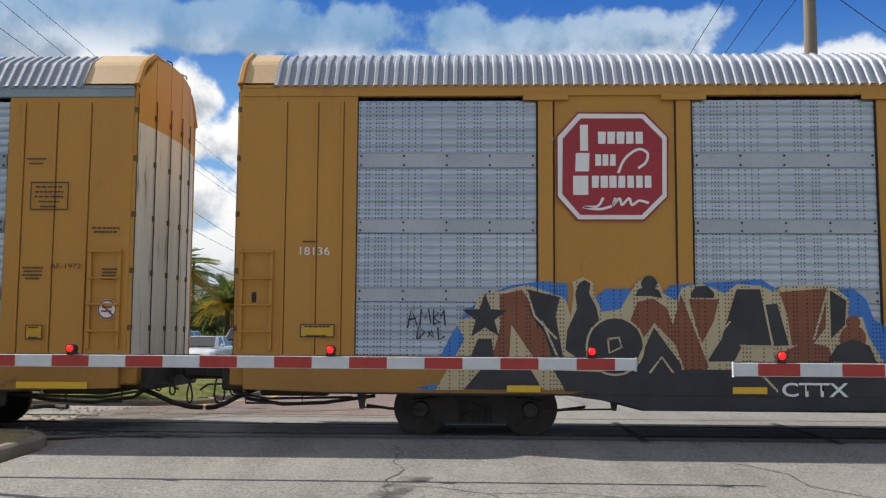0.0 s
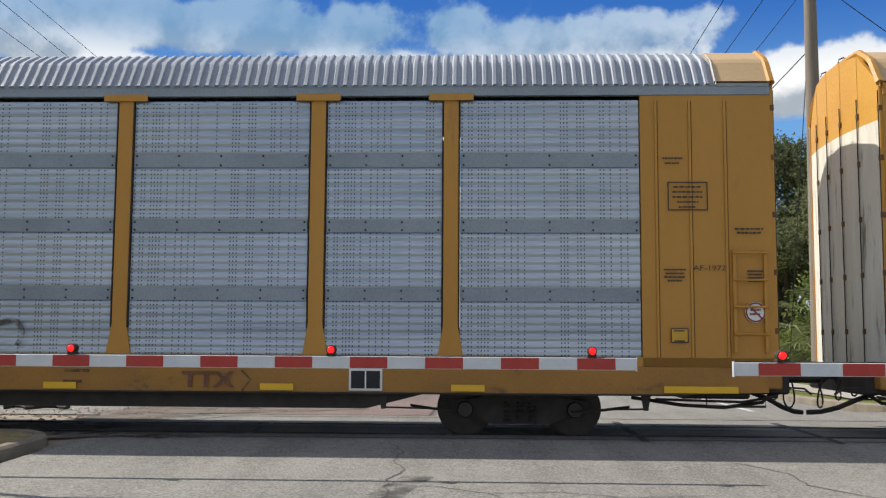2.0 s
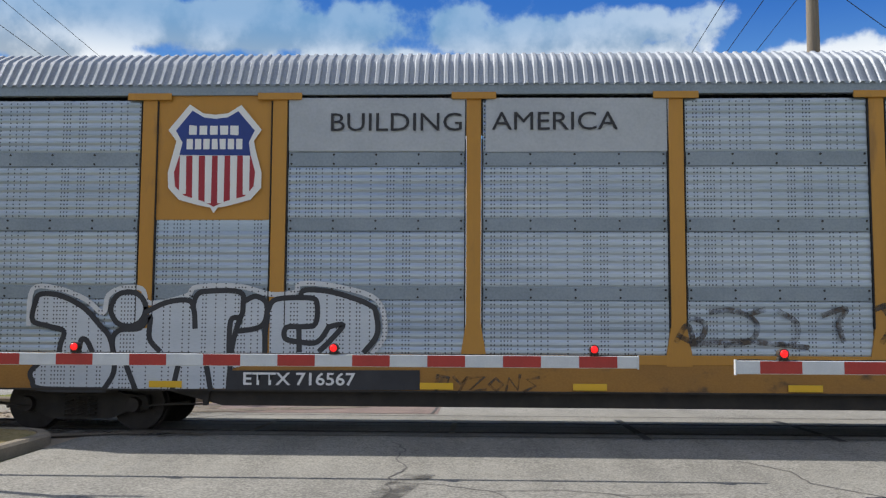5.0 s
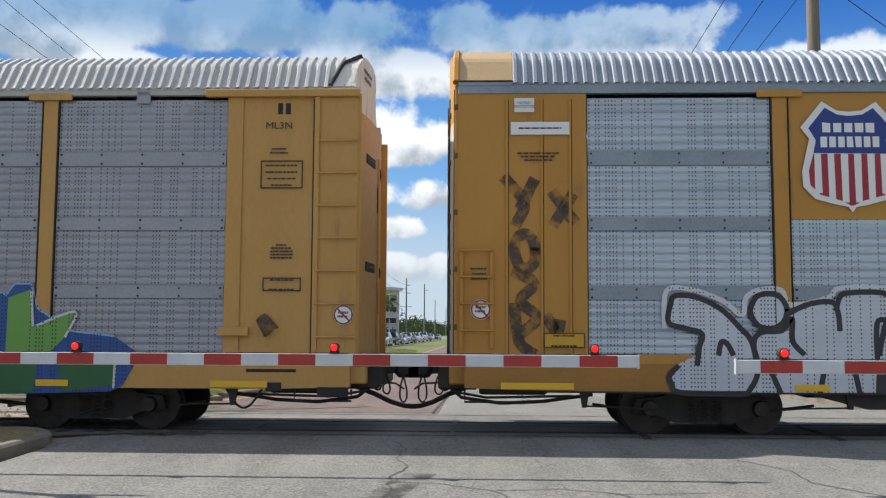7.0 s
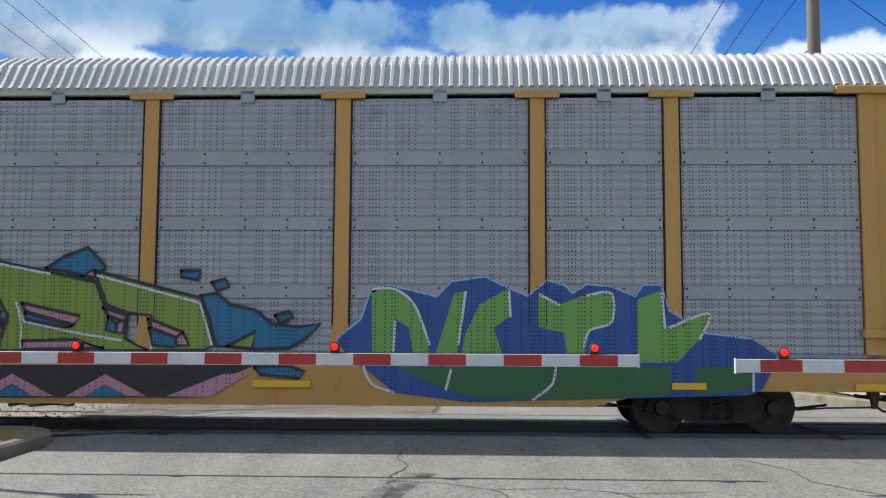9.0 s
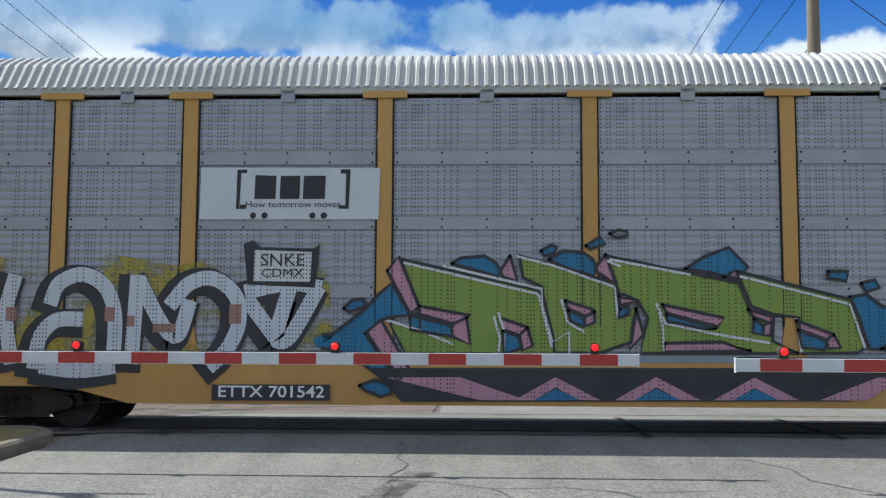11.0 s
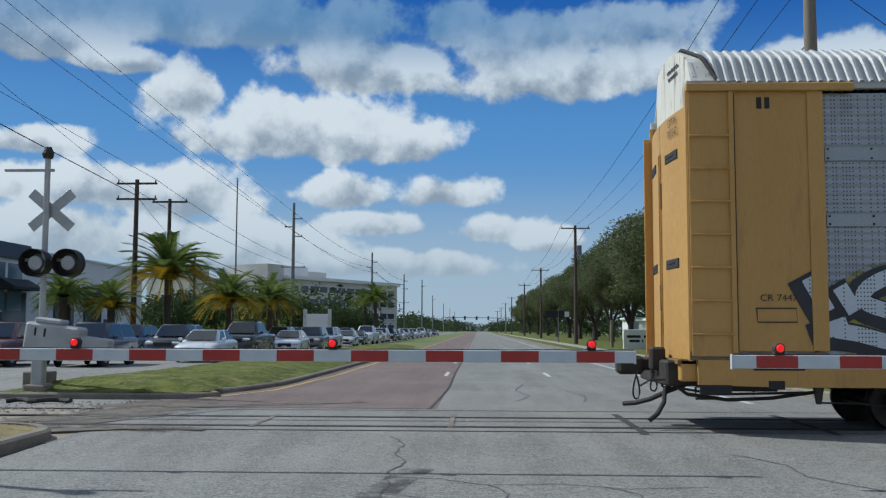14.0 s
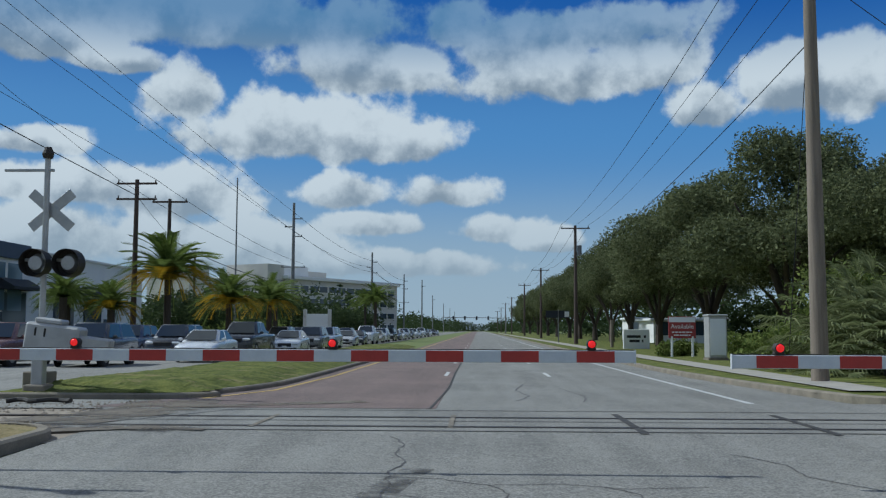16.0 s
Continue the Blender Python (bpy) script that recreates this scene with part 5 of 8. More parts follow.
def coupler(car, x, s):
    """Knuckle coupler, draft gear and air hose at one end; s: outwards."""
    bm = bmesh.new()
    box(bm, min(x - s * .5, x + s * .45), max(x - s * .5, x + s * .45), -.08, .08, .80, .98, .02)
    box(bm, min(x + s * .42, x + s * .82), max(x + s * .42, x + s * .82), -.16, .16, .74, 1.02, .05)
    c = part("coupler", bm, BLACK, car, "black knuckle coupler")
    bm = bmesh.new()
    pipe(bm, [(x - s * .3, -.55, .70), (x - s * .05, -.55, .60), (x + s * .15, -.52, .52), (x + s * .38, -.42, .40), (x + s * .58, -.28, .33), (x + s * .74, -.15, .31)], .036, 8)
    part("air_hose", bm, BLACK, c, "black rubber air hose")
    for k, (x0, y0, drop) in enumerate(((.30, -.35, .30), (.55, -.3, .42), (.20, -.7, .22))):
        loop_pts = [(x + s * (x0 + .06 * math.sin(j * .52)), y0 + .02 * j, .80 - drop * math.sin(j * .262)) for j in range(13)]
        part("hanging_chain", pipe(bmesh.new(), loop_pts, .014, 5), BLACK, c, "dark hanging chain")
    part("draft_pocket", box(bmesh.new(), min(x - s * 1.25, x - s * .3), max(x - s * 1.25, x - s * .3), -1.22, -.2, .56, .80, .03), BLACK, c)
    part("slack_pipe", pipe(bmesh.new(), [(x - s * 1.9, -1.0, .56), (x - s * 1.2, -1.02, .46), (x - s * .6, -1.0, .43), (x - s * .05, -.9, .50), (x + s * .1, -.8, .62)], .026, 7), BLACK, c)
    bm = bmesh.new()
    box(bm, x - .28, x + .28, -1.1, 1.1, .62, .98, .03)
    part("end_beam", bm, BLACK, c)
    bm = bmesh.new()
    pipe(bm, [(x - s * .9, -1.22, .62), (x - s * .9, -1.22, .46), (x - s * .1, -1.22, .46), (x - s * .1, -1.22, .62)], .018)
    part("foot_step", bm, BLACK, c)
    bm = bmesh.new()
    pipe(bm, [(x - s * .2, -1.05, .74), (x + s * .5, -1.0, .70), (x + s * .62, -.95, .62)], .016)
    part("cut_lever", bm, BLACK, c)


def side_set(car, x, mesh_name, bm, material, label=""):
    """One part on the camera's flank and its twin on the far flank."""
    me = mesh_of(mesh_name, bm, material)
    a = share(mesh_name, me, car, pose(0, 0, 0))
    b = share(mesh_name, me, car, pose(0, 0, 0, 0, 0, 180))
    if label:
        tagged(a, label), tagged(b, label)
    return a


def autorack(q_left, q_right, posts, blank, style, label):
    """A covered car carrier. posts: left edges of the posts, measured from the car's left end; blank: bays closed by painted sheet."""
    mid, length = (q_left + q_right) / 2, q_right - q_left
    car = thing("autorack_car", pose(mid, TRACK_Y, 0), label, "train car", "autorack cars of the train")
    L = length / 2
    skin, mesh_sheet, band, roof_m = style["skin"], style["screen"], style["band"], style["roof"]
    ends = style["ends"]       # width of the painted end bays
    pw = .23
    # sill with a deeper belly amidships
    b0, b1 = -L + 5.6, L - 5.6
    side_set(car, 0, "side_sill", prism(bmesh.new(), [(-L + .1, 1.0), (-L + .1, .66), (-L + 1.2, .63), (L - 1.2, .63), (L - .1, .66), (L - .1, 1.0)], -HALF - .006, -HALF + .10), style["sill"], "yellow flatcar side sill")
    side_set(car, 0, "belly", prism(bmesh.new(), [(b0 - .9, .63), (b0, .40), (b1, .40), (b1 + .9, .63)], -HALF + style["belly"], -HALF + .20), style["belly_mat"], "deep fishbelly under the sill")
    if style["belly"] > 0:
        side_set(car, 0, "sill_flange", box(bmesh.new(), -L + 1.2, L - 1.2, -HALF - .03, -HALF + .06, .605, .63), style["belly_mat"])
    side_set(car, 0, "floor_edge", box(bmesh.new(), -L, L, -HALF - .012, -HALF + .08, 1.0, 1.13, .004), style["edge"], "dull weathered deck edge rail")
    bm = bmesh.new()
    box(bm, -L + .1, L - .1, -HALF + .1, HALF - .1, .78, 1.10)
    box(bm, -L + 6, L - 6, -.5, .5, .45, .78)
    part("deck", bm, DARK, car)
    for s in (-1, 1):
        coupler(car, s * L, s)
        bogie(car, s * (L - style['bog']))
        for dx in (1.75, style['bog'] + 1.9):
            hang = part("sill_hanger", prism(bmesh.new(), [(s * (L - dx) - .07, .64), (s * (L - dx) - .03, .40), (s * (L - dx) + .03, .40), (s * (L - dx) + .07, .64)], -HALF + .06, -HALF + .12), BLACK, car, "black hanger under the sill")
            part("tie_rod", pipe(bmesh.new(), [(s * (L - dx), -HALF + .09, .42), (s * (L - dx - (.6 if dx < 3 else -.6)), -HALF + .2, .40), (s * (L - dx - (1.0 if dx < 3 else -1.0)), -HALF + .3, .36)], .014), BLACK, hang)
        part("end_sill", box(bmesh.new(), min(s * (L - .5), s * (L + .12)), max(s * (L - .5), s * (L + .12)), -1.30, -.5, .70, 1.0, .02), style["sill"], car, "grimy end sill")
        part("hand_brake_rod", pipe(bmesh.new(), [(s * (L - 1.6), -1.2, .55), (s * (L - .4), -1.2, .52), (s * (L + .1), -1.1, .60)], .02), BLACK, car)
    # top chord
    side_set(car, 0, "top_chord", box(bmesh.new(), -L, L, -HALF - .03, -HALF + .08, 4.78, 4.90 + style["lift"], .006), style["chord"], "grey top rail under the roof")
    # roof
    cap = style["cap"]
    roof = part("roof", roof_mesh(length - 2 * cap, style["pitch"], .023, style["rake"]), roof_m, car, "ribbed galvanised roof")
    roof.matrix_basis = pose(0, 0, style["lift"])
    for s in (-1, 1):
        if style["rake"]:
            rim = [(s * roof_limit(length - 2 * cap, y, style["rake"]), y, roof_line(y) + .025) for y in ROOF_YS[1:-1]]
            part("roof_seal", pipe(bmesh.new(), rim, .032, 6), DARK, car, "torn black rubber seal round the roof's end")
            part("roof_return", roof_cap(s * (L - .75), s * (L - .07), -.004), style["cap_mat"], car, "white sheet under the roof's end")
            continue
        roof_end = part("roof_end", roof_cap(s * (L - cap - .03), s * (L + style["lip"]), .022), style["cap_mat"], car, "smooth painted roof end")
        roof_end.matrix_basis = pose(0, 0, style["lift"])
    # bays between posts
    edges = [ends, *[v for p in posts for v in (p, p + pw)], length - ends]
    bays = list(zip(edges[0::2], edges[1::2]))
    for i, (a, b) in enumerate(bays):
        xa, xb = a - L, b - L
        if i in blank:
            lo = blank[i]
            for sgn in ((0, 180) if lo < 1.3 else (0,)):
                bm = bmesh.new()
                box(bm, xa, xb, -HALF + .005, -HALF + .03, lo, PANEL_Z[1] + .06)
                o = part("blank_sheet", bm, skin, car, "plain yellow painted sheet")
                o.matrix_basis = pose(0, 0, 0, 0, 0, sgn)
            if lo < 1.3:
                continue
            me = mesh_of("screen_panel", screen_mesh(xb - xa - .03, 1.12, lo), mesh_sheet)
            share("screen_panel", me, car, pose(xa + .015, -HALF + .02, 0))
            share("screen_panel", mesh_of("screen_panel", screen_mesh(xb - xa - .03), mesh_sheet), car, pose(-xa - .015, HALF - .02, 0, 0, 0, 180))
            zb = [v for v in BANDS if v[1] < lo]
        else:
            me = mesh_of("screen_panel", screen_mesh(xb - xa - .03), mesh_sheet)
            share("screen_panel", me, car, pose(xa + .015, -HALF + .02, 0))
            share("screen_panel", me, car, pose(-xa - .015, HALF - .02, 0, 0, 0, 180))
            zb = BANDS
        if style["clips"]:
            xm = (xa + xb) / 2
            part("panel_clip", box(bmesh.new(), xm - .10, xm + .10, -HALF - .03, -HALF - .004, 4.66, 4.84, .006), band, car, "small grey clip over the screen")
        for z0, z1 in zb:
            bm = bmesh.new()
            box(bm, xa + .02, xb - .02, -HALF - .004, -HALF + .02, z0, z1, .004)
            o = part("screen_band", bm, band, car, "flat galvanised band")
            bolts = bmesh.new()
            n = max(2, round((xb - xa) / .62))
            for k in range(n + 1):
                for z in (z0 + .035, z1 - .035):
                    xx = xa + .06 + (xb - xa - .12) * k / n
                    rod(bolts, (xx, -HALF - .004, z), (xx, -HALF - .016, z), .016, seg=6)
            tagged(part("bolts", bolts, DARK, o), kind="stuff")
    for p in posts:
        x = p - L
        bm = prism(bmesh.new(), [(x + .012, 4.80), (x + .012, 1.55), (x - .06, 1.13), (x - .06, .98), (x + pw + .06, .98), (x + pw + .06, 1.13), (x + pw - .012, 1.55), (x + pw - .012, 4.80)],
                   -HALF - .014, -HALF + .05)
        me = mesh_of("post", bm, skin)
        o = share("post", me, car, pose(0, 0, 0))
        share("post", me, car, pose(0, 0, 0, 0, 0, 180))
        bm = box(bmesh.new(), x - .20, x + pw + .20, -HALF - .055, -HALF - .031, 4.71, 4.81, .006)
        part("post_cap", bm, skin, car)
        for xx in (x - .004, x + pw + .004):
            bm = box(bmesh.new(), xx - .006, xx + .006, -HALF - .024, -HALF + .04, 1.5, 4.7)
            part("post_gap", bm, DARK, car)
    # painted end bays
    for s in (-1, 1):
        x0, x1 = (-L, -L + ends) if s < 0 else (L - ends, L)
        bm = box(bmesh.new(), x0, x1, -HALF - .012, -HALF + .03, 1.0, 4.80, .004)
        me = mesh_of("end_bay_sheet", bm, skin)
        bay = share("end_bay_sheet", me, car, pose(0, 0, 0))
        share("end_bay_sheet", me, car, pose(0, 0, 0, 0, 0, 180))
        style["bay"](car, bay, x0, x1, s)
        style["door"](car, s * L, s)
    return car, mid


# brown for the painted-in shade beside the ribs, and for the hinges
SEAM_BROWN = paint("seam_shade_hinge_brown", (.10, .055, .02), (.17, .09, .03), .7, 0, 4, 40, .05)
G_RUST_RUN = paint("rust_run", (.10, .045, .02), (.16, .075, .03), .8, 0, 6, 50, .1)
SILL_END = paint("grimy_end_sill", (.26, .14, .04), (.12, .07, .03), .7, 0, 2, 30, .1)


def rib(parent, x, z0, z1, w=.05, d=.02, material=None, y=-HALF - .012, name="seam_rib"):
    part(name, box(bmesh.new(), x - w / 2, x + w / 2, y - d, y, z0, z1, .004), material or TAN, parent)


def bay_tan(car, bay, x0, x1, s):
    skin = TAN
    for f in (.12, .38, .65) if s > 0 else (.38, .65, .87):
        rib(bay, x0 + (x1 - x0) * f, 1.13, 4.70, .035, .022, skin)
        # thin dark strip at each rib's right, painting in its shade
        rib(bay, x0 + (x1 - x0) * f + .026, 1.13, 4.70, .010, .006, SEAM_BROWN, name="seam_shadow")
    xa = x0 + (x1 - x0) * (.70 if s > 0 else .03)
    ladder(bay, xa, xa + .42, skin)


def ladder(bay, xa, xb, skin, z0=1.3, z1=2.6):
    for x in (xa, xb):
        rib(bay, x, z0 - .1, z1, .05, .05, skin, name="ladder_rail")
    for k in range(4):
        z = z0 + .15 + k * .37
        part("ladder_rung", rod(bmesh.new(), (xa - .02, -HALF - .085, z), (xb + .02, -HALF - .085, z), .016), skin, bay)


def door_clam(car, x, s):
    """Folding end doors of curved plan: narrow vertical leaves, orange above and white below."""
    n = 5
    for k in range(n):
        ya, yb = -HALF + .02 + (2 * HALF - .04) * k / n, -HALF + .02 + (2 * HALF - .04) * (k + 1) / n
        bulge = lambda y: .03 + .13 * (1 - (y / HALF) ** 2)
        xa, xb = x + s * bulge(ya), x + s * bulge(yb)
        for nm, z0, z1, m, lab in (("door_leaf", 1.0, 4.44, WHITE_WORN, "worn white door leaf with rust runs"), ("door_head", 4.44, None, ORANGE, "orange painted door head")):
            bm = bmesh.new()
            za, zb_ = (z1, z1) if z1 else (roof_line(ya) + .03, roof_line(yb) + .03)
            q = [(xa, ya + .008, z0), (xb, yb - .008, z0), (xb, yb - .008, zb_), (xa, ya + .008, za)]
            f = [bm.verts.new(v) for v in q]
            g = [bm.verts.new((vx - s * .05, vy, vz)) for vx, vy, vz in q]
            bm.faces.new(f), bm.faces.new(g[::-1])
            for i in range(4):
                j = (i + 1) % 4
                bm.faces.new((f[j], f[i], g[i], g[j]))
            leaf = part(nm, bm, m, car, lab)
            if z1:
                hb = bmesh.new()
                rod(hb, (xa + s * .02, ya, 1.05), (xa + s * .02, ya, 4.85), .009, seg=8)
                part("hinge_rod", hb, STEEL, leaf)
                for z in (1.5, 2.3, 3.1, 3.9, 4.6):
                    part("hinge", box(bmesh.new(), xa - .03, xa + .03, ya - .026, ya + .026, z - .04, z + .04, .006), SEAM_BROWN, leaf)
    # stiff frame round the roof's end, with tie hooks on it
    rim = [(x + s * .03, y, roof_line(y) + .055) for y in ROOF_YS[1:-1]]
    part("end_frame", pipe(bmesh.new(), rim, .055, 6), TAN, car, "yellow frame round the roof's end")
    for y in (-.2, .55):
        z = roof_line(y) + .09
        part("tie_hook", pipe(bmesh.new(), [(x + s * .02, y, z), (x + s * .05, y, z + .04), (x + s * .11, y + .03, z + .02), (x + s * .12, y + .05, z - .03)], .012, 6), STEEL, car, "dark bent tie hook")
    for y0, y1 in ((-HALF, -HALF + .03), (HALF - .03, HALF)):
        part("corner_post", box(bmesh.new(), min(x - s * .02, x + s * .05), max(x - s * .02, x + s * .05), y0, y1, .98, 4.92, .01), TAN, car)


def door_flat(car, x, s):
    """Double end doors bowed outwards in plan, yellow with a white gable above."""
    edge_y = HALF - .05

    def bow(y):
        return x + s * (-.02 + .13 * (1 - (y / HALF) ** 2))

    def leaf_sheet(ya, yb, z0, top, n=8, back=0.0):
        """A bowed sheet 5 cm thick from z0 to top(y)."""
        bm = bmesh.new()
        last = None
        for k in range(n + 1):
            y = ya + (yb - ya) * k / n
            ring = [bm.verts.new((bow(y) - s * (d + back), y, z)) for d, z in ((0, z0), (0, top(y)), (.05, top(y)), (.05, z0))]
            if last:
                for i in range(4):
                    bm.faces.new((last[i], last[(i + 1) % 4], ring[(i + 1) % 4], ring[i]))
            else:
                bm.faces.new(ring)
            last = ring
        bm.faces.new(last[::-1])
        return bm

    def plate(y, z, half_y, half_z, proud):
        bm = bmesh.new()
        box(bm, -proud, proud, -half_y, half_y, -half_z, half_z, .008)
        turn = math.atan2(-s * .26 * y / HALF ** 2, 1.0)
        bm.transform(Matrix.Translation((bow(y), y, z)) @ Matrix.Rotation(-turn, 4, "Z"))
        return bm

    for ya, yb in ((-edge_y, -.012), (.012, edge_y)):
        leaf = part("end_door", leaf_sheet(ya, yb, 1.0, lambda y: 4.56), TAN_WARM, car, "yellow bowed end door leaf")
        inner = yb if ya < 0 else ya
        mid_y = (ya + yb) / 2
        for z in (2.37, 3.95):
            part("door_latch", plate(mid_y, z, .30, .07, .012), DARK, leaf, "dark recessed latch slot")
            part("latch_bar", plate(mid_y + .04, z + .01, .17, .018, .022), STEEL, leaf)
        part("lock_rod", rod(bmesh.new(), (bow(inner) + s * .012, inner - (.05 if ya < 0 else -.05), 1.05), (bow(inner) + s * .012, inner - (.05 if ya < 0 else -.05), 4.1), .010), TAN_WARM, leaf)
        part("lock_case", plate(inner - (.05 if ya < 0 else -.05), 3.45 if ya < 0 else 1.9, .022, .20, .02), G_RUST_RUN, leaf)
        part("rust_run", plate(inner - (.03 if ya < 0 else -.03), 1.75, .02, .42, .004), G_RUST_RUN, leaf, "brown rust run")
        part("gable", leaf_sheet(ya, yb, 4.565, lambda y: roof_line(y) + .01, 8, .09), WHITE_WORN, leaf, "white painted gable over the doors")
    rows = bars(bmesh.new(), 0, .08, [.62, .5], 0, .05, .11, 5, 31)
    note = part("gable_print", rows, LETTER_K, car, "small black print on the gable")
    note.matrix_basis = pose(bow(-.55) - s * .078, -.55, 5.22, 0, 0, 86 * s)
    for y0, y1 in ((-HALF, -HALF + .04), (HALF - .04, HALF)):
        part("corner_post", box(bmesh.new(), min(x - s * .04, x + s * .02), max(x - s * .04, x + s * .02), y0, y1, .98, 4.8, .01), TAN_WARM, car)
    part("far_ladder_panel", box(bmesh.new(), min(x - s * .3, x + s * .12), max(x - s * .3, x + s * .12), HALF - .02, HALF + .02, 1.0, 4.62, .006), TAN_WARM, car, "yellow ladder panel standing past the end")
    part("door_sill", box(bmesh.new(), min(x - s * .1, x + s * .16), max(x - s * .1, x + s * .16), -HALF + .1, HALF - .1, .93, 1.0, .01), SILL_END, car, "grimy sill under the doors")


def bay_warm(car, bay, x0, x1, s):
    inner = x1 - .11 if s < 0 else x0 + .11
    rib(bay, inner, 1.13, 4.74, .22, .03, TAN_WARM, name="post")
    outer = x0 if s < 0 else x1 - .62
    part("ladder_niche", box(bmesh.new(), outer + .02, outer + .60, -HALF - .03, -HALF - .012, 1.05, 4.74, .004), TAN_WARM, bay)
    rib(bay, outer + (.60 if s < 0 else .02), 1.1, 4.74, .07, .06, TAN_WARM, name="ladder_post")
    for k in range(7):
        z = 1.35 + k * .46
        part("ladder_rung", rod(bmesh.new(), (outer + .02, -HALF - .07, z), (outer + .60, -HALF - .07, z), .014), TAN_WARM, bay)
    part("gutter_plate", box(bmesh.new(), x0 - .02 - (.30 if s > 0 else 0), x1 + (.42 if s < 0 else 0), -HALF - .10, -HALF - .02, 4.74, 4.85, .01), TAN_WARM, bay, "bent yellow gutter plate")
    groove = outer + (.645 if s < 0 else -.025)
    part("bay_groove", box(bmesh.new(), groove - .016, groove + .016, -HALF - .020, -HALF - .010, 1.12, 4.72), DARK, bay, "dark open joint beside the ladder panel")
    for a, b, z0, z1 in ((.85, 1.55, .86, .905), (1.05, 1.27, .60, .72), (.12, .55, .52, .66)):
        xa, xb = (x0 + a, x0 + b) if s < 0 else (x1 - b, x1 - a)
        part("sill_slot", box(bmesh.new(), xa, xb, -HALF - .012, -HALF + .02, z0, z1, .004), DARK, bay, "dark slot in the sill")
    slot = (x0 + x1) / 2 + (.12 if s < 0 else -.14)
    for dx in (-.055, .055):
        part("roof_slot", box(bmesh.new(), slot + dx - .035, slot + dx + .035, -HALF - .018, -HALF - .010, 4.50, 4.66), DARK, bay)


SILL = paint("grimy_yellow_sill", (.40, .19, .03), (.30, .145, .03), .6, 0, 1.1, 30, .08, dirt=((.07, .05, .03), 1.4, .56), stretch=(1, 1, 1.6))
STYLE_A = dict(lip=.04, rake=0.0, lift=.05, clips=False, bog=3.46, sill=SILL, belly=.10, belly_mat=BLACK, skin=TAN, screen=SCREEN_BLUE, band=BAND, roof=ROOF, chord=BAND, edge=TAN, ends=1.80, cap=.74, cap_mat=BEIGE, pitch=.141, bay=bay_tan, door=door_clam)
STYLE_C = dict(STYLE_A, ends=1.645, bog=3.32, chord=TAN, cap=.42, band=BAND_LIGHT)
STYLE_B = dict(lip=.02, rake=.34, lift=0.0, clips=True, bog=3.8, sill=TAN_WARM, belly=-.002, belly_mat=TAN_WARM, skin=TAN_WARM, screen=SCREEN_GREY, band=BAND_DULL, roof=ROOF_DULL, chord=ROOF_DULL, edge=BAND, ends=1.88, cap=.09, cap_mat=WHITE_WORN, pitch=.141, bay=bay_warm, door=door_flat)
POSTS_A = [4.36, 6.23, 8.98, 11.80, 14.56, 17.30, 20.06, 21.94]
CAR_A, MID_A = autorack(-31.39, -4.90, POSTS_A, {1: 3.0}, STYLE_A, "yellow covered car carrier with bluish galvanised screens and a shield emblem")
CAR_C, MID_C = autorack(-3.345, 23.515, [4.175, 6.095, 8.855, 11.615, 15.015, 17.775, 20.535, 22.455], {1: 1.1}, STYLE_C, "yellow covered car carrier with red octagon emblem and orange graffiti")
POSTS_B = [4.395, 6.26, 9.04, 11.92, 14.66, 17.41, 20.15, 22.02]
CAR_B, MID_B = autorack(-59.37, -32.78, POSTS_B, {}, STYLE_B, "faded yellow covered car carrier with dull grey screens and graffiti")


# ---- paint, lettering and small print on the cars ----
G_WHITE = screen("spray_white", (.66, .67, .67), (.55, .56, .57), (.06, .06, .07), 0, .55, None)
G_SILVER = screen("spray_silver", (.60, .63, .67), (.48, .52, .56), (.05, .05, .06), .2, .5, None)
G_BLACK = paint("spray_black", (.018, .018, .022), (.04, .04, .045), .55, 0, 2, 40, .04)
G_SMOKE = paint("spray_soot", (.05, .04, .035), (.11, .085, .06), .7, 0, 3, 40, .04)
G_BLUE = screen("spray_blue", (.03, .16, .50), (.045, .20, .55), (.01, .02, .06), 0, .55, None)
G_BLUE_DEEP = screen("spray_deep_blue", (.025, .075, .27), (.03, .10, .32), (.01, .015, .04), 0, .55, None)
G_SKY = screen("spray_pale_blue", (.30, .45, .68), (.26, .40, .62), (.03, .04, .06), 0, .55, None)
G_CREAM = screen("spray_cream", (.55, .46, .28), (.46, .38, .22), (.06, .05, .03), 0, .55, None)
G_BROWN = screen("spray_rust_brown", (.26, .085, .035), (.18, .06, .03), (.02, .01, .01), 0, .55, None)
G_GREEN = screen("spray_green", (.13, .33, .07), (.18, .38, .08), (.02, .04, .01), 0, .55, None)
G_GREEN_DARK = paint("spray_dark_green", (.03, .12, .045), (.04, .15, .05), .55, 0, 2, 40, .04)
G_OLIVE = screen("spray_olive_green", (.24, .33, .055), (.19, .28, .05), (.03, .04, .01), 0, .55, None)
G_TEAL = screen("spray_teal_blue", (.02, .15, .28), (.025, .18, .33), (.01, .02, .04), 0, .55, None)
G_PINK = screen("spray_pink", (.52, .27, .34), (.46, .23, .30), (.05, .03, .03), 0, .55, None)
G_RUSTY = screen("spray_dull_red", (.34, .19, .15), (.28, .16, .13), (.04, .03, .03), 0, .55, None)
PLATE = paint("smooth_grey_plate", (.44, .46, .48), (.37, .39, .41), .45, .4, 1.2, 30, .04)
EMBLEM_BLUE = paint("emblem_blue", (.012, .035, .20), (.016, .045, .24), .4, 0, 2, 40, .03)
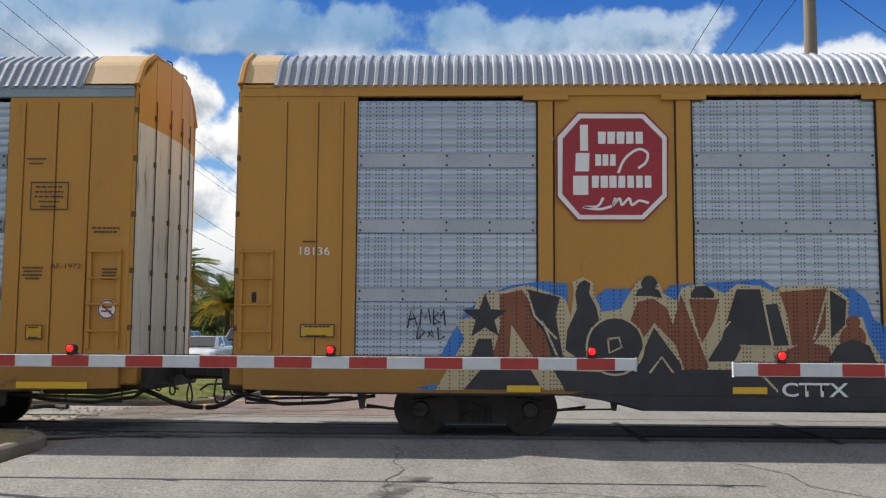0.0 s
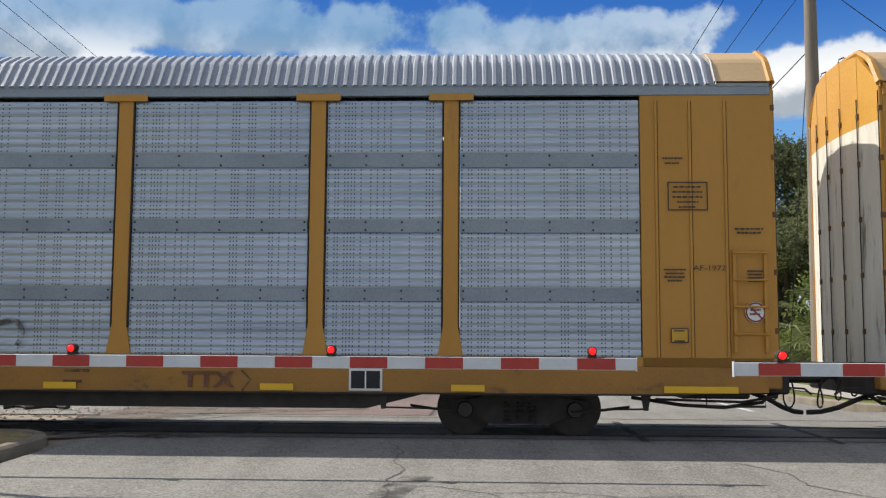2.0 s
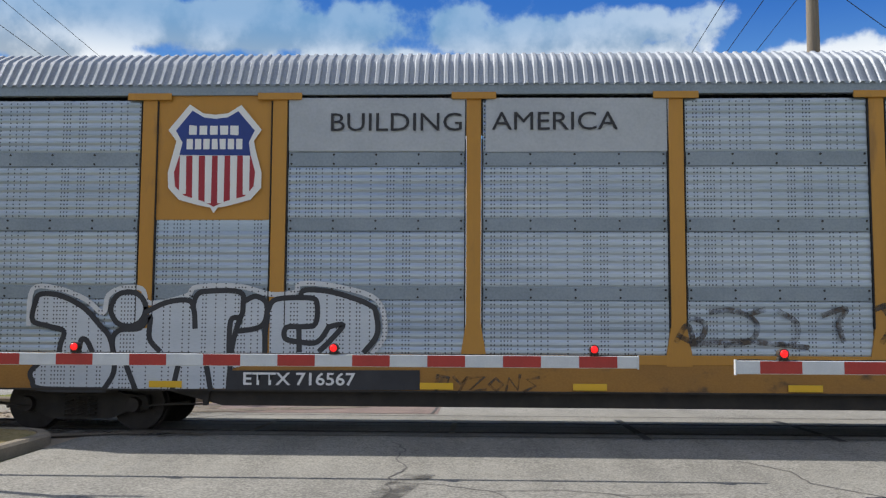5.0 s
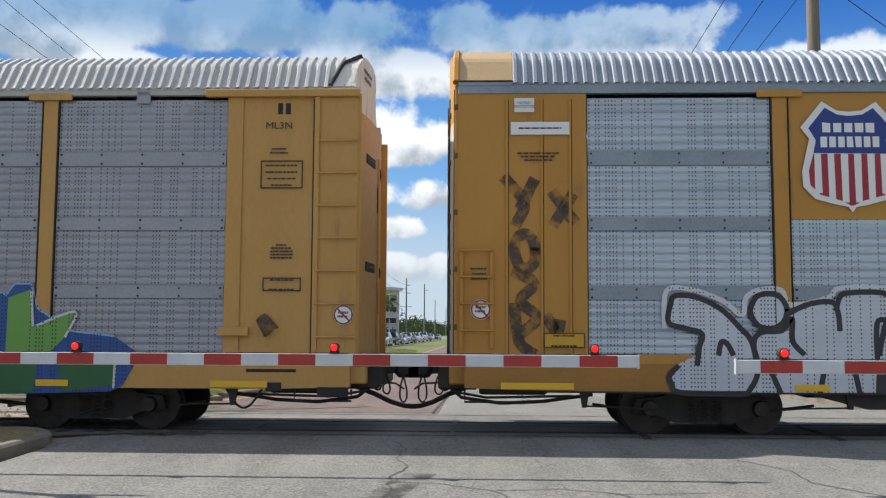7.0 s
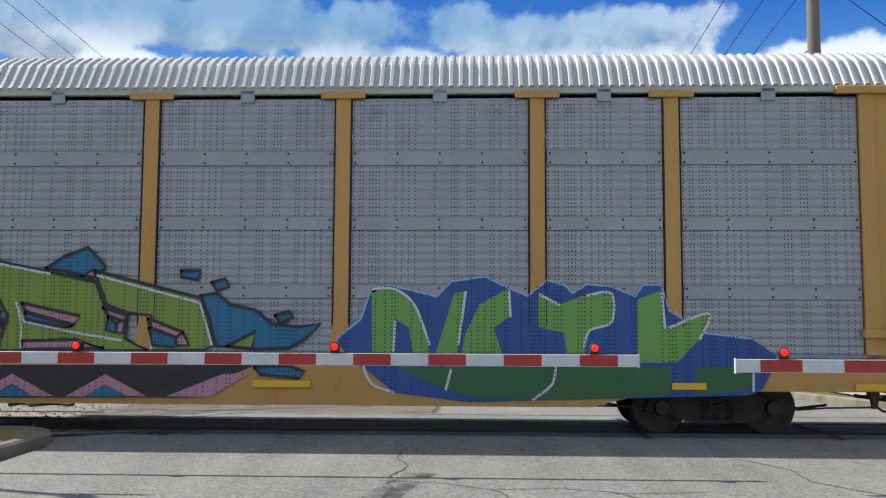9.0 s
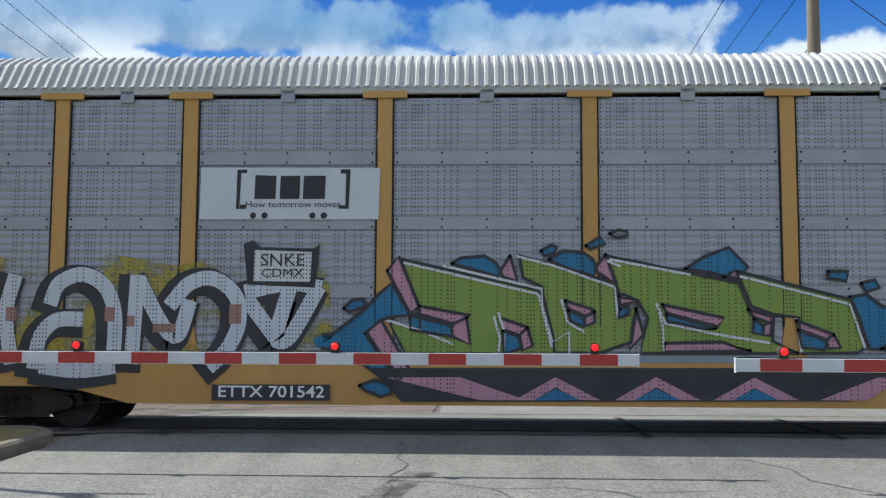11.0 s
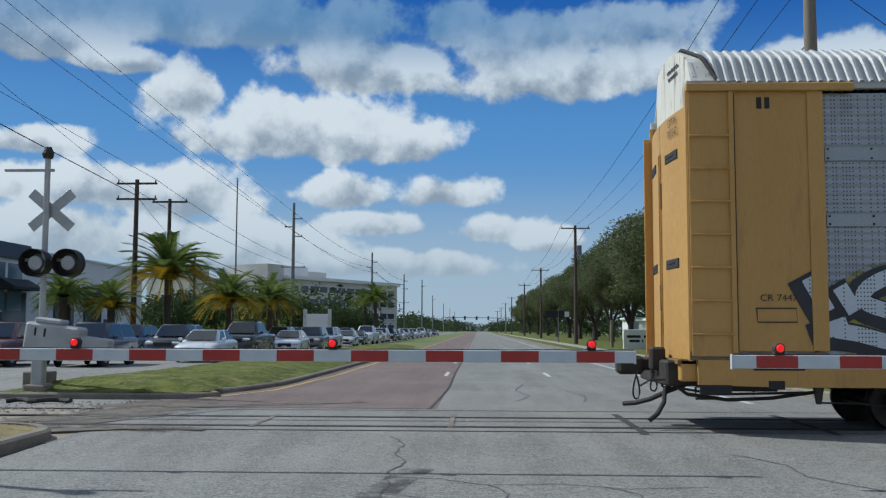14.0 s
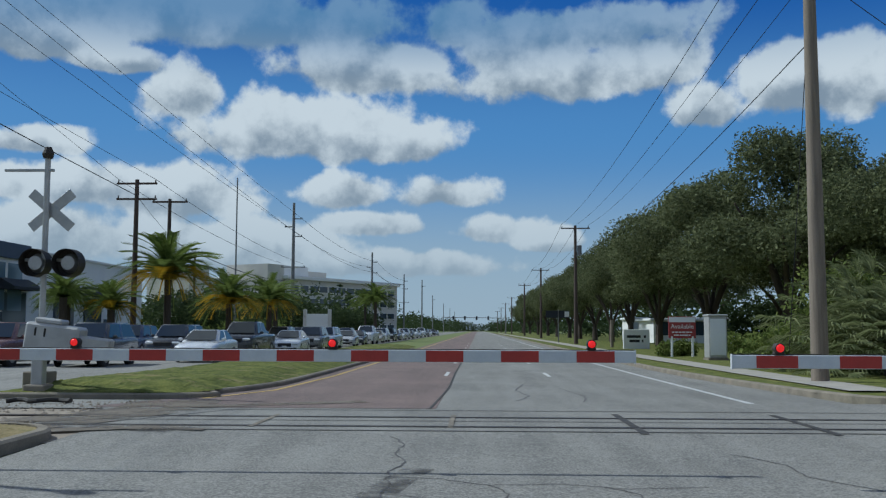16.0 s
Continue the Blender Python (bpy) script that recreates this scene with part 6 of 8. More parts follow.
EMBLEM_RED = paint("emblem_red", (.38, .016, .03), (.31, .014, .025), .4, 0, 2, 40, .03)
LETTER_W2 = paint("emblem_white", (.60, .63, .66), (.52, .55, .58), .5, 0, 2, 40, .03)
G_HAZE = screen("spray_yellow_haze", (.40, .33, .04), (.36, .30, .06), (.05, .05, .02), 0, .6, None)
hz = Net(G_HAZE.node_tree)
hz.plug(hz.ramp(hz.noise(hz.put("ShaderNodeTexCoord").outputs["Object"], 1.6, 5, .7), .44, .62, 0.0, .85), G_HAZE.node_tree.nodes["Principled BSDF"].inputs["Alpha"])
sm = Net(G_SMOKE.node_tree)
sm.plug(sm.ramp(sm.noise(sm.put("ShaderNodeTexCoord").outputs["Object"], 5.5, 5, .65), .34, .62, .12, .85), G_SMOKE.node_tree.nodes["Principled BSDF"].inputs["Alpha"])
SKIN_Y = -HALF - .018
PENDING = []


def fill(pts):
    """One closed shape of paint."""
    PENDING.append(("fill", pts, 0))


def line(pts, width, curve=True):
    """One sprayed line."""
    PENDING.append(("line", smooth_line(pts, 5) if curve and len(pts) > 2 else pts, width))


def ribbon(bm, pts, width, y):
    """A joined strip of even width."""
    pts = [Vector(p) for p in pts]
    left, right = [], []
    for i, p in enumerate(pts):
        a, b = pts[max(i - 1, 0)], pts[min(i + 1, len(pts) - 1)]
        d = (b - a)
        d = d.normalized() if d.length > 1e-6 else Vector((1, 0))
        end = (-.35 if i == 0 else .35 if i == len(pts) - 1 else 0) * width
        c = p + d * end
        n2 = Vector((-d.y, d.x)) * width / 2
        left.append(bm.verts.new((c.x + n2.x, y, c.y + n2.y)))
        right.append(bm.verts.new((c.x - n2.x, y, c.y - n2.y)))
    for i in range(len(pts) - 1):
        bm.faces.new((left[i], left[i + 1], right[i + 1], right[i]))


def done(name, car, material, layer, label):
    """Lays the waiting shapes on a car's flank, each a hair above the last."""
    for k, (kind, pts, width) in enumerate(PENDING):
        bm = bmesh.new()
        y = SKIN_Y - .0030 * layer - .00015 * k
        patch(bm, pts, y) if kind == "fill" else ribbon(bm, pts, width, y)
        part(name, bm, material, car, label)
    PENDING.clear()


# silver bubble letters with a black outline
line([(-10.405, 1.52), (-10.365, 2.01), (-10.005, 2.02), (-9.605, 1.87), (-9.345, 1.68), (-9.285, 1.92), (-9.085, 2.03), (-8.805, 2.02), (-8.685, 1.82), (-8.175, 1.92), (-8.025, 2.05), (-7.425, 2.06), (-6.985, 1.95), (-6.635, 1.98), (-6.555, 2.1), (-6.045, 2.06), (-5.485, 1.87), (-5.375, 1.42), (-5.535, 1.15)], 0.07)
done("graffiti_halo", CAR_A, G_WHITE, 0, "soft white spray edge")
fill([(-10.345, 1.57), (-10.305, 1.94), (-10.005, 1.95), (-9.595, 1.76), (-9.335, 1.52), (-9.205, 1.33), (-9.145, 1.01), (-9.175, 0.62), (-10.245, 0.62), (-10.365, 0.81), (-10.215, 1.01), (-9.945, 1.15), (-9.895, 1.44)])
fill([(-8.715, 1.74), (-8.735, 1.62), (-8.815, 1.53), (-8.915, 1.47), (-9.035, 1.47), (-9.145, 1.53), (-9.225, 1.62), (-9.255, 1.73), (-9.235, 1.85), (-9.155, 1.94), (-9.045, 2), (-8.925, 2), (-8.815, 1.95), (-8.745, 1.85)])
fill([(-9.175, 0.62), (-9.155, 1.33), (-9.075, 1.44), (-8.715, 1.47), (-8.685, 1.76), (-8.445, 1.86), (-8.095, 1.88), (-7.995, 1.98), (-7.395, 2), (-7.365, 1.65), (-7.455, 1.53), (-7.105, 1.49), (-7.045, 1.03), (-7.525, 0.91), (-7.565, 0.64)])
fill([(-7.365, 1.84), (-7.185, 1.92), (-7.025, 1.85), (-7.005, 1.57), (-7.105, 1.48), (-7.365, 1.49)])
fill([(-6.985, 1.77), (-6.895, 1.9), (-6.555, 1.92), (-6.495, 2.02), (-6.045, 1.97), (-5.535, 1.81), (-5.465, 1.42), (-5.645, 1.13), (-6.985, 1.12)])
done("graffiti_fill", CAR_A, G_SILVER, 1, "silver spray paint letters")
line([(-9.965, 1.01), (-9.935, 1.24), (-9.895, 1.42), (-10.105, 1.49), (-10.345, 1.57), (-10.315, 1.83), (-10.245, 1.94), (-9.965, 1.92), (-9.635, 1.76), (-9.395, 1.52), (-9.235, 1.33), (-9.165, 1.01), (-9.175, 0.82), (-9.295, 0.62)], 0.075)
line([(-9.675, 1.15), (-9.635, 1.31), (-9.555, 1.28), (-9.485, 1.15)], 0.075)
line([(-10.235, 0.97), (-10.345, 0.85), (-10.315, 0.73), (-10.185, 0.62), (-9.295, 0.61)], 0.075)
line([(-8.735, 1.74), (-8.765, 1.63), (-8.825, 1.55), (-8.925, 1.5), (-9.035, 1.5), (-9.135, 1.54), (-9.205, 1.63), (-9.235, 1.73), (-9.205, 1.84), (-9.145, 1.93), (-9.045, 1.97), (-8.935, 1.97), (-8.835, 1.93), (-8.765, 1.84), (-8.735, 1.74)], 0.075)
line([(-9.135, 1.01), (-9.205, 1.29), (-9.095, 1.44), (-8.815, 1.47), (-8.675, 1.64), (-8.675, 1.33), (-8.535, 1.16)], 0.075)
line([(-8.725, 1.7), (-8.445, 1.83), (-8.135, 1.86), (-8.055, 1.72), (-8.035, 1.49)], 0.075)
line([(-8.075, 1.76), (-8.015, 1.94), (-7.855, 1.99), (-7.415, 1.98), (-7.365, 1.8), (-7.395, 1.63), (-7.535, 1.57), (-7.545, 1.02)], 0.075)
line([(-7.405, 1.61), (-7.465, 1.41), (-7.515, 1.16)], 0.075)
line([(-7.345, 1.85), (-7.185, 1.92), (-7.035, 1.82), (-7.045, 1.59), (-7.155, 1.48), (-7.455, 1.43)], 0.075)
line([(-7.015, 1.65), (-7.045, 1.41), (-7.045, 1.15)], 0.075)
line([(-7.005, 1.74), (-6.895, 1.88), (-6.425, 1.9), (-6.325, 1.81), (-6.345, 1.54), (-6.515, 1.5), (-6.745, 1.49), (-6.765, 1.34), (-6.575, 1.29), (-6.315, 1.29), (-6.155, 1.5)], 0.075)
line([(-6.155, 1.5), (-5.955, 1.53), (-6.105, 1.34), (-6.275, 1.17)], 0.075)
line([(-6.575, 1.5), (-6.565, 1.17)], 0.075)
line([(-6.555, 1.92), (-6.495, 2.01), (-6.105, 1.98), (-5.595, 1.81), (-5.495, 1.66), (-5.485, 1.39), (-5.655, 1.16)], 0.075)
line([(-8.255, 0.96), (-8.325, 0.63)], 0.075)
line([(-7.855, 0.94), (-7.795, 0.63)], 0.075)
line([(-7.525, 0.95), (-7.545, 0.64)], 0.075)
line([(-8.985, 0.94), (-8.855, 0.63)], 0.075)
done("graffiti_outline", CAR_A, G_BLACK, 2, "black spray outline")
fill([(-7.525, 0.89), (-4.885, 0.91), (-4.885, 0.64), (-7.525, 0.62)])
done("number_board", CAR_A, G_BLACK, 3, "black board on the sill")
fill([(-6.775, 4.74), (-4.255, 4.73), (-4.265, 3.97), (-6.765, 3.98)])
fill([(-3.975, 4.73), (-1.425, 4.72), (-1.445, 3.96), (-3.985, 3.96)])
done("smooth_plate", CAR_A, PLATE, 0, "smooth grey plate for the slogan")
line([(-12.575, 3.56), (-12.315, 3.23), (-12.425, 2.95)], 0.16)
line([(-12.195, 3.52), (-12.355, 3.19)], 0.16)
line([(-11.905, 3.35), (-11.645, 2.99)], 0.16)
line([(-11.665, 3.31), (-11.895, 2.95)], 0.16)
line([(-12.165, 2.55), (-12.185, 2.4), (-12.255, 2.32), (-12.345, 2.32), (-12.415, 2.4), (-12.455, 2.55), (-12.435, 2.69), (-12.365, 2.78), (-12.275, 2.78), (-12.195, 2.69), (-12.165, 2.55)], 0.16)
line([(-12.435, 2.26), (-12.185, 2.1), (-12.375, 1.86), (-12.145, 1.63), (-12.395, 1.39)], 0.16)
line([(-12.455, 1.78), (-12.395, 1.31), (-12.225, 1.15)], 0.16)
line([(-12.005, 1.63), (-11.875, 1.43), (-11.835, 1.55)], 0.16)
done("soot_scrawl", CAR_A, G_SMOKE, 3, "faint black spray scrawl")
line([(-1.18, 1.65), (-0.99, 1.57), (-1.01, 1.4), (-1.15, 1.32), (-1.33, 1.4)], .075)
line([(-0.9, 1.72), (-0.66, 1.75), (-0.42, 1.69), (-0.27, 1.54), (-0.37, 1.34), (-0.71, 1.27)], .075)
line([(-0.42, 1.69), (-0.18, 1.76)], .075)
line([(0.02, 1.74), (0.26, 1.58), (0.23, 1.34), (-0.01, 1.29)], .075)
line([(0.62, 1.69), (0.93, 1.78), (0.82, 1.58), (0.88, 1.35)], .075)
line([(1.33, 1.78), (1.53, 1.82), (1.65, 1.55), (1.76, 1.76), (2.04, 1.8), (2.25, 1.63), (2.12, 1.43), (1.81, 1.38)], .075)
line([(2.36, 1.51), (2.67, 1.59), (2.81, 1.44), (2.75, 1.26)], .075)
line([(-1.17, 1.29), (-0.41, 1.32), (0.39, 1.25)], .075)
line([(-1.37, 1.33), (-1.22, 1.55), (-1.13, 1.29)], .075)
line([(1.41, 1.82), (1.53, 1.58), (1.4, 1.33)], .075)
done("soot_scrawl", CAR_A, G_SMOKE, 3, "faint dark scrawl")
line([(-4.64, 0.84), (-4.66, 0.64)], .04, False)
line([(-4.64, 0.84), (-4.48, 0.81), (-4.51, 0.72), (-4.65, 0.72)], .04, False)
line([(-4.42, 0.82), (-4.33, 0.73), (-4.23, 0.83), (-4.35, 0.61)], .04, False)
line([(-4.2, 0.81), (-3.99, 0.83), (-4.2, 0.64), (-3.98, 0.65)], .04, False)
line([(-3.93, 0.72), (-3.84, 0.81), (-3.74, 0.72), (-3.83, 0.63), (-3.93, 0.72)], .04, False)
line([(-3.7, 0.63), (-3.66, 0.81), (-3.54, 0.65), (-3.51, 0.85)], .04, False)
line([(-3.25, 0.82), (-3.42, 0.79), (-3.29, 0.71), (-3.45, 0.63)], .04, False)
done("sill_scrawl", CAR_A, G_SMOKE, 4, "dark spray scrawl on the sill")
line([(5.93, 0.91), (6.05, 0.79), (5.94, 0.65)], .03, False)
fill([(3.42, 0.92), (3.79, 0.92), (3.79, 0.88), (3.42, 0.88)])
fill([(3.42, 0.77), (3.69, 0.77), (3.69, 0.73), (3.42, 0.73)])
done("sill_stencil", CAR_A, G_SMOKE, 4, "worn dark stencil on the sill")
fill([(-8.195, 4.65), (-7.995, 4.52), (-7.825, 4.5), (-7.645, 4.52), (-7.455, 4.64), (-7.155, 4.28), (-7.265, 4.12), (-7.215, 3.91), (-7.145, 3.67), (-7.145, 3.45), (-7.295, 3.28), (-7.625, 3.19), (-7.755, 3.17), (-7.815, 3.09), (-7.865, 3.17), (-8.025, 3.2), (-8.315, 3.28), (-8.475, 3.45), (-8.485, 3.67), (-8.425, 3.92), (-8.375, 4.12), (-8.495, 4.28)])
done("shield_border", CAR_A, LETTER_W, 4, "white shield border")
fill([(-8.155, 4.56), (-7.985, 4.46), (-7.825, 4.44), (-7.645, 4.46), (-7.495, 4.55), (-7.255, 4.27), (-7.335, 4.1), (-7.305, 3.91), (-8.325, 3.92), (-8.285, 4.1), (-8.385, 4.27)])
done("shield_blue", CAR_A, EMBLEM_BLUE, 5, "deep blue shield head")
fill([(-8.325, 3.91), (-7.305, 3.91), (-7.235, 3.67), (-7.255, 3.47), (-7.375, 3.33), (-7.645, 3.26), (-7.815, 3.18), (-7.975, 3.26), (-8.245, 3.34), (-8.375, 3.47), (-8.395, 3.67)])
done("shield_red", CAR_A, EMBLEM_RED, 5, "red shield foot")
fill([(-8.315, 3.91), (-8.225, 3.91), (-8.215, 3.36), (-8.315, 3.36)])
fill([(-8.135, 3.91), (-8.045, 3.91), (-8.035, 3.27), (-8.125, 3.27)])
fill([(-7.955, 3.91), (-7.855, 3.91), (-7.855, 3.23), (-7.945, 3.23)])
fill([(-7.775, 3.91), (-7.675, 3.91), (-7.675, 3.23), (-7.765, 3.23)])
fill([(-7.595, 3.91), (-7.495, 3.91), (-7.495, 3.27), (-7.585, 3.27)])
fill([(-7.415, 3.91), (-7.315, 3.91), (-7.315, 3.35), (-7.405, 3.35)])
done("shield_stripe", CAR_A, LETTER_W, 6, "white stripes")
fill([(-8.195, 4.35), (-8.085, 4.34), (-8.085, 4.21), (-8.195, 4.21)])
fill([(-8.045, 4.34), (-7.935, 4.34), (-7.935, 4.21), (-8.045, 4.21)])
fill([(-7.895, 4.34), (-7.785, 4.34), (-7.785, 4.21), (-7.895, 4.21)])
fill([(-7.755, 4.34), (-7.635, 4.34), (-7.635, 4.21), (-7.745, 4.21)])
fill([(-7.605, 4.34), (-7.485, 4.34), (-7.485, 4.2), (-7.605, 4.21)])
fill([(-8.225, 4.15), (-8.135, 4.15), (-8.135, 4), (-8.225, 4)])
fill([(-8.105, 4.15), (-8.015, 4.15), (-8.015, 4), (-8.105, 4)])
fill([(-7.985, 4.15), (-7.895, 4.15), (-7.895, 4), (-7.985, 4)])
fill([(-7.865, 4.15), (-7.785, 4.15), (-7.775, 4), (-7.865, 4)])
fill([(-7.755, 4.15), (-7.665, 4.15), (-7.665, 4), (-7.745, 4)])
fill([(-7.635, 4.15), (-7.545, 4.15), (-7.545, 4), (-7.635, 4)])
fill([(-7.515, 4.15), (-7.425, 4.15), (-7.425, 4), (-7.515, 4)])
done("shield_bar", CAR_A, LETTER_W, 6, "white bars in two rows")
# dark and rust-brown block letters on a blue cloud
fill([(-10.63, 1.06), (-10.43, 1.45), (-10.2, 1.78), (-9.9, 2), (-9.62, 2.11), (-9.23, 2.17), (-8.84, 2.14), (-8.84, 1.69), (-10.04, 1.06)])
fill([(-8.57, 1.85), (-8.32, 2.07), (-7.98, 2.07), (-8.03, 1.66), (-8.49, 1.65)])
fill([(-7.6, 1.93), (-7.44, 2.12), (-6.94, 2.16), (-6.56, 2.17), (-6.21, 2.21), (-6.02, 2.09), (-6.1, 1.86), (-7.49, 1.77)])
fill([(-5.18, 2.06), (-4.95, 2.08), (-4.79, 1.94), (-4.7, 1.67), (-4.29, 1.41), (-4.31, 1.06), (-4.76, 1.1)])
fill([(-10.94, 0.67), (-10.7, 0.75), (-10.43, 0.67)])
done("graffiti_cloud", CAR_C, G_BLUE, 0, "bright blue spray cloud")
fill([(-10.66, 0.67), (-10.43, 1.06), (-10.26, 1.37), (-10.39, 1.6), (-10.16, 1.68), (-10.06, 1.98), (-9.77, 2.03), (-9.4, 2.12), (-8.88, 1.94), (-8.8, 1.69), (-8.76, 2.04), (-8.78, 2.16), (-8.64, 2.23), (-8.49, 2.16), (-8.47, 1.96), (-8.37, 1.75), (-8.12, 1.79), (-8.02, 1.97), (-7.88, 2.18), (-7.73, 2.23), (-7.59, 2.16), (-7.54, 2.01), (-7.36, 1.91), (-7.28, 2.09), (-7.02, 2.15), (-6.82, 2.07), (-6.7, 2.01), (-6.53, 2.14), (-6.21, 2.12), (-6.01, 2.03), (-5.94, 2.11), (-5.26, 2.14), (-5.02, 1.94), (-5.04, 1.69), (-4.85, 1.7), (-4.78, 1.44), (-4.59, 1.1), (-4.6, 0.95), (-8.88, 0.69), (-9.19, 0.68)])
done("graffiti_edge", CAR_C, G_CREAM, 1, "cream outline paint")
fill([(-9.78, 1.98), (-9.47, 2.05), (-9.19, 1.61), (-8.97, 1.07), (-9.28, 1.07), (-9.62, 1.57), (-9.65, 1.07), (-9.9, 1.06), (-9.77, 1.53)])
fill([(-8.01, 1.58), (-7.89, 1.89), (-7.68, 1.94), (-7.49, 1.81), (-7.41, 1.58), (-7.29, 2.02), (-7.14, 1.62), (-6.92, 1.01), (-7.23, 0.85), (-7.38, 1.31), (-7.66, 1.6), (-7.88, 1.31)])
fill([(-7.19, 1.93), (-6.78, 1.93), (-6.86, 1.62), (-7.03, 1.31)])
fill([(-5.96, 2.03), (-5.32, 2.09), (-5.35, 1.55), (-5.51, 1.34), (-5.81, 1.31), (-5.86, 1.71)])
fill([(-6.04, 1.17), (-5.62, 1.36), (-5.32, 1.29), (-5.23, 1.02), (-6.03, 1.01)])
fill([(-4.81, 1.4), (-4.83, 1.32), (-4.88, 1.26), (-4.96, 1.22), (-5.04, 1.22), (-5.11, 1.26), (-5.16, 1.32), (-5.17, 1.4), (-5.15, 1.48), (-5.1, 1.55), (-5.02, 1.58), (-4.94, 1.58), (-4.87, 1.55), (-4.82, 1.48)])
fill([(-4.88, 1.62), (-4.9, 1.57), (-4.92, 1.54), (-4.96, 1.52), (-5.01, 1.52), (-5.05, 1.54), (-5.07, 1.57), (-5.08, 1.62), (-5.07, 1.66), (-5.04, 1.7), (-5, 1.71), (-4.96, 1.72), (-4.92, 1.7), (-4.89, 1.66)])
done("graffiti_brown", CAR_C, G_BROWN, 2, "rust-brown letter paint")
fill([(-9.98, 2), (-9.9, 1.78), (-9.67, 1.77), (-9.85, 1.63), (-9.79, 1.41), (-9.98, 1.53), (-10.17, 1.4), (-10.11, 1.63), (-10.29, 1.77), (-10.06, 1.78)])
fill([(-9.42, 2.06), (-8.95, 1.95), (-9.01, 1.69), (-8.9, 1.07), (-9.04, 1.07), (-9.17, 1.46), (-9.34, 1.69)])
fill([(-8.69, 2.14), (-8.61, 2.19), (-8.53, 2.14), (-8.55, 2), (-8.45, 1.81), (-8.38, 1.46), (-8.65, 1.07), (-8.88, 1.23), (-8.85, 1.5), (-8.71, 1.81), (-8.74, 1.99)])
fill([(-7.62, 2.15), (-7.63, 2.1), (-7.66, 2.06), (-7.71, 2.04), (-7.75, 2.04), (-7.8, 2.06), (-7.83, 2.1), (-7.84, 2.15), (-7.82, 2.19), (-7.79, 2.23), (-7.75, 2.25), (-7.7, 2.25), (-7.66, 2.23), (-7.63, 2.19)])
fill([(-7.92, 1.97), (-7.87, 2.07), (-7.71, 2.1), (-7.59, 2.05), (-7.55, 1.94), (-7.71, 1.97)])
fill([(-7.82, 1.29), (-7.84, 1.17), (-7.89, 1.06), (-7.98, 0.97), (-8.09, 0.92), (-8.2, 0.9), (-8.32, 0.92), (-8.43, 0.97), (-8.51, 1.06), (-8.57, 1.16), (-8.59, 1.28), (-8.57, 1.4), (-8.51, 1.51), (-8.42, 1.59), (-8.32, 1.65), (-8.2, 1.67), (-8.08, 1.65), (-7.97, 1.6), (-7.89, 1.51), (-7.83, 1.4)])
fill([(-7.9, 1.08), (-7.67, 1.54), (-7.31, 1.04), (-7.26, 0.68), (-8.88, 0.67), (-9.04, 0.95), (-8.11, 0.92)])
fill([(-6.76, 1.38), (-6.54, 2.07), (-6.22, 2.07), (-6.07, 1.3), (-6.48, 1.3), (-6.59, 1.09), (-6.96, 1.08)])
fill([(-6.18, 1.86), (-5.99, 1.87), (-5.85, 1.31), (-6.04, 1.3)])
fill([(-5.28, 2.06), (-5.06, 1.92), (-5.09, 1.59), (-5.28, 1.4)])
fill([(-5.33, 1.1), (-5.21, 1.31), (-4.99, 1.4), (-4.77, 1.31), (-4.67, 1.06)])
fill([(-10.2, 1.06), (-10.08, 1.37), (-9.89, 1.37), (-9.85, 1.06)])
fill([(-7.16, 2.01), (-7.1, 2.1), (-6.94, 2.12), (-6.84, 2.01), (-6.85, 1.95), (-7.16, 1.95)])
fill([(-10.27, 0.68), (-10.04, 0.95), (-9.35, 0.95), (-9.19, 0.68)])
fill([(-8.88, 0.61), (-7.27, 0.97), (-3.56, 0.99), (-3.58, 0.45), (-7.74, 0.41), (-8.19, 0.52)])
done("graffiti_black", CAR_C, G_BLACK, 3, "black letter paint")
line([(-7.81, 1.29), (-7.83, 1.16), (-7.89, 1.05), (-7.97, 0.97), (-8.08, 0.91), (-8.21, 0.89), (-8.33, 0.91), (-8.43, 0.96), (-8.52, 1.05), (-8.58, 1.16), (-8.59, 1.28), (-8.57, 1.4), (-8.52, 1.51), (-8.43, 1.6), (-8.32, 1.66), (-8.2, 1.68), (-8.08, 1.66), (-7.97, 1.6), (-7.88, 1.52), (-7.83, 1.41), (-7.81, 1.29)], 0.03, False)
line([(-7.9, 1.08), (-7.67, 1.56), (-7.31, 1.08)], 0.03, False)
line([(-7.73, 0.93), (-7.57, 1.14), (-7.42, 0.93)], 0.03, False)
line([(-6.21, 2.09), (-6.07, 1.3), (-6.5, 1.3)], 0.03, False)
line([(-6.88, 1.35), (-6.64, 1.62)], 0.03, False)
line([(-9.19, 1.61), (-8.96, 1.07)], 0.03, False)
line([(-9.42, 2.08), (-9.3, 1.69), (-9, 1.38)], 0.03, False)
line([(-8.3, 1.38), (-8.15, 1.4), (-8.11, 1.27), (-8.28, 1.19), (-8.3, 1.38)], 0.03, False)
line([(-7.29, 2.02), (-6.92, 1.01)], 0.03, False)
line([(-6.28, 0.97), (-6.02, 0.69)], 0.03, False)
line([(-5.3, 2.08), (-5.51, 1.4)], 0.03, False)
done("graffiti_line", CAR_C, G_CREAM, 4, "cream inner lines")
line([(-11.05, 1.52), (-11, 1.77), (-10.92, 1.56)], 0.022, False)
line([(-11.04, 1.63), (-10.94, 1.65)], 0.022, False)
line([(-10.88, 1.56), (-10.86, 1.77), (-10.81, 1.64), (-10.76, 1.79), (-10.73, 1.59)], 0.022, False)
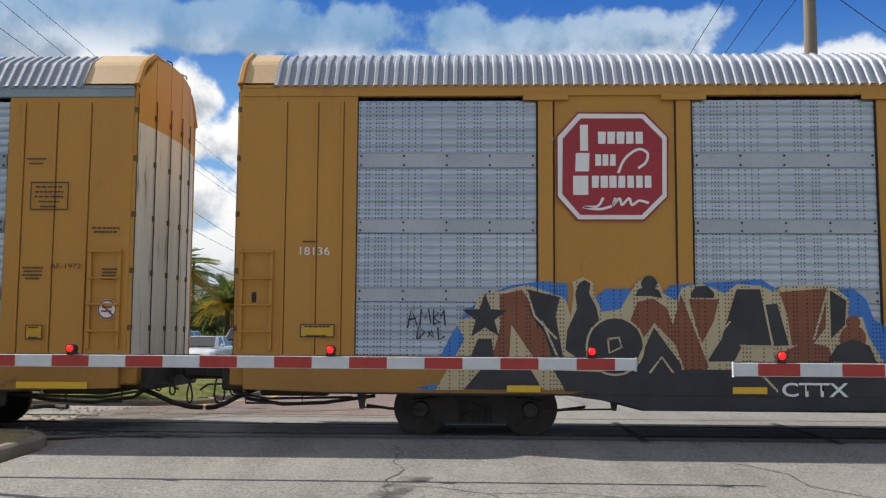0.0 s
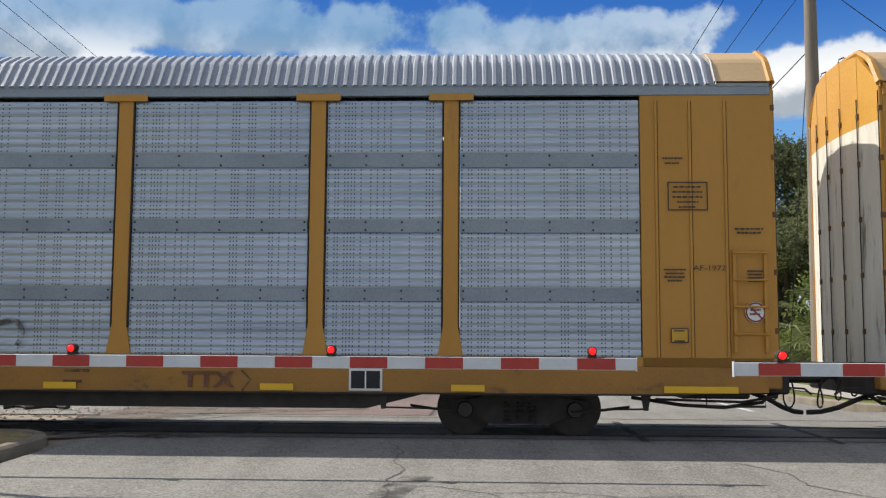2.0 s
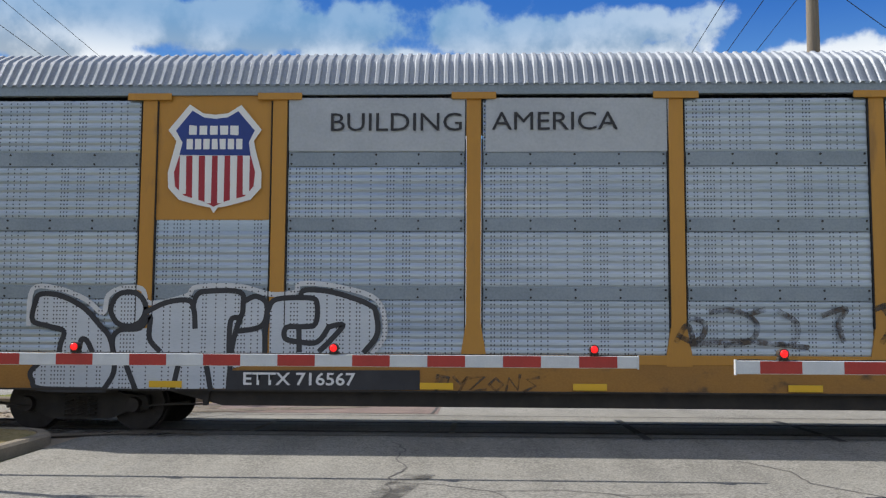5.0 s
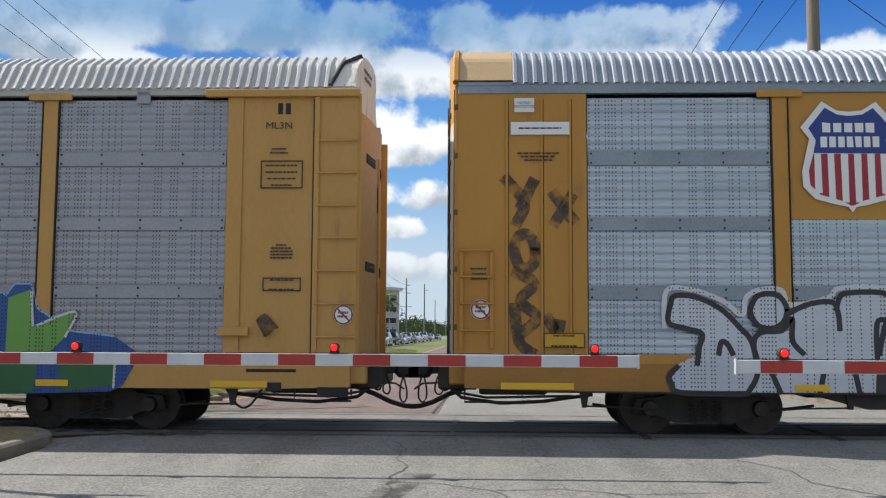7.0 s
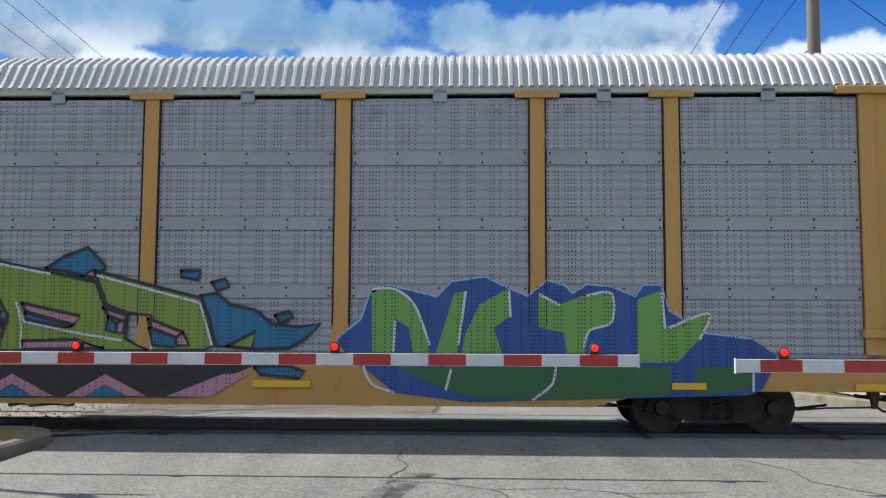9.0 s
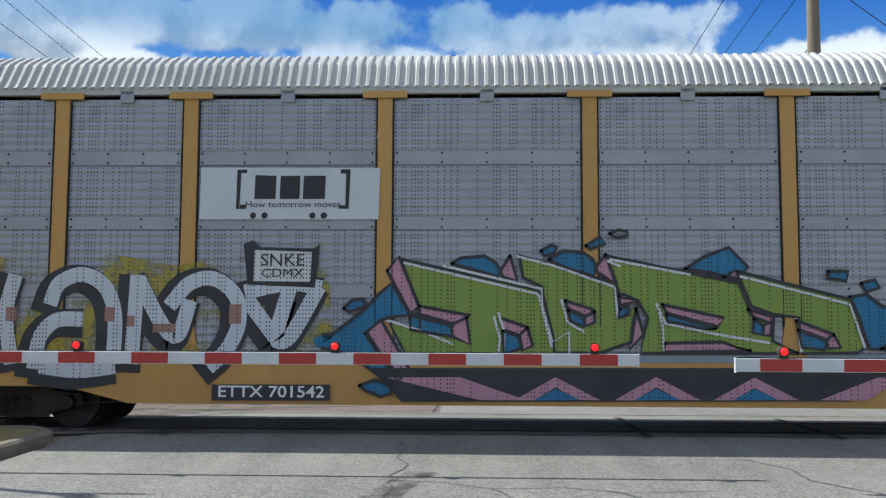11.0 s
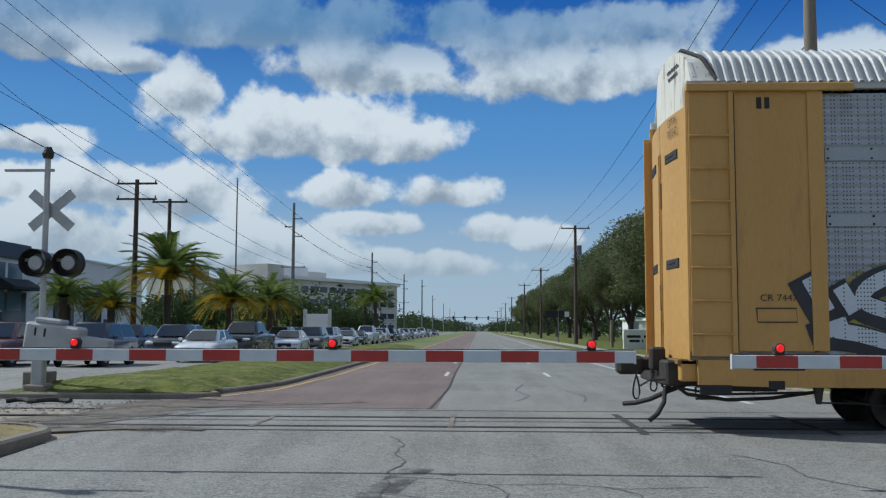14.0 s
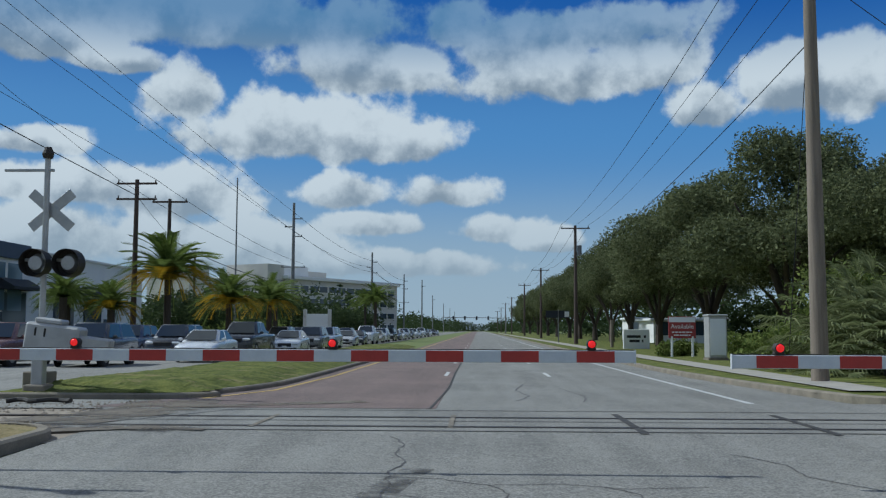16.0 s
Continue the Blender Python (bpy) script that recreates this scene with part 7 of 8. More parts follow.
line([(-10.69, 1.57), (-10.69, 1.77), (-10.62, 1.72), (-10.69, 1.66), (-10.61, 1.6), (-10.69, 1.57)], 0.022, False)
line([(-10.59, 1.68), (-10.55, 1.77), (-10.53, 1.56)], 0.022, False)
line([(-10.92, 1.37), (-10.9, 1.54), (-10.81, 1.46), (-10.9, 1.37)], 0.022, False)
line([(-10.76, 1.46), (-10.68, 1.37), (-10.72, 1.49), (-10.76, 1.4)], 0.022, False)
line([(-10.63, 1.52), (-10.62, 1.35), (-10.54, 1.4)], 0.022, False)
done("tag_scrawl", CAR_C, G_BLACK, 2, "thin black marker scrawl")
fill([(-8.69, 4.54), (-7.76, 4.54), (-7.43, 4.19), (-7.45, 3.34), (-7.78, 3.01), (-8.7, 3.01), (-8.99, 3.34), (-8.99, 4.2)])
done("octagon_rim", CAR_C, EMBLEM_RED, 4, "thin red rim")
fill([(-8.68, 4.52), (-7.77, 4.51), (-7.46, 4.19), (-7.47, 3.35), (-7.79, 3.03), (-8.69, 3.03), (-8.97, 3.35), (-8.97, 4.19)])
done("octagon_border", CAR_C, LETTER_W, 5, "white octagon border")
fill([(-8.65, 4.45), (-7.8, 4.45), (-7.52, 4.16), (-7.53, 3.38), (-7.82, 3.09), (-8.66, 3.09), (-8.91, 3.38), (-8.9, 4.16)])
done("octagon_red", CAR_C, EMBLEM_RED, 6, "red octagon field")
fill([(-8.66, 4.36), (-8.55, 4.36), (-8.55, 3.99), (-8.66, 3.99)])
fill([(-8.72, 3.96), (-8.53, 3.96), (-8.54, 3.7), (-8.73, 3.7)])
fill([(-8.76, 3.64), (-8.55, 3.64), (-8.55, 3.37), (-8.76, 3.37)])
fill([(-8.41, 4.26), (-8.3, 4.26), (-8.31, 4.09), (-8.41, 4.09)])
fill([(-8.28, 4.26), (-8.17, 4.26), (-8.18, 4.09), (-8.28, 4.09)])
fill([(-8.15, 4.26), (-8.04, 4.26), (-8.05, 4.09), (-8.15, 4.09)])
fill([(-8.02, 4.26), (-7.92, 4.26), (-7.92, 4.09), (-8.02, 4.09)])
fill([(-7.89, 4.26), (-7.79, 4.26), (-7.79, 4.09), (-7.89, 4.09)])
fill([(-8.45, 3.94), (-8.37, 3.94), (-8.37, 3.78), (-8.45, 3.78)])
fill([(-8.35, 3.94), (-8.27, 3.94), (-8.27, 3.78), (-8.35, 3.78)])
fill([(-8.24, 3.94), (-8.17, 3.94), (-8.17, 3.78), (-8.25, 3.78)])
fill([(-8.5, 3.64), (-8.4, 3.64), (-8.41, 3.47), (-8.5, 3.47)])
fill([(-8.38, 3.64), (-8.28, 3.64), (-8.28, 3.47), (-8.38, 3.47)])
fill([(-8.26, 3.64), (-8.16, 3.64), (-8.16, 3.47), (-8.26, 3.47)])
fill([(-8.13, 3.64), (-8.04, 3.64), (-8.04, 3.47), (-8.14, 3.47)])
fill([(-8.01, 3.64), (-7.92, 3.64), (-7.92, 3.47), (-8.01, 3.47)])
fill([(-7.89, 3.64), (-7.8, 3.64), (-7.8, 3.47), (-7.89, 3.47)])
fill([(-7.77, 3.64), (-7.68, 3.64), (-7.68, 3.47), (-7.77, 3.47)])
line([(-8.13, 3.69), (-8.04, 3.88), (-7.86, 4.01), (-7.73, 3.96), (-7.75, 3.83), (-7.85, 3.75)], 0.035)
line([(-8.35, 3.32), (-8.43, 3.21), (-8.62, 3.2), (-8.4, 3.17), (-8.24, 3.21)], 0.035)
line([(-8.18, 3.32), (-8.21, 3.23), (-8.12, 3.32), (-8.09, 3.23), (-7.99, 3.32), (-7.95, 3.23), (-7.85, 3.29), (-7.73, 3.26)], 0.035)
done("octagon_bar", CAR_C, LETTER_W, 7, "white bars in rows")
# blue cloud with bright green letters
fill([(4.18, 1.32), (4.51, 1.59), (4.63, 1.95), (4.9, 2.07), (5.57, 1.91), (5.77, 2.12), (6.24, 2.19), (6.48, 2.07), (6.83, 1.92), (7.1, 2.14), (7.34, 2.07), (7.45, 1.96), (7.65, 2.09), (8, 2.05), (8.31, 1.92), (8.42, 2.08), (8.66, 2.08), (8.77, 1.73), (9.26, 1.42), (9.87, 1.35), (10.21, 1.12), (10.21, 1.02), (10.01, 0.66), (9.85, 0.58), (6.01, 0.46), (4.99, 0.58), (4.6, 0.89), (4.36, 1.01)])
done("graffiti_cloud", CAR_B, G_BLUE_DEEP, 0, "deep blue spray cloud")
line([(4.18, 1.32), (4.51, 1.59), (4.63, 1.95), (4.9, 2.07), (5.57, 1.91), (5.77, 2.12), (6.24, 2.19), (6.48, 2.07), (6.83, 1.92), (7.1, 2.14), (7.34, 2.07), (7.45, 1.96), (7.65, 2.09), (8, 2.05), (8.31, 1.92), (8.42, 2.08), (8.66, 2.08), (8.77, 1.73), (9.26, 1.42), (9.87, 1.35)], 0.03, False)
done("graffiti_rim", CAR_B, G_SKY, 1, "pale blue spray rim")
fill([(4.66, 2.01), (5.02, 2.01), (5.26, 1.79), (5.46, 1.23), (5.48, 1.01), (5.26, 1.01), (5.18, 1.48), (4.99, 1.6), (4.97, 1.01), (4.68, 1.01)])
fill([(5.52, 1.01), (5.81, 1.95), (5.99, 1.99), (5.87, 1.23), (5.87, 1.01)])
fill([(5.89, 1.01), (5.97, 1.4), (6.16, 1.8), (6.55, 2.02), (6.59, 1.64), (6.36, 1.48), (6.51, 1.02)])
fill([(6.98, 1.95), (7.26, 1.8), (7.57, 1.92), (8, 1.96), (7.99, 1.57), (7.64, 1.41), (7.6, 1.02), (7.37, 1.02), (7.33, 1.41), (6.98, 1.49)])
fill([(8.34, 1.88), (8.66, 2), (8.71, 1.46), (9.3, 1.69), (9.18, 1.34), (8.87, 1.02), (8.33, 1.01)])
done("graffiti_green", CAR_B, G_GREEN, 1, "bright green letter paint")
fill([(4.99, 0.93), (8.79, 0.95), (8.75, 0.57), (7.33, 0.5), (6.16, 0.51), (5.7, 0.63)])
fill([(9.1, 0.96), (9.94, 0.96), (9.86, 0.66), (9.13, 0.57)])
done("graffiti_green_low", CAR_B, G_GREEN_DARK, 1, "dark green paint on the sill")
line([(4.68, 2.01), (4.98, 2.01), (5.26, 1.79), (5.47, 1.25)], 0.035)
line([(5.97, 1.97), (5.87, 1.25)], 0.035)
line([(6.57, 1.99), (6.59, 1.64)], 0.035)
line([(7, 1.94), (7.26, 1.8)], 0.035)
line([(7.65, 1.93), (7.98, 1.96), (7.98, 1.57), (7.68, 1.45), (7.6, 1.22)], 0.035)
line([(8.67, 1.96), (8.71, 1.49)], 0.035)
line([(8.76, 1.49), (9.31, 1.69), (9.18, 1.34)], 0.035)
line([(4.99, 1.56), (4.97, 1.01)], 0.035)
line([(7.21, 0.95), (7.16, 0.71), (6.9, 0.5)], 0.035)
line([(4.56, 0.93), (4.68, 0.7), (4.99, 0.58)], 0.035)
line([(9.9, 0.96), (9.89, 0.64)], 0.035)
line([(5.77, 0.9), (5.7, 0.63)], 0.035)
done("graffiti_white", CAR_B, G_WHITE, 2, "white highlight lines")
# olive-green slanted letters with pink and blue depth
fill([(-4.98, 1.37), (-4.84, 1.38), (-4.59, 1.57), (-4.38, 1.74), (-4.21, 1.93), (-4.03, 2.08), (-3.91, 1.9), (-3.77, 1.64), (-4.01, 1.62), (-4.17, 1.57), (-4.37, 1.41), (-4.18, 1.12), (-4.02, 0.93), (-3.88, 0.77), (-4.0, 0.72), (-4.22, 0.83), (-4.41, 0.96), (-4.63, 1.05), (-4.79, 1.15), (-4.99, 1.18)])
fill([(-5.12, 1.31), (-4.98, 1.37), (-4.99, 1.18), (-5.08, 1.2)])
fill([(-3.19, 2.36), (-3.06, 2.44), (-2.73, 2.47), (-2.57, 2.36), (-2.51, 2.26), (-2.55, 2.18), (-2.9, 2.28)])
fill([(-4.69, 1.73), (-4.59, 1.84), (-4.44, 1.87), (-4.38, 1.82), (-4.43, 1.75), (-4.62, 1.68)])
fill([(-4.46, 0.67), (-4.25, 0.75), (-4.03, 0.67), (-4.03, 0.56), (-4.16, 0.52), (-4.38, 0.6)])
fill([(-1.84, 2.42), (-1.64, 2.54), (-1.37, 2.52), (-1.23, 2.42), (-1.19, 2.32), (-1.22, 2.19), (-1.6, 2.3)])
fill([(-1.95, 2.54), (-1.81, 2.62), (-1.73, 2.59), (-1.77, 2.51), (-1.91, 2.47)])
fill([(-1.33, 2.61), (-1.13, 2.74), (-1.06, 2.64), (-1.27, 2.56)])
fill([(0.03, 2.29), (0.29, 2.46), (0.63, 2.59), (0.89, 2.32), (0.74, 2.16), (0.26, 2.26)])
fill([(2.25, 1.91), (2.48, 1.95), (2.68, 1.79), (3.04, 1.71), (3.27, 1.52), (3.66, 1.48), (3.96, 1.53), (3.74, 1.32), (3.51, 1.18), (3.04, 1.17), (2.49, 1.21), (2.37, 1.63)])
fill([(1.97, 2.26), (2.25, 2.26), (2.21, 2.13), (1.97, 2.17)])
fill([(2.41, 2.1), (2.6, 2.15), (2.66, 2.04), (2.48, 1.98)])
fill([(3.31, 1.64), (3.51, 1.7), (3.57, 1.62), (3.39, 1.53)])
fill([(3.04, 0.92), (3.51, 0.95), (3.74, 0.86), (3.66, 0.77), (3.12, 0.82)])
done("graffiti_blue", CAR_B, G_TEAL, 0, "teal-blue splash paint")
fill([(-3.9, 2.42), (-1.99, 2.0), (-1.89, 1.79), (-1.78, 1.29), (-1.79, 1.09), (-3.81, 1.08), (-4.05, 1.53), (-3.63, 1.45), (-3.64, 1.75)])
fill([(-2.25, 2.47), (-0.91, 2.09), (-0.88, 1.62), (-0.63, 1.79), (-0.72, 1.29), (-1.15, 1.13), (-1.76, 1.13), (-1.8, 1.32), (-1.92, 1.92), (-1.94, 2.04), (-2.2, 2.17)])
fill([(-1.05, 2.47), (0.75, 2.1), (0.9, 1.74), (1.22, 1.63), (1.2, 1.31), (1.55, 1.14), (-0.59, 1.13), (-0.49, 1.62), (-0.63, 1.86), (-0.86, 1.9)])
fill([(0.73, 2.26), (2.25, 1.88), (2.37, 1.63), (2.45, 1.23), (2.33, 1.15), (1.58, 1.14), (1.56, 1.63), (1.22, 1.67), (0.92, 1.78)])
fill([(2.65, 1.21), (3.05, 1.42), (2.99, 1.17)])
done("graffiti_green", CAR_B, G_OLIVE, 1, "olive-green letter paint")
fill([(-4.09, 2.26), (-3.93, 2.46), (-3.64, 1.77), (-3.77, 1.67)])
fill([(-3.64, 1.77), (-2.93, 1.64), (-3.18, 1.53), (-3.69, 1.67)])
fill([(-2.98, 1.61), (-2.93, 1.24), (-3.18, 1.35), (-3.19, 1.51)])
fill([(-4.39, 1.39), (-4.16, 1.56), (-3.78, 0.91), (-3.95, 0.77)])
fill([(-2.52, 1.61), (-2.14, 1.48), (-2.25, 1.37), (-2.48, 1.45)])
fill([(-2.14, 1.48), (-2.07, 1.23), (-2.21, 1.16), (-2.25, 1.37)])
fill([(-2.38, 2.47), (-2.28, 2.13), (-2.48, 2.18), (-2.51, 2.26)])
fill([(-1.62, 1.85), (-1.22, 1.72), (-1.35, 1.64), (-1.58, 1.74)])
fill([(-1.22, 1.7), (-1.22, 1.55), (-1.35, 1.5), (-1.35, 1.63)])
fill([(-1.06, 2.49), (-0.91, 2.1), (-1.17, 2.24), (-1.19, 2.32)])
fill([(-0.89, 1.92), (-0.85, 1.79), (-0.6, 1.85), (-0.82, 1.94)])
fill([(-0.65, 1.74), (-0.55, 1.39), (-0.75, 1.18), (-0.71, 1.42)])
fill([(-0.29, 1.8), (0.55, 1.62), (0.46, 1.5), (-0.23, 1.68)])
fill([(0.87, 1.74), (1.22, 1.63), (1.17, 1.55), (0.95, 1.63)])
fill([(1.08, 1.52), (1.2, 1.57), (1.17, 1.38), (1.07, 1.39)])
fill([(0.56, 2.18), (0.71, 2.27), (0.8, 2.1)])
fill([(1.52, 1.59), (2.02, 1.4), (1.92, 1.33), (1.54, 1.47)])
fill([(2.02, 1.4), (2.11, 1.22), (1.94, 1.21), (1.92, 1.32)])
fill([(-0.26, 1.27), (0.52, 1.29), (0.91, 1.17), (-0.26, 1.15)])
done("graffiti_pink", CAR_B, G_PINK, 2, "pink shading paint")
fill([(-3.77, 1.64), (-3.21, 1.51), (-3.18, 1.35), (-3.76, 1.44)])
fill([(-2.48, 1.43), (-2.26, 1.35), (-2.23, 1.19), (-2.47, 1.11)])
fill([(-1.58, 1.72), (-1.37, 1.62), (-1.37, 1.49), (-1.55, 1.57)])
fill([(-0.87, 1.74), (-0.75, 1.77), (-0.75, 1.66), (-0.9, 1.6)])
fill([(-0.24, 1.67), (0.45, 1.48), (0.27, 1.47), (-0.22, 1.57)])
fill([(0.95, 1.61), (1.07, 1.52), (1.07, 1.39), (0.93, 1.42)])
fill([(1.54, 1.46), (1.92, 1.32), (1.9, 1.19), (1.59, 1.22)])
done("graffiti_depth", CAR_B, G_TEAL, 3, "teal-blue depth paint")
line([(-3.19, 2.36), (-3.06, 2.44), (-2.73, 2.47), (-2.57, 2.36), (-2.51, 2.26), (-2.55, 2.18), (-2.9, 2.28), (-3.19, 2.36)], .045, False)
line([(-4.69, 1.73), (-4.59, 1.84), (-4.44, 1.87), (-4.38, 1.82), (-4.43, 1.75), (-4.62, 1.68), (-4.69, 1.73)], .045, False)
line([(-4.46, 0.67), (-4.25, 0.75), (-4.03, 0.67), (-4.03, 0.56), (-4.16, 0.52), (-4.38, 0.6), (-4.46, 0.67)], .045, False)
line([(-1.84, 2.42), (-1.64, 2.54), (-1.37, 2.52), (-1.23, 2.42), (-1.19, 2.32), (-1.22, 2.19), (-1.6, 2.3), (-1.84, 2.42)], .045, False)
line([(-1.95, 2.54), (-1.81, 2.62), (-1.73, 2.59), (-1.77, 2.51), (-1.91, 2.47), (-1.95, 2.54)], .045, False)
line([(-1.33, 2.61), (-1.13, 2.74), (-1.06, 2.64), (-1.27, 2.56), (-1.33, 2.61)], .045, False)
line([(0.03, 2.29), (0.29, 2.46), (0.63, 2.59), (0.89, 2.32), (0.74, 2.16), (0.26, 2.26), (0.03, 2.29)], .045, False)
line([(2.25, 1.91), (2.48, 1.95), (2.68, 1.79), (3.04, 1.71), (3.27, 1.52), (3.66, 1.48), (3.96, 1.53), (3.74, 1.32), (3.51, 1.18), (3.04, 1.17), (2.49, 1.21), (2.37, 1.63), (2.25, 1.91)], .045, False)
line([(1.97, 2.26), (2.25, 2.26), (2.21, 2.13), (1.97, 2.17), (1.97, 2.26)], .045, False)
line([(2.41, 2.1), (2.6, 2.15), (2.66, 2.04), (2.48, 1.98), (2.41, 2.1)], .045, False)
line([(3.31, 1.64), (3.51, 1.7), (3.57, 1.62), (3.39, 1.53), (3.31, 1.64)], .045, False)
line([(3.04, 0.92), (3.51, 0.95), (3.74, 0.86), (3.66, 0.77), (3.12, 0.82), (3.04, 0.92)], .045, False)
line([(-3.9, 2.42), (-1.99, 2.0), (-1.89, 1.79), (-1.78, 1.29), (-1.79, 1.09), (-3.81, 1.08), (-4.05, 1.53), (-3.63, 1.45), (-3.64, 1.75), (-3.9, 2.42)], .045, False)
line([(-2.25, 2.47), (-0.91, 2.09), (-0.88, 1.62), (-0.63, 1.79), (-0.72, 1.29), (-1.15, 1.13), (-1.76, 1.13), (-1.8, 1.32), (-1.92, 1.92), (-1.94, 2.04), (-2.2, 2.17), (-2.25, 2.47)], .045, False)
line([(-1.05, 2.47), (0.75, 2.1), (0.9, 1.74), (1.22, 1.63), (1.2, 1.31), (1.55, 1.14), (-0.59, 1.13), (-0.49, 1.62), (-0.63, 1.86), (-0.86, 1.9), (-1.05, 2.47)], .045, False)
line([(0.73, 2.26), (2.25, 1.88), (2.37, 1.63), (2.45, 1.23), (2.33, 1.15), (1.58, 1.14), (1.56, 1.63), (1.22, 1.67), (0.92, 1.78), (0.73, 2.26)], .045, False)
line([(2.65, 1.21), (3.05, 1.42), (2.99, 1.17), (2.65, 1.21)], .045, False)
line([(-4.09, 2.26), (-3.93, 2.46), (-3.64, 1.77), (-3.77, 1.67), (-4.09, 2.26)], .045, False)
line([(-3.64, 1.77), (-2.93, 1.64), (-3.18, 1.53), (-3.69, 1.67), (-3.64, 1.77)], .045, False)
line([(-2.98, 1.61), (-2.93, 1.24), (-3.18, 1.35), (-3.19, 1.51), (-2.98, 1.61)], .045, False)
line([(-4.39, 1.39), (-4.16, 1.56), (-3.78, 0.91), (-3.95, 0.77), (-4.39, 1.39)], .045, False)
line([(-2.52, 1.61), (-2.14, 1.48), (-2.25, 1.37), (-2.48, 1.45), (-2.52, 1.61)], .045, False)
line([(-2.14, 1.48), (-2.07, 1.23), (-2.21, 1.16), (-2.25, 1.37), (-2.14, 1.48)], .045, False)
line([(-2.38, 2.47), (-2.28, 2.13), (-2.48, 2.18), (-2.51, 2.26), (-2.38, 2.47)], .045, False)
line([(-1.62, 1.85), (-1.22, 1.72), (-1.35, 1.64), (-1.58, 1.74), (-1.62, 1.85)], .045, False)
line([(-1.22, 1.7), (-1.22, 1.55), (-1.35, 1.5), (-1.35, 1.63), (-1.22, 1.7)], .045, False)
line([(-1.06, 2.49), (-0.91, 2.1), (-1.17, 2.24), (-1.19, 2.32), (-1.06, 2.49)], .045, False)
line([(-0.89, 1.92), (-0.85, 1.79), (-0.6, 1.85), (-0.82, 1.94), (-0.89, 1.92)], .045, False)
line([(-0.65, 1.74), (-0.55, 1.39), (-0.75, 1.18), (-0.71, 1.42), (-0.65, 1.74)], .045, False)
line([(-0.29, 1.8), (0.55, 1.62), (0.46, 1.5), (-0.23, 1.68), (-0.29, 1.8)], .045, False)
line([(0.87, 1.74), (1.22, 1.63), (1.17, 1.55), (0.95, 1.63), (0.87, 1.74)], .045, False)
line([(1.08, 1.52), (1.2, 1.57), (1.17, 1.38), (1.07, 1.39), (1.08, 1.52)], .045, False)
line([(0.56, 2.18), (0.71, 2.27), (0.8, 2.1), (0.56, 2.18)], .045, False)
line([(1.52, 1.59), (2.02, 1.4), (1.92, 1.33), (1.54, 1.47), (1.52, 1.59)], .045, False)
line([(2.02, 1.4), (2.11, 1.22), (1.94, 1.21), (1.92, 1.32), (2.02, 1.4)], .045, False)
line([(-0.26, 1.27), (0.52, 1.29), (0.91, 1.17), (-0.26, 1.15), (-0.26, 1.27)], .045, False)
line([(-3.77, 1.64), (-3.21, 1.51), (-3.18, 1.35), (-3.76, 1.44), (-3.77, 1.64)], .045, False)
line([(-2.48, 1.43), (-2.26, 1.35), (-2.23, 1.19), (-2.47, 1.11), (-2.48, 1.43)], .045, False)
line([(-1.58, 1.72), (-1.37, 1.62), (-1.37, 1.49), (-1.55, 1.57), (-1.58, 1.72)], .045, False)
line([(-0.87, 1.74), (-0.75, 1.77), (-0.75, 1.66), (-0.9, 1.6), (-0.87, 1.74)], .045, False)
line([(-0.24, 1.67), (0.45, 1.48), (0.27, 1.47), (-0.22, 1.57), (-0.24, 1.67)], .045, False)
line([(0.95, 1.61), (1.07, 1.52), (1.07, 1.39), (0.93, 1.42), (0.95, 1.61)], .045, False)
line([(1.54, 1.46), (1.92, 1.32), (1.9, 1.19), (1.59, 1.22), (1.54, 1.46)], .045, False)
line([(-4.98, 1.37), (-4.84, 1.38), (-4.59, 1.57), (-4.38, 1.74), (-4.21, 1.93), (-4.03, 2.08), (-3.91, 1.9), (-3.77, 1.64), (-4.01, 1.62), (-4.17, 1.57), (-4.37, 1.41), (-4.18, 1.12), (-4.02, 0.93), (-3.88, 0.77), (-4.0, 0.72), (-4.22, 0.83), (-4.41, 0.96), (-4.63, 1.05), (-4.79, 1.15), (-4.99, 1.18)], .045, False)
line([(-1.0, 2.78), (-0.88, 2.83), (-0.76, 2.81), (-0.75, 2.75), (-0.91, 2.72), (-1.0, 2.78)], .045, False)
done("graffiti_outline", CAR_B, G_BLACK, 5, "black outline")
line([(-3.85, 2.37), (-2.0, 1.94)], .035, False)
line([(-1.98, 1.92), (-1.81, 1.22)], .035, False)
line([(-2.6, 1.62), (-2.52, 1.32), (-2.55, 1.11)], .035, False)
line([(-4.12, 1.58), (-3.63, 1.43), (-3.18, 1.25)], .035, False)
line([(-2.27, 2.46), (-1.8, 2.34), (-0.94, 2.04), (-0.9, 1.61)], .035, False)
line([(-3.31, 2.33), (-1.94, 2.01), (-1.94, 1.78), (-1.8, 1.28), (-1.57, 1.42), (-1.57, 1.14)], .035, False)
line([(-1.67, 1.86), (-1.59, 1.55), (-1.36, 1.42)], .035, False)
line([(-0.99, 2.42), (0.1, 2.21)], .035, False)
line([(-2.54, 1.67), (-2.46, 1.42), (-2.47, 1.17)], .035, False)
line([(0.78, 2.19), (2.25, 1.81), (2.43, 1.23)], .035, False)
line([(-0.37, 1.8), (-0.25, 1.54), (0.47, 1.39), (1.15, 1.28)], .035, False)
line([(1.52, 1.61), (1.58, 1.17)], .035, False)
line([(-1.03, 2.4), (-0.87, 2.33)], .035, False)
line([(-0.36, 1.81), (-0.29, 1.49), (-0.28, 1.18)], .035, False)
done("graffiti_white", CAR_B, G_WHITE, 6, "white edge lines")
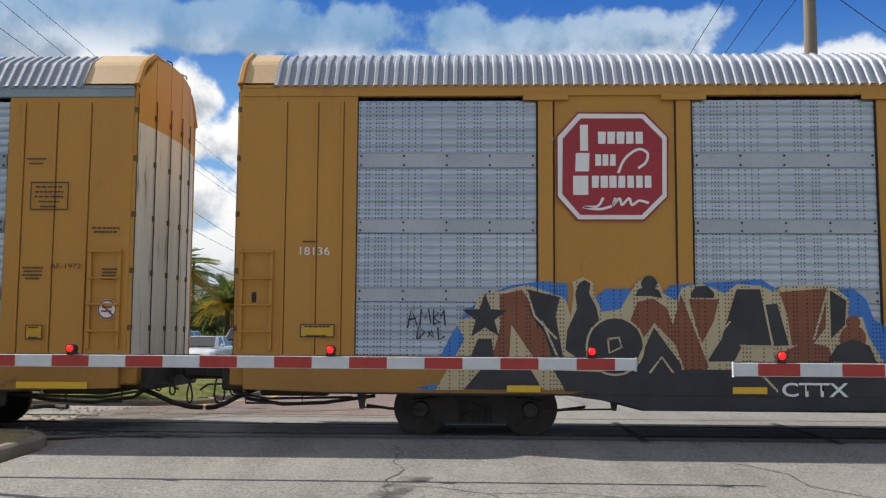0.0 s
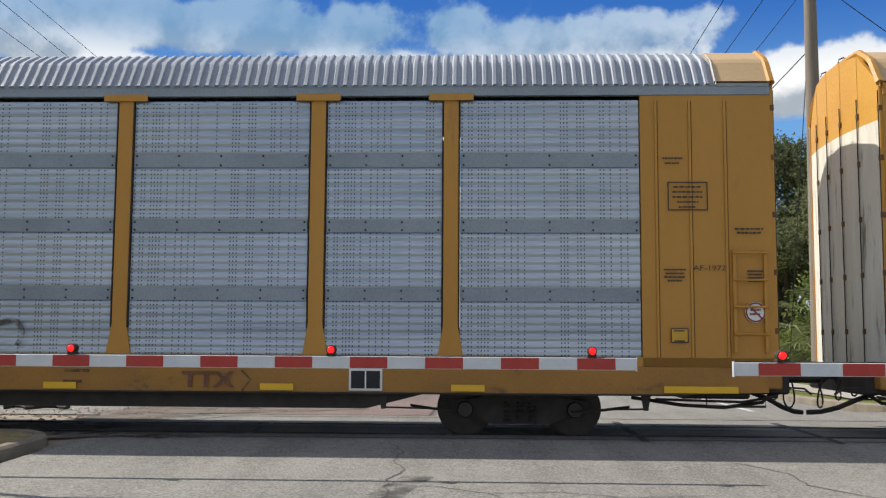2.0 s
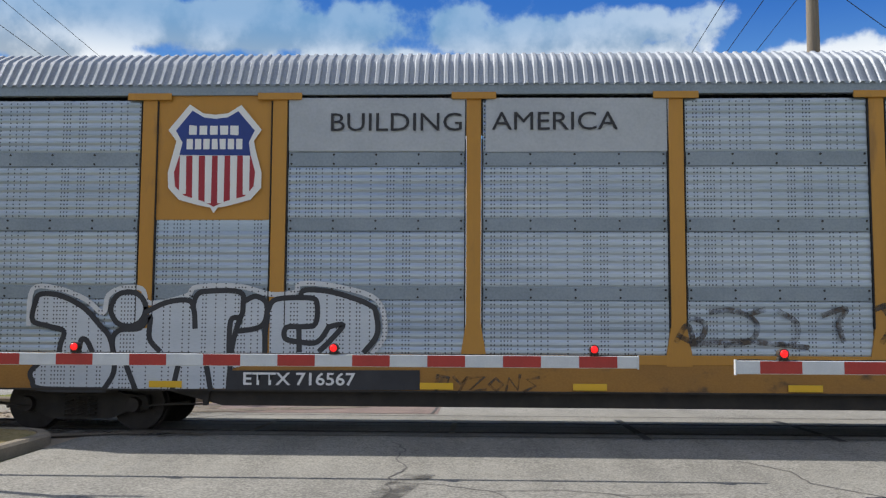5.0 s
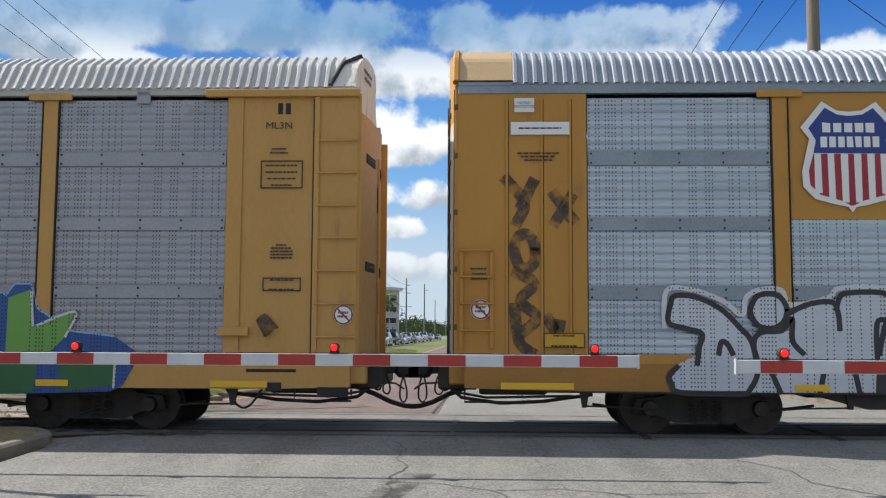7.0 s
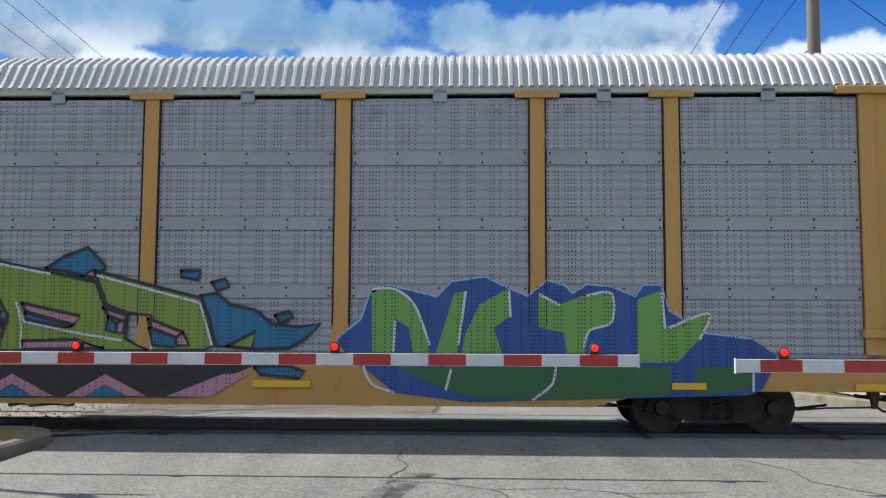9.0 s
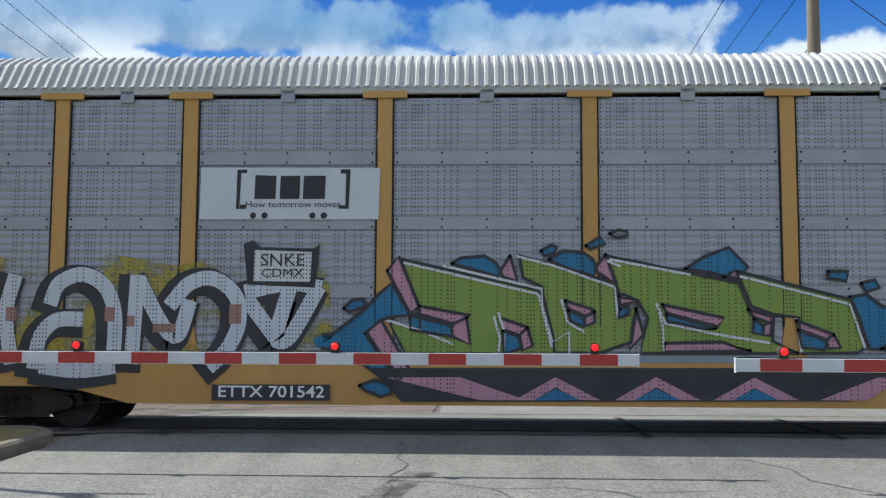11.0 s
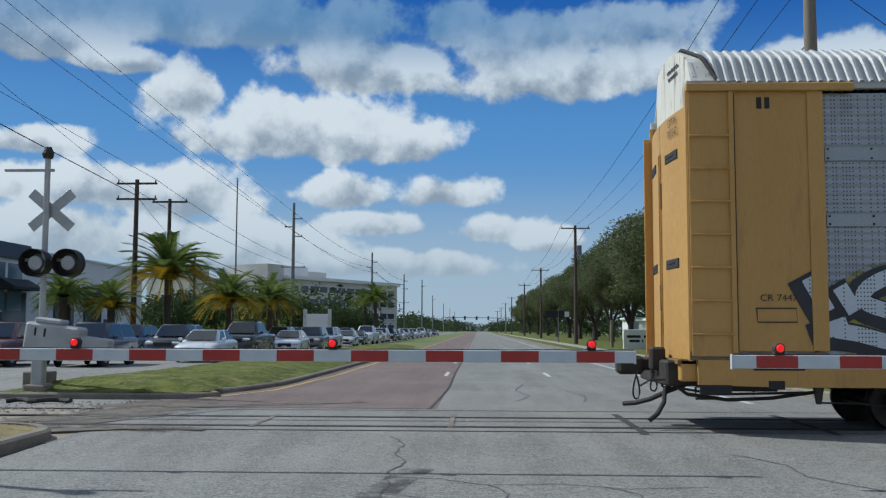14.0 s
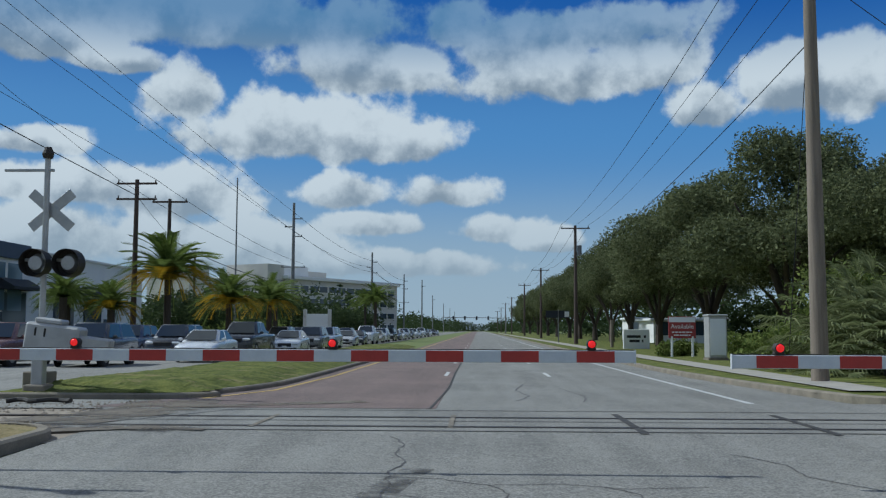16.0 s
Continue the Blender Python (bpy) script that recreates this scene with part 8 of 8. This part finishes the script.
fill([(-4.33, 0.91), (3.05, 0.95), (2.67, 0.79), (2.2, 0.5), (-3.876, 0.45)])
done("graffiti_sill", CAR_B, G_BLACK, 3, "black paint along the sill")
fill([(-2.33, 0.48), (-1.76, 0.8), (-1.15, 0.49), (-1.43, 0.49), (-1.76, 0.66), (-2.06, 0.48)])
fill([(-0.96, 0.49), (-0.39, 0.81), (0.21, 0.5), (-0.07, 0.5), (-0.39, 0.67), (-0.69, 0.49)])
fill([(0.38, 0.5), (0.94, 0.81), (1.53, 0.51), (1.26, 0.51), (0.94, 0.67), (0.64, 0.5)])
fill([(-4.08, 0.78), (-3.067, 0.79), (-2.15, 0.48), (-2.8, 0.48)])
fill([(1.81, 0.51), (2.59, 0.82), (2.98, 0.84), (2.43, 0.51)])
done("graffiti_chevron", CAR_B, G_PINK, 4, "pink chevrons")
fill([(-2.06, 0.48), (-1.76, 0.64), (-1.43, 0.49)])
fill([(-0.69, 0.49), (-0.39, 0.65), (-0.07, 0.5)])
fill([(0.64, 0.5), (0.94, 0.66), (1.26, 0.51)])
done("graffiti_chevron_blue", CAR_B, G_TEAL, 4, "blue chevron hearts")
# silver letters with a heavy black shadow on yellow haze
fill([(-11.41, 0.98), (-11.66, 1.61), (-11.43, 1.93), (-10.88, 2.33), (-9.6, 2.45), (-8.96, 2.25), (-8.01, 2.49), (-7.06, 2.33), (-6.12, 2.49), (-5.97, 1.94), (-4.95, 2.73), (-4.85, 1.32), (-5.36, 1.01)])
done("graffiti_haze", CAR_B, G_HAZE, 0, "thin yellow spray haze")
line([(-9.93, 1.84), (-10.19, 2.06), (-10.59, 2.11), (-10.95, 1.94), (-10.98, 1.74), (-10.58, 1.58), (-10.1, 1.39), (-10.09, 1.18), (-10.57, 1.17), (-11.05, 1.3), (-11.33, 1.34)], 0.4)
line([(-8.91, 1.78), (-8.8, 2.02), (-8.48, 2.14), (-8.16, 1.98), (-8, 1.59), (-8, 0.97)], 0.4)
line([(-9.12, 0.88), (-9.05, 1.27), (-8.83, 1.49), (-8.52, 1.51)], 0.4)
line([(-8.98, 0.84), (-8.51, 0.79), (-8.04, 0.85)], 0.4)
line([(-7.69, 2.06), (-7.74, 0.97)], 0.4)
line([(-7.64, 2.02), (-7.34, 1.48), (-7.1, 1.28), (-6.95, 1.71)], 0.4)
line([(-7.18, 1.75), (-6.95, 2.03), (-6.59, 2.09), (-6.28, 1.83), (-6.24, 1.44), (-6.4, 1.09), (-6.6, 0.9)], 0.4)
line([(-9.46, 2.06), (-9.56, 1.59), (-9.46, 0.96)], 0.4)
line([(-11.72, 2.02), (-11.53, 1.67)], 0.4)
line([(-11.29, 1.9), (-11.16, 1.68)], 0.4)
line([(-11.54, 1.34), (-11.3, 1.42)], 0.4)
line([(-6.09, 1.75), (-5.7, 1.25)], 0.4)
line([(-5.54, 1.91), (-5.7, 1.29), (-5.51, 1.29), (-5.15, 1.91)], 0.4)
line([(-6.09, 1.91), (-5.54, 2.03), (-5.15, 1.98)], 0.4)
done("graffiti_shadow", CAR_B, G_BLACK, 1, "heavy black letter shadow")
line([(-9.86, 1.89), (-10.12, 2.11), (-10.52, 2.16), (-10.88, 1.99), (-10.91, 1.79), (-10.51, 1.64), (-10.03, 1.44), (-10.02, 1.23), (-10.5, 1.23), (-10.98, 1.35), (-11.26, 1.4)], 0.21)
line([(-8.84, 1.84), (-8.73, 2.08), (-8.41, 2.2), (-8.09, 2.04), (-7.93, 1.65), (-7.93, 1.02)], 0.21)
line([(-9.05, 0.94), (-8.98, 1.33), (-8.76, 1.55), (-8.45, 1.57)], 0.21)
line([(-8.91, 0.9), (-8.44, 0.85), (-7.97, 0.9)], 0.21)
line([(-7.62, 2.12), (-7.67, 1.02)], 0.21)
line([(-7.57, 2.08), (-7.27, 1.53), (-7.03, 1.34), (-6.88, 1.77)], 0.21)
line([(-7.11, 1.81), (-6.87, 2.08), (-6.52, 2.14), (-6.21, 1.89), (-6.17, 1.5), (-6.33, 1.15), (-6.53, 0.95)], 0.21)
line([(-9.39, 2.12), (-9.49, 1.64), (-9.39, 1.01)], 0.21)
line([(-11.64, 2.07), (-11.46, 1.73)], 0.21)
line([(-11.22, 1.95), (-11.09, 1.73)], 0.21)
line([(-11.46, 1.4), (-11.23, 1.48)], 0.21)
line([(-6.02, 1.81), (-5.63, 1.3)], 0.21)
line([(-5.47, 1.97), (-5.63, 1.34), (-5.44, 1.34), (-5.08, 1.97)], 0.21)
line([(-6.02, 1.97), (-5.47, 2.08), (-5.08, 2.03)], 0.21)
done("graffiti_face", CAR_B, G_SILVER, 2, "silver letter faces")
fill([(-9.49, 1.74), (-9.33, 1.74), (-9.33, 1.54), (-9.49, 1.54)])
fill([(-8.07, 1.74), (-7.93, 1.74), (-7.93, 1.54), (-8.07, 1.54)])
fill([(-7.75, 1.62), (-7.64, 1.62), (-7.64, 1.47), (-7.75, 1.47)])
fill([(-7.38, 1.51), (-7.06, 1.51), (-7.06, 1.39), (-7.38, 1.39)])
fill([(-6.3, 1.78), (-6.13, 1.79), (-6.13, 1.51), (-6.3, 1.51)])
done("graffiti_rust", CAR_B, G_RUSTY, 3, "dull red fade on the letters")
fill([(-6.12, 2.63), (-5.98, 2.69), (-5.89, 2.59), (-5.12, 2.57), (-5.04, 2.63), (-5.1, 2.02), (-6.05, 2.06)])
done("sticker_border", CAR_B, G_BLACK, 3, "black ragged border")
fill([(-5.96, 2.55), (-5.15, 2.52), (-5.17, 2.1), (-5.97, 2.11)])
done("sticker_face", CAR_B, G_WHITE, 4, "white sprayed panel")
fill([(-6.75, 3.72), (-4.2, 3.71), (-4.22, 2.98), (-6.76, 2.98)])
done("emblem_plate", CAR_B, LETTER_W2, 5, "white emblem plate")
fill([(-6.23, 3.69), (-6.17, 3.69), (-6.19, 3.13), (-6.24, 3.13)])
fill([(-6.17, 3.69), (-6.09, 3.69), (-6.09, 3.64), (-6.17, 3.64)])
fill([(-6.18, 3.19), (-6.1, 3.19), (-6.1, 3.13), (-6.19, 3.13)])
fill([(-4.68, 3.69), (-4.62, 3.69), (-4.64, 3.13), (-4.69, 3.13)])
fill([(-4.76, 3.69), (-4.68, 3.69), (-4.68, 3.63), (-4.76, 3.63)])
fill([(-4.78, 3.18), (-4.69, 3.18), (-4.69, 3.13), (-4.78, 3.13)])
fill([(-5.97, 3.61), (-5.67, 3.6), (-5.68, 3.27), (-5.98, 3.27)])
fill([(-5.61, 3.6), (-5.33, 3.6), (-5.34, 3.27), (-5.62, 3.27)])
fill([(-5.28, 3.6), (-4.97, 3.6), (-4.98, 3.27), (-5.29, 3.27)])
fill([(-5.95, 3.04), (-5.96, 3.01), (-5.98, 2.99), (-6.01, 2.99), (-6.03, 3.01), (-6.04, 3.04), (-6.03, 3.06), (-6.01, 3.08), (-5.98, 3.08), (-5.96, 3.06)])
fill([(-5.78, 3.04), (-5.79, 3.01), (-5.82, 2.99), (-5.85, 2.99), (-5.87, 3.01), (-5.88, 3.04), (-5.87, 3.06), (-5.84, 3.08), (-5.82, 3.08), (-5.79, 3.06)])
fill([(-5.11, 3.03), (-5.11, 3.01), (-5.14, 2.99), (-5.17, 2.99), (-5.19, 3.01), (-5.2, 3.03), (-5.19, 3.06), (-5.16, 3.08), (-5.14, 3.08), (-5.11, 3.06)])
fill([(-4.94, 3.03), (-4.95, 3.01), (-4.98, 2.99), (-5.01, 2.99), (-5.03, 3.01), (-5.04, 3.03), (-5.03, 3.06), (-5, 3.08), (-4.97, 3.08), (-4.95, 3.06)])
done("emblem_bracket", CAR_B, LETTER_K, 6, "black brackets, bars and dots")
fill([(-6.52, 0.67), (-4.87, 0.68), (-4.87, 0.46), (-6.52, 0.45)])
done("number_board", CAR_B, G_BLACK, 6, "black board on the sill")
line([(-12.39, 1.71), (-11.85, 1.71), (-11.84, 1.52), (-12.38, 1.52), (-12.39, 1.71)], 0.018, False)
done("placard", CAR_B, LETTER_K, 3, "thin black frame")


MARK_BROWN = paint("faded_brown_lettering", (.13, .05, .03), (.20, .09, .045), .7, 0, 5, 50, .03)


def on(x, z, layer=8):
    return pose(x, SKIN_Y - .003 * layer, z)


words("slogan", "BUILDING", .37, LETTER_K, CAR_A, on(-5.245, 4.37), "black slogan lettering", 1.14)
words("slogan", "AMERICA", .37, LETTER_K, CAR_A, on(-3.015, 4.38), "black slogan lettering", 1.14)
words("car_number", "ETTX 716567", .24, LETTER_W, CAR_A, on(-6.565, .77), "white stencilled car number", 1.15, .004)
words("car_mark", "TTX", .30, MARK_BROWN, CAR_A, on(5.45, 0.78, 5), "faded brown car mark on the sill", 1.25, .008)
words("build_code", "AF-1972", .10, LETTER_K, CAR_A, on(12.365, 2.35, 14), "black stencil", 1.3)
words("notice", "PATENT\nPROTECTED", .052, LETTER_K, CAR_A, on(-12.315, 4.61, 15), "small black print")
words("type_code", "ML3N", .14, LETTER_K, CAR_B, on(12.15, 4.33), "black stencil", 1.1)
words("rack_code", "CR 7447", .13, LETTER_K, CAR_B, on(-12.09, 1.85), "black stencil", 1.1)
words("car_number", "ETTX 701542", .22, LETTER_W, CAR_B, on(-5.69, .57, 9), "white italic car number", 1.2, .003)
words("end_number", "ETTX\n701542", .16, LETTER_K, CAR_B, pose(-13.385, -.80, 4.36, 0, 0, -84), "black stencilled number on the end door")
words("motto", "How tomorrow moves", .125, LETTER_K, CAR_B, on(-5.43, 3.19), "thin dark motto", 1.15)
words("marker_lettering", "SNKE", .24, LETTER_K, CAR_B, on(-5.56, 2.40), "black marker words", 1.1)
words("marker_lettering", "CDMX", .17, LETTER_K, CAR_B, on(-5.56, 2.22), "black marker words", 1.2)
words("rack_code", "18136", .16, LETTER_W, CAR_C, on(-12.37, 2.57), "white stencil", 1.15)
words("car_mark", "CTTX", .26, LETTER_W, CAR_C, on(-5.53, .70), "white car mark on black", 1.3, .004)


def placard(car, x, z, w, h, rows, material=None, frame_w=.014, seed=1):
    """A framed notice of unreadable print."""
    y = SKIN_Y - .030
    if material:
        part("notice_plate", patch(bmesh.new(), [(x - w / 2, z - h / 2), (x + w / 2, z - h / 2), (x + w / 2, z + h / 2), (x - w / 2, z + h / 2)], y + .002), material, car)
    bm = bmesh.new()
    if frame_w:
        for a, b, c, d in ((x - w / 2, x + w / 2, z + h / 2 - frame_w, z + h / 2), (x - w / 2, x + w / 2, z - h / 2, z - h / 2 + frame_w),
                           (x - w / 2, x - w / 2 + frame_w, z - h / 2 + frame_w, z + h / 2 - frame_w), (x + w / 2 - frame_w, x + w / 2, z - h / 2 + frame_w, z + h / 2 - frame_w)):
            patch(bm, [(a, c), (b, c), (b, d), (a, d)], y)
    n = len(rows)
    bars(bm, x, z + h * .32 if n > 1 else z, rows, y - .001, .022, h * .70 / max(n - 1, 1), 6, seed)
    tagged(part("notice", bm, LETTER_K, car, "small black print"), kind="stuff")


NOTICE_Y = paint("yellow_notice", (.62, .36, .02), (.55, .31, .02), .5, 0, 3, 40, .03)
placard(CAR_A, 12.085, 3.35, .55, .40, [.4, .42, .42, .3, .25], None, .016, 2)
placard(CAR_A, 11.885, 3.85, .30, .10, [.28, .22], None, 0, 3)
placard(CAR_A, 11.895, 2.26, .32, .22, [.30, .26, .30, .2], None, 0, 4)
placard(CAR_A, 11.945, 1.43, .24, .20, [.16, .14], NOTICE_Y, .014, 5)
placard(CAR_A, 12.915, 2.87, .40, .08, [.4, .34], None, 0, 6)
placard(CAR_A, 12.985, 2.25, .24, .20, [.22, .2, .2, .2], None, 0, 7)
placard(CAR_A, -11.775, 1.32, .56, .20, [.3, .36], NOTICE_Y, .014, 8)
placard(CAR_A, -12.115, 3.88, .64, .14, [.6, .5, .4], None, 0, 9)
placard(CAR_A, -12.945, 2.24, .26, .20, [.24, .2, .24], None, 0, 10)
placard(CAR_A, -12.095, 4.28, .82, .18, [.6], LETTER_W, 0, 11)
placard(CAR_A, -12.315, 4.61, .28, .20, [], LETTER_W, 0, 12)
placard(CAR_B, 12.2, 3.63, .60, .40, [.46, .46, .42, .3], None, .018, 13)
placard(CAR_B, 12.22, 2.55, .30, .26, [.16, .30, .32, .32, .32], None, 0, 14)
placard(CAR_B, 12.23, 2.08, .54, .19, [.34, .36], None, .018, 15)
placard(CAR_B, 12.16, 3.97, .24, .08, [.22, .26], None, 0, 16)
placard(CAR_C, -12.3, 1.47, .48, .18, [.36, .3], NOTICE_Y, .014, 17)
placard(CAR_C, -12.42, 2.71, .25, .09, [.22], None, 0, 18)
part("ajar_latch", box(bmesh.new(), -13.23, -13.17, -HALF - .03, -HALF - .012, 1.86, 2.0, .006), DARK, CAR_C)
# yellow reflectors along the sills
for car, spots in ((CAR_A, ((-12.145, 1.0), (-8.425, .46), (-4.655, .46), (-2.555, .46), (0.35, .46), (3.375, .46), (6.415, .46), (9.055, .46), (12.225, 1.0))),
                   (CAR_C, ((-9.45, .46), (-6.39, .46), (-2, .46), (2, .46), (6, .46), (10, .46))), (CAR_B, ((3.42, .8), (9.02, .46), (11.65, .8)))):
    for x, w in spots:
        part("reflector", box(bmesh.new(), x - w / 2, x + w / 2, -HALF - .042, -HALF - .030, .65, .74), REFLECT, car, "yellow reflective strip")
part("data_panel_frame", box(bmesh.new(), 7.415, 7.875, -HALF - .022, -HALF - .008, .65, .95), LETTER_W, CAR_A)
part("data_panel_bar", box(bmesh.new(), 7.635, 7.655, -HALF - .034, -HALF - .03, .68, .92), LETTER_W, CAR_A)
part("inspection_box", box(bmesh.new(), 7.445, 7.845, -HALF - .03, -HALF - .02, .68, .92, .004), DARK, CAR_A, "dark framed data panel")


NOTICE_RED = plain("dull_red_print", (.22, .05, .04), .6)


def no_sign(car, x, z):
    """Round white notice with a dark ring and a bar across."""
    y = SKIN_Y - .034
    disc = bmesh.new()
    bmesh.ops.create_circle(disc, cap_ends=True, segments=24, radius=.14, matrix=Matrix.Translation((x, y, z)) @ Matrix.Rotation(radians(90), 4, "X"))
    sign = part("round_notice", disc, LETTER_W, car, "round white notice with a bar across it")
    ring = bmesh.new()
    pts = [(x + .125 * math.cos(k * math.pi / 12), z + .125 * math.sin(k * math.pi / 12)) for k in range(25)]
    ribbon(ring, pts, .022, y - .002)
    ribbon(ring, [(x - .085, z + .085), (x + .085, z - .085)], .024, y - .004)
    bars(ring, x, z + .03, [.14, .16], y - .003, .03, .055, 4, 3)
    part("ring", ring, NOTICE_RED, sign)


no_sign(CAR_A, 12.975, 1.75), no_sign(CAR_A, -12.925, 1.74), no_sign(CAR_B, 13.10, 1.66)
# step box low on the end bay of the dull car
part("anchor_bracket", box(bmesh.new(), 11.36, 11.78, -HALF - .12, -HALF - .012, 1.36, 1.48, .01), TAN_WARM, CAR_B)
part("anchor_hook", rod(bmesh.new(), (11.95, -HALF - .02, 1.62), (12.1, -HALF - .06, 1.42), .09, .12, 10), G_SMOKE, CAR_B, "dark greasy hook")
# trailing end: hanging hose and a lamp bracket
bm = bmesh.new()
pipe(bm, [(-13.32, -.6, .72), (-13.52, -.7, .55), (-13.55, -.78, .38), (-13.67, -.9, .22), (-13.79, -.98, .14)], .035, 8)
part("brake_hose", bm, BLACK, CAR_B, "hanging black brake hose")
part("end_device", box(bmesh.new(), -13.69, -13.47, -.55, -.35, .82, 1.16, .03), BLACK, CAR_B, "small black end-of-train box")
part("safety_chain", pipe(bmesh.new(), [(11.45 + .5 * k / 12, -1.3, .62 - .26 * math.sin(math.pi * k / 12)) for k in range(13)], .018, 5), BLACK, CAR_B, "hanging loop of chain")
part("safety_chain", pipe(bmesh.new(), [(7.1 + .8 * k / 12, -1.3, .62 - .14 * math.sin(math.pi * k / 12)) for k in range(13)], .018, 5), BLACK, CAR_B, "hanging loop of chain")


# ---- what moves ----
ROLL = [(0, 0), (1.5, 6.735), (3.2, 14.245), (5.5, 24.42), (7.5, 33.28), (9.6, 42.56), (12, 53.365), (14, 62.29), (16, 71.29)]


def rolled(t):
    """Metres that the train has rolled at t seconds."""
    for (a, da), (b, db) in zip(ROLL, ROLL[1:]):
        if t <= b:
            return da + (db - da) * (t - a) / (b - a)


def motions():
    for car, mid in ((CAR_A, MID_A), (CAR_B, MID_B), (CAR_C, MID_C)):
        walk(car, [(t, pose(mid + rolled(t), TRACK_Y, 0)) for t, _ in ROLL])
    for ob, x in WHEELS:
        walk(ob, [(k * 2 / 15, pose(x, 0, .38, 0, math.degrees(rolled(k * 2 / 15) / .375), 0)) for k in range(121)])


motions()
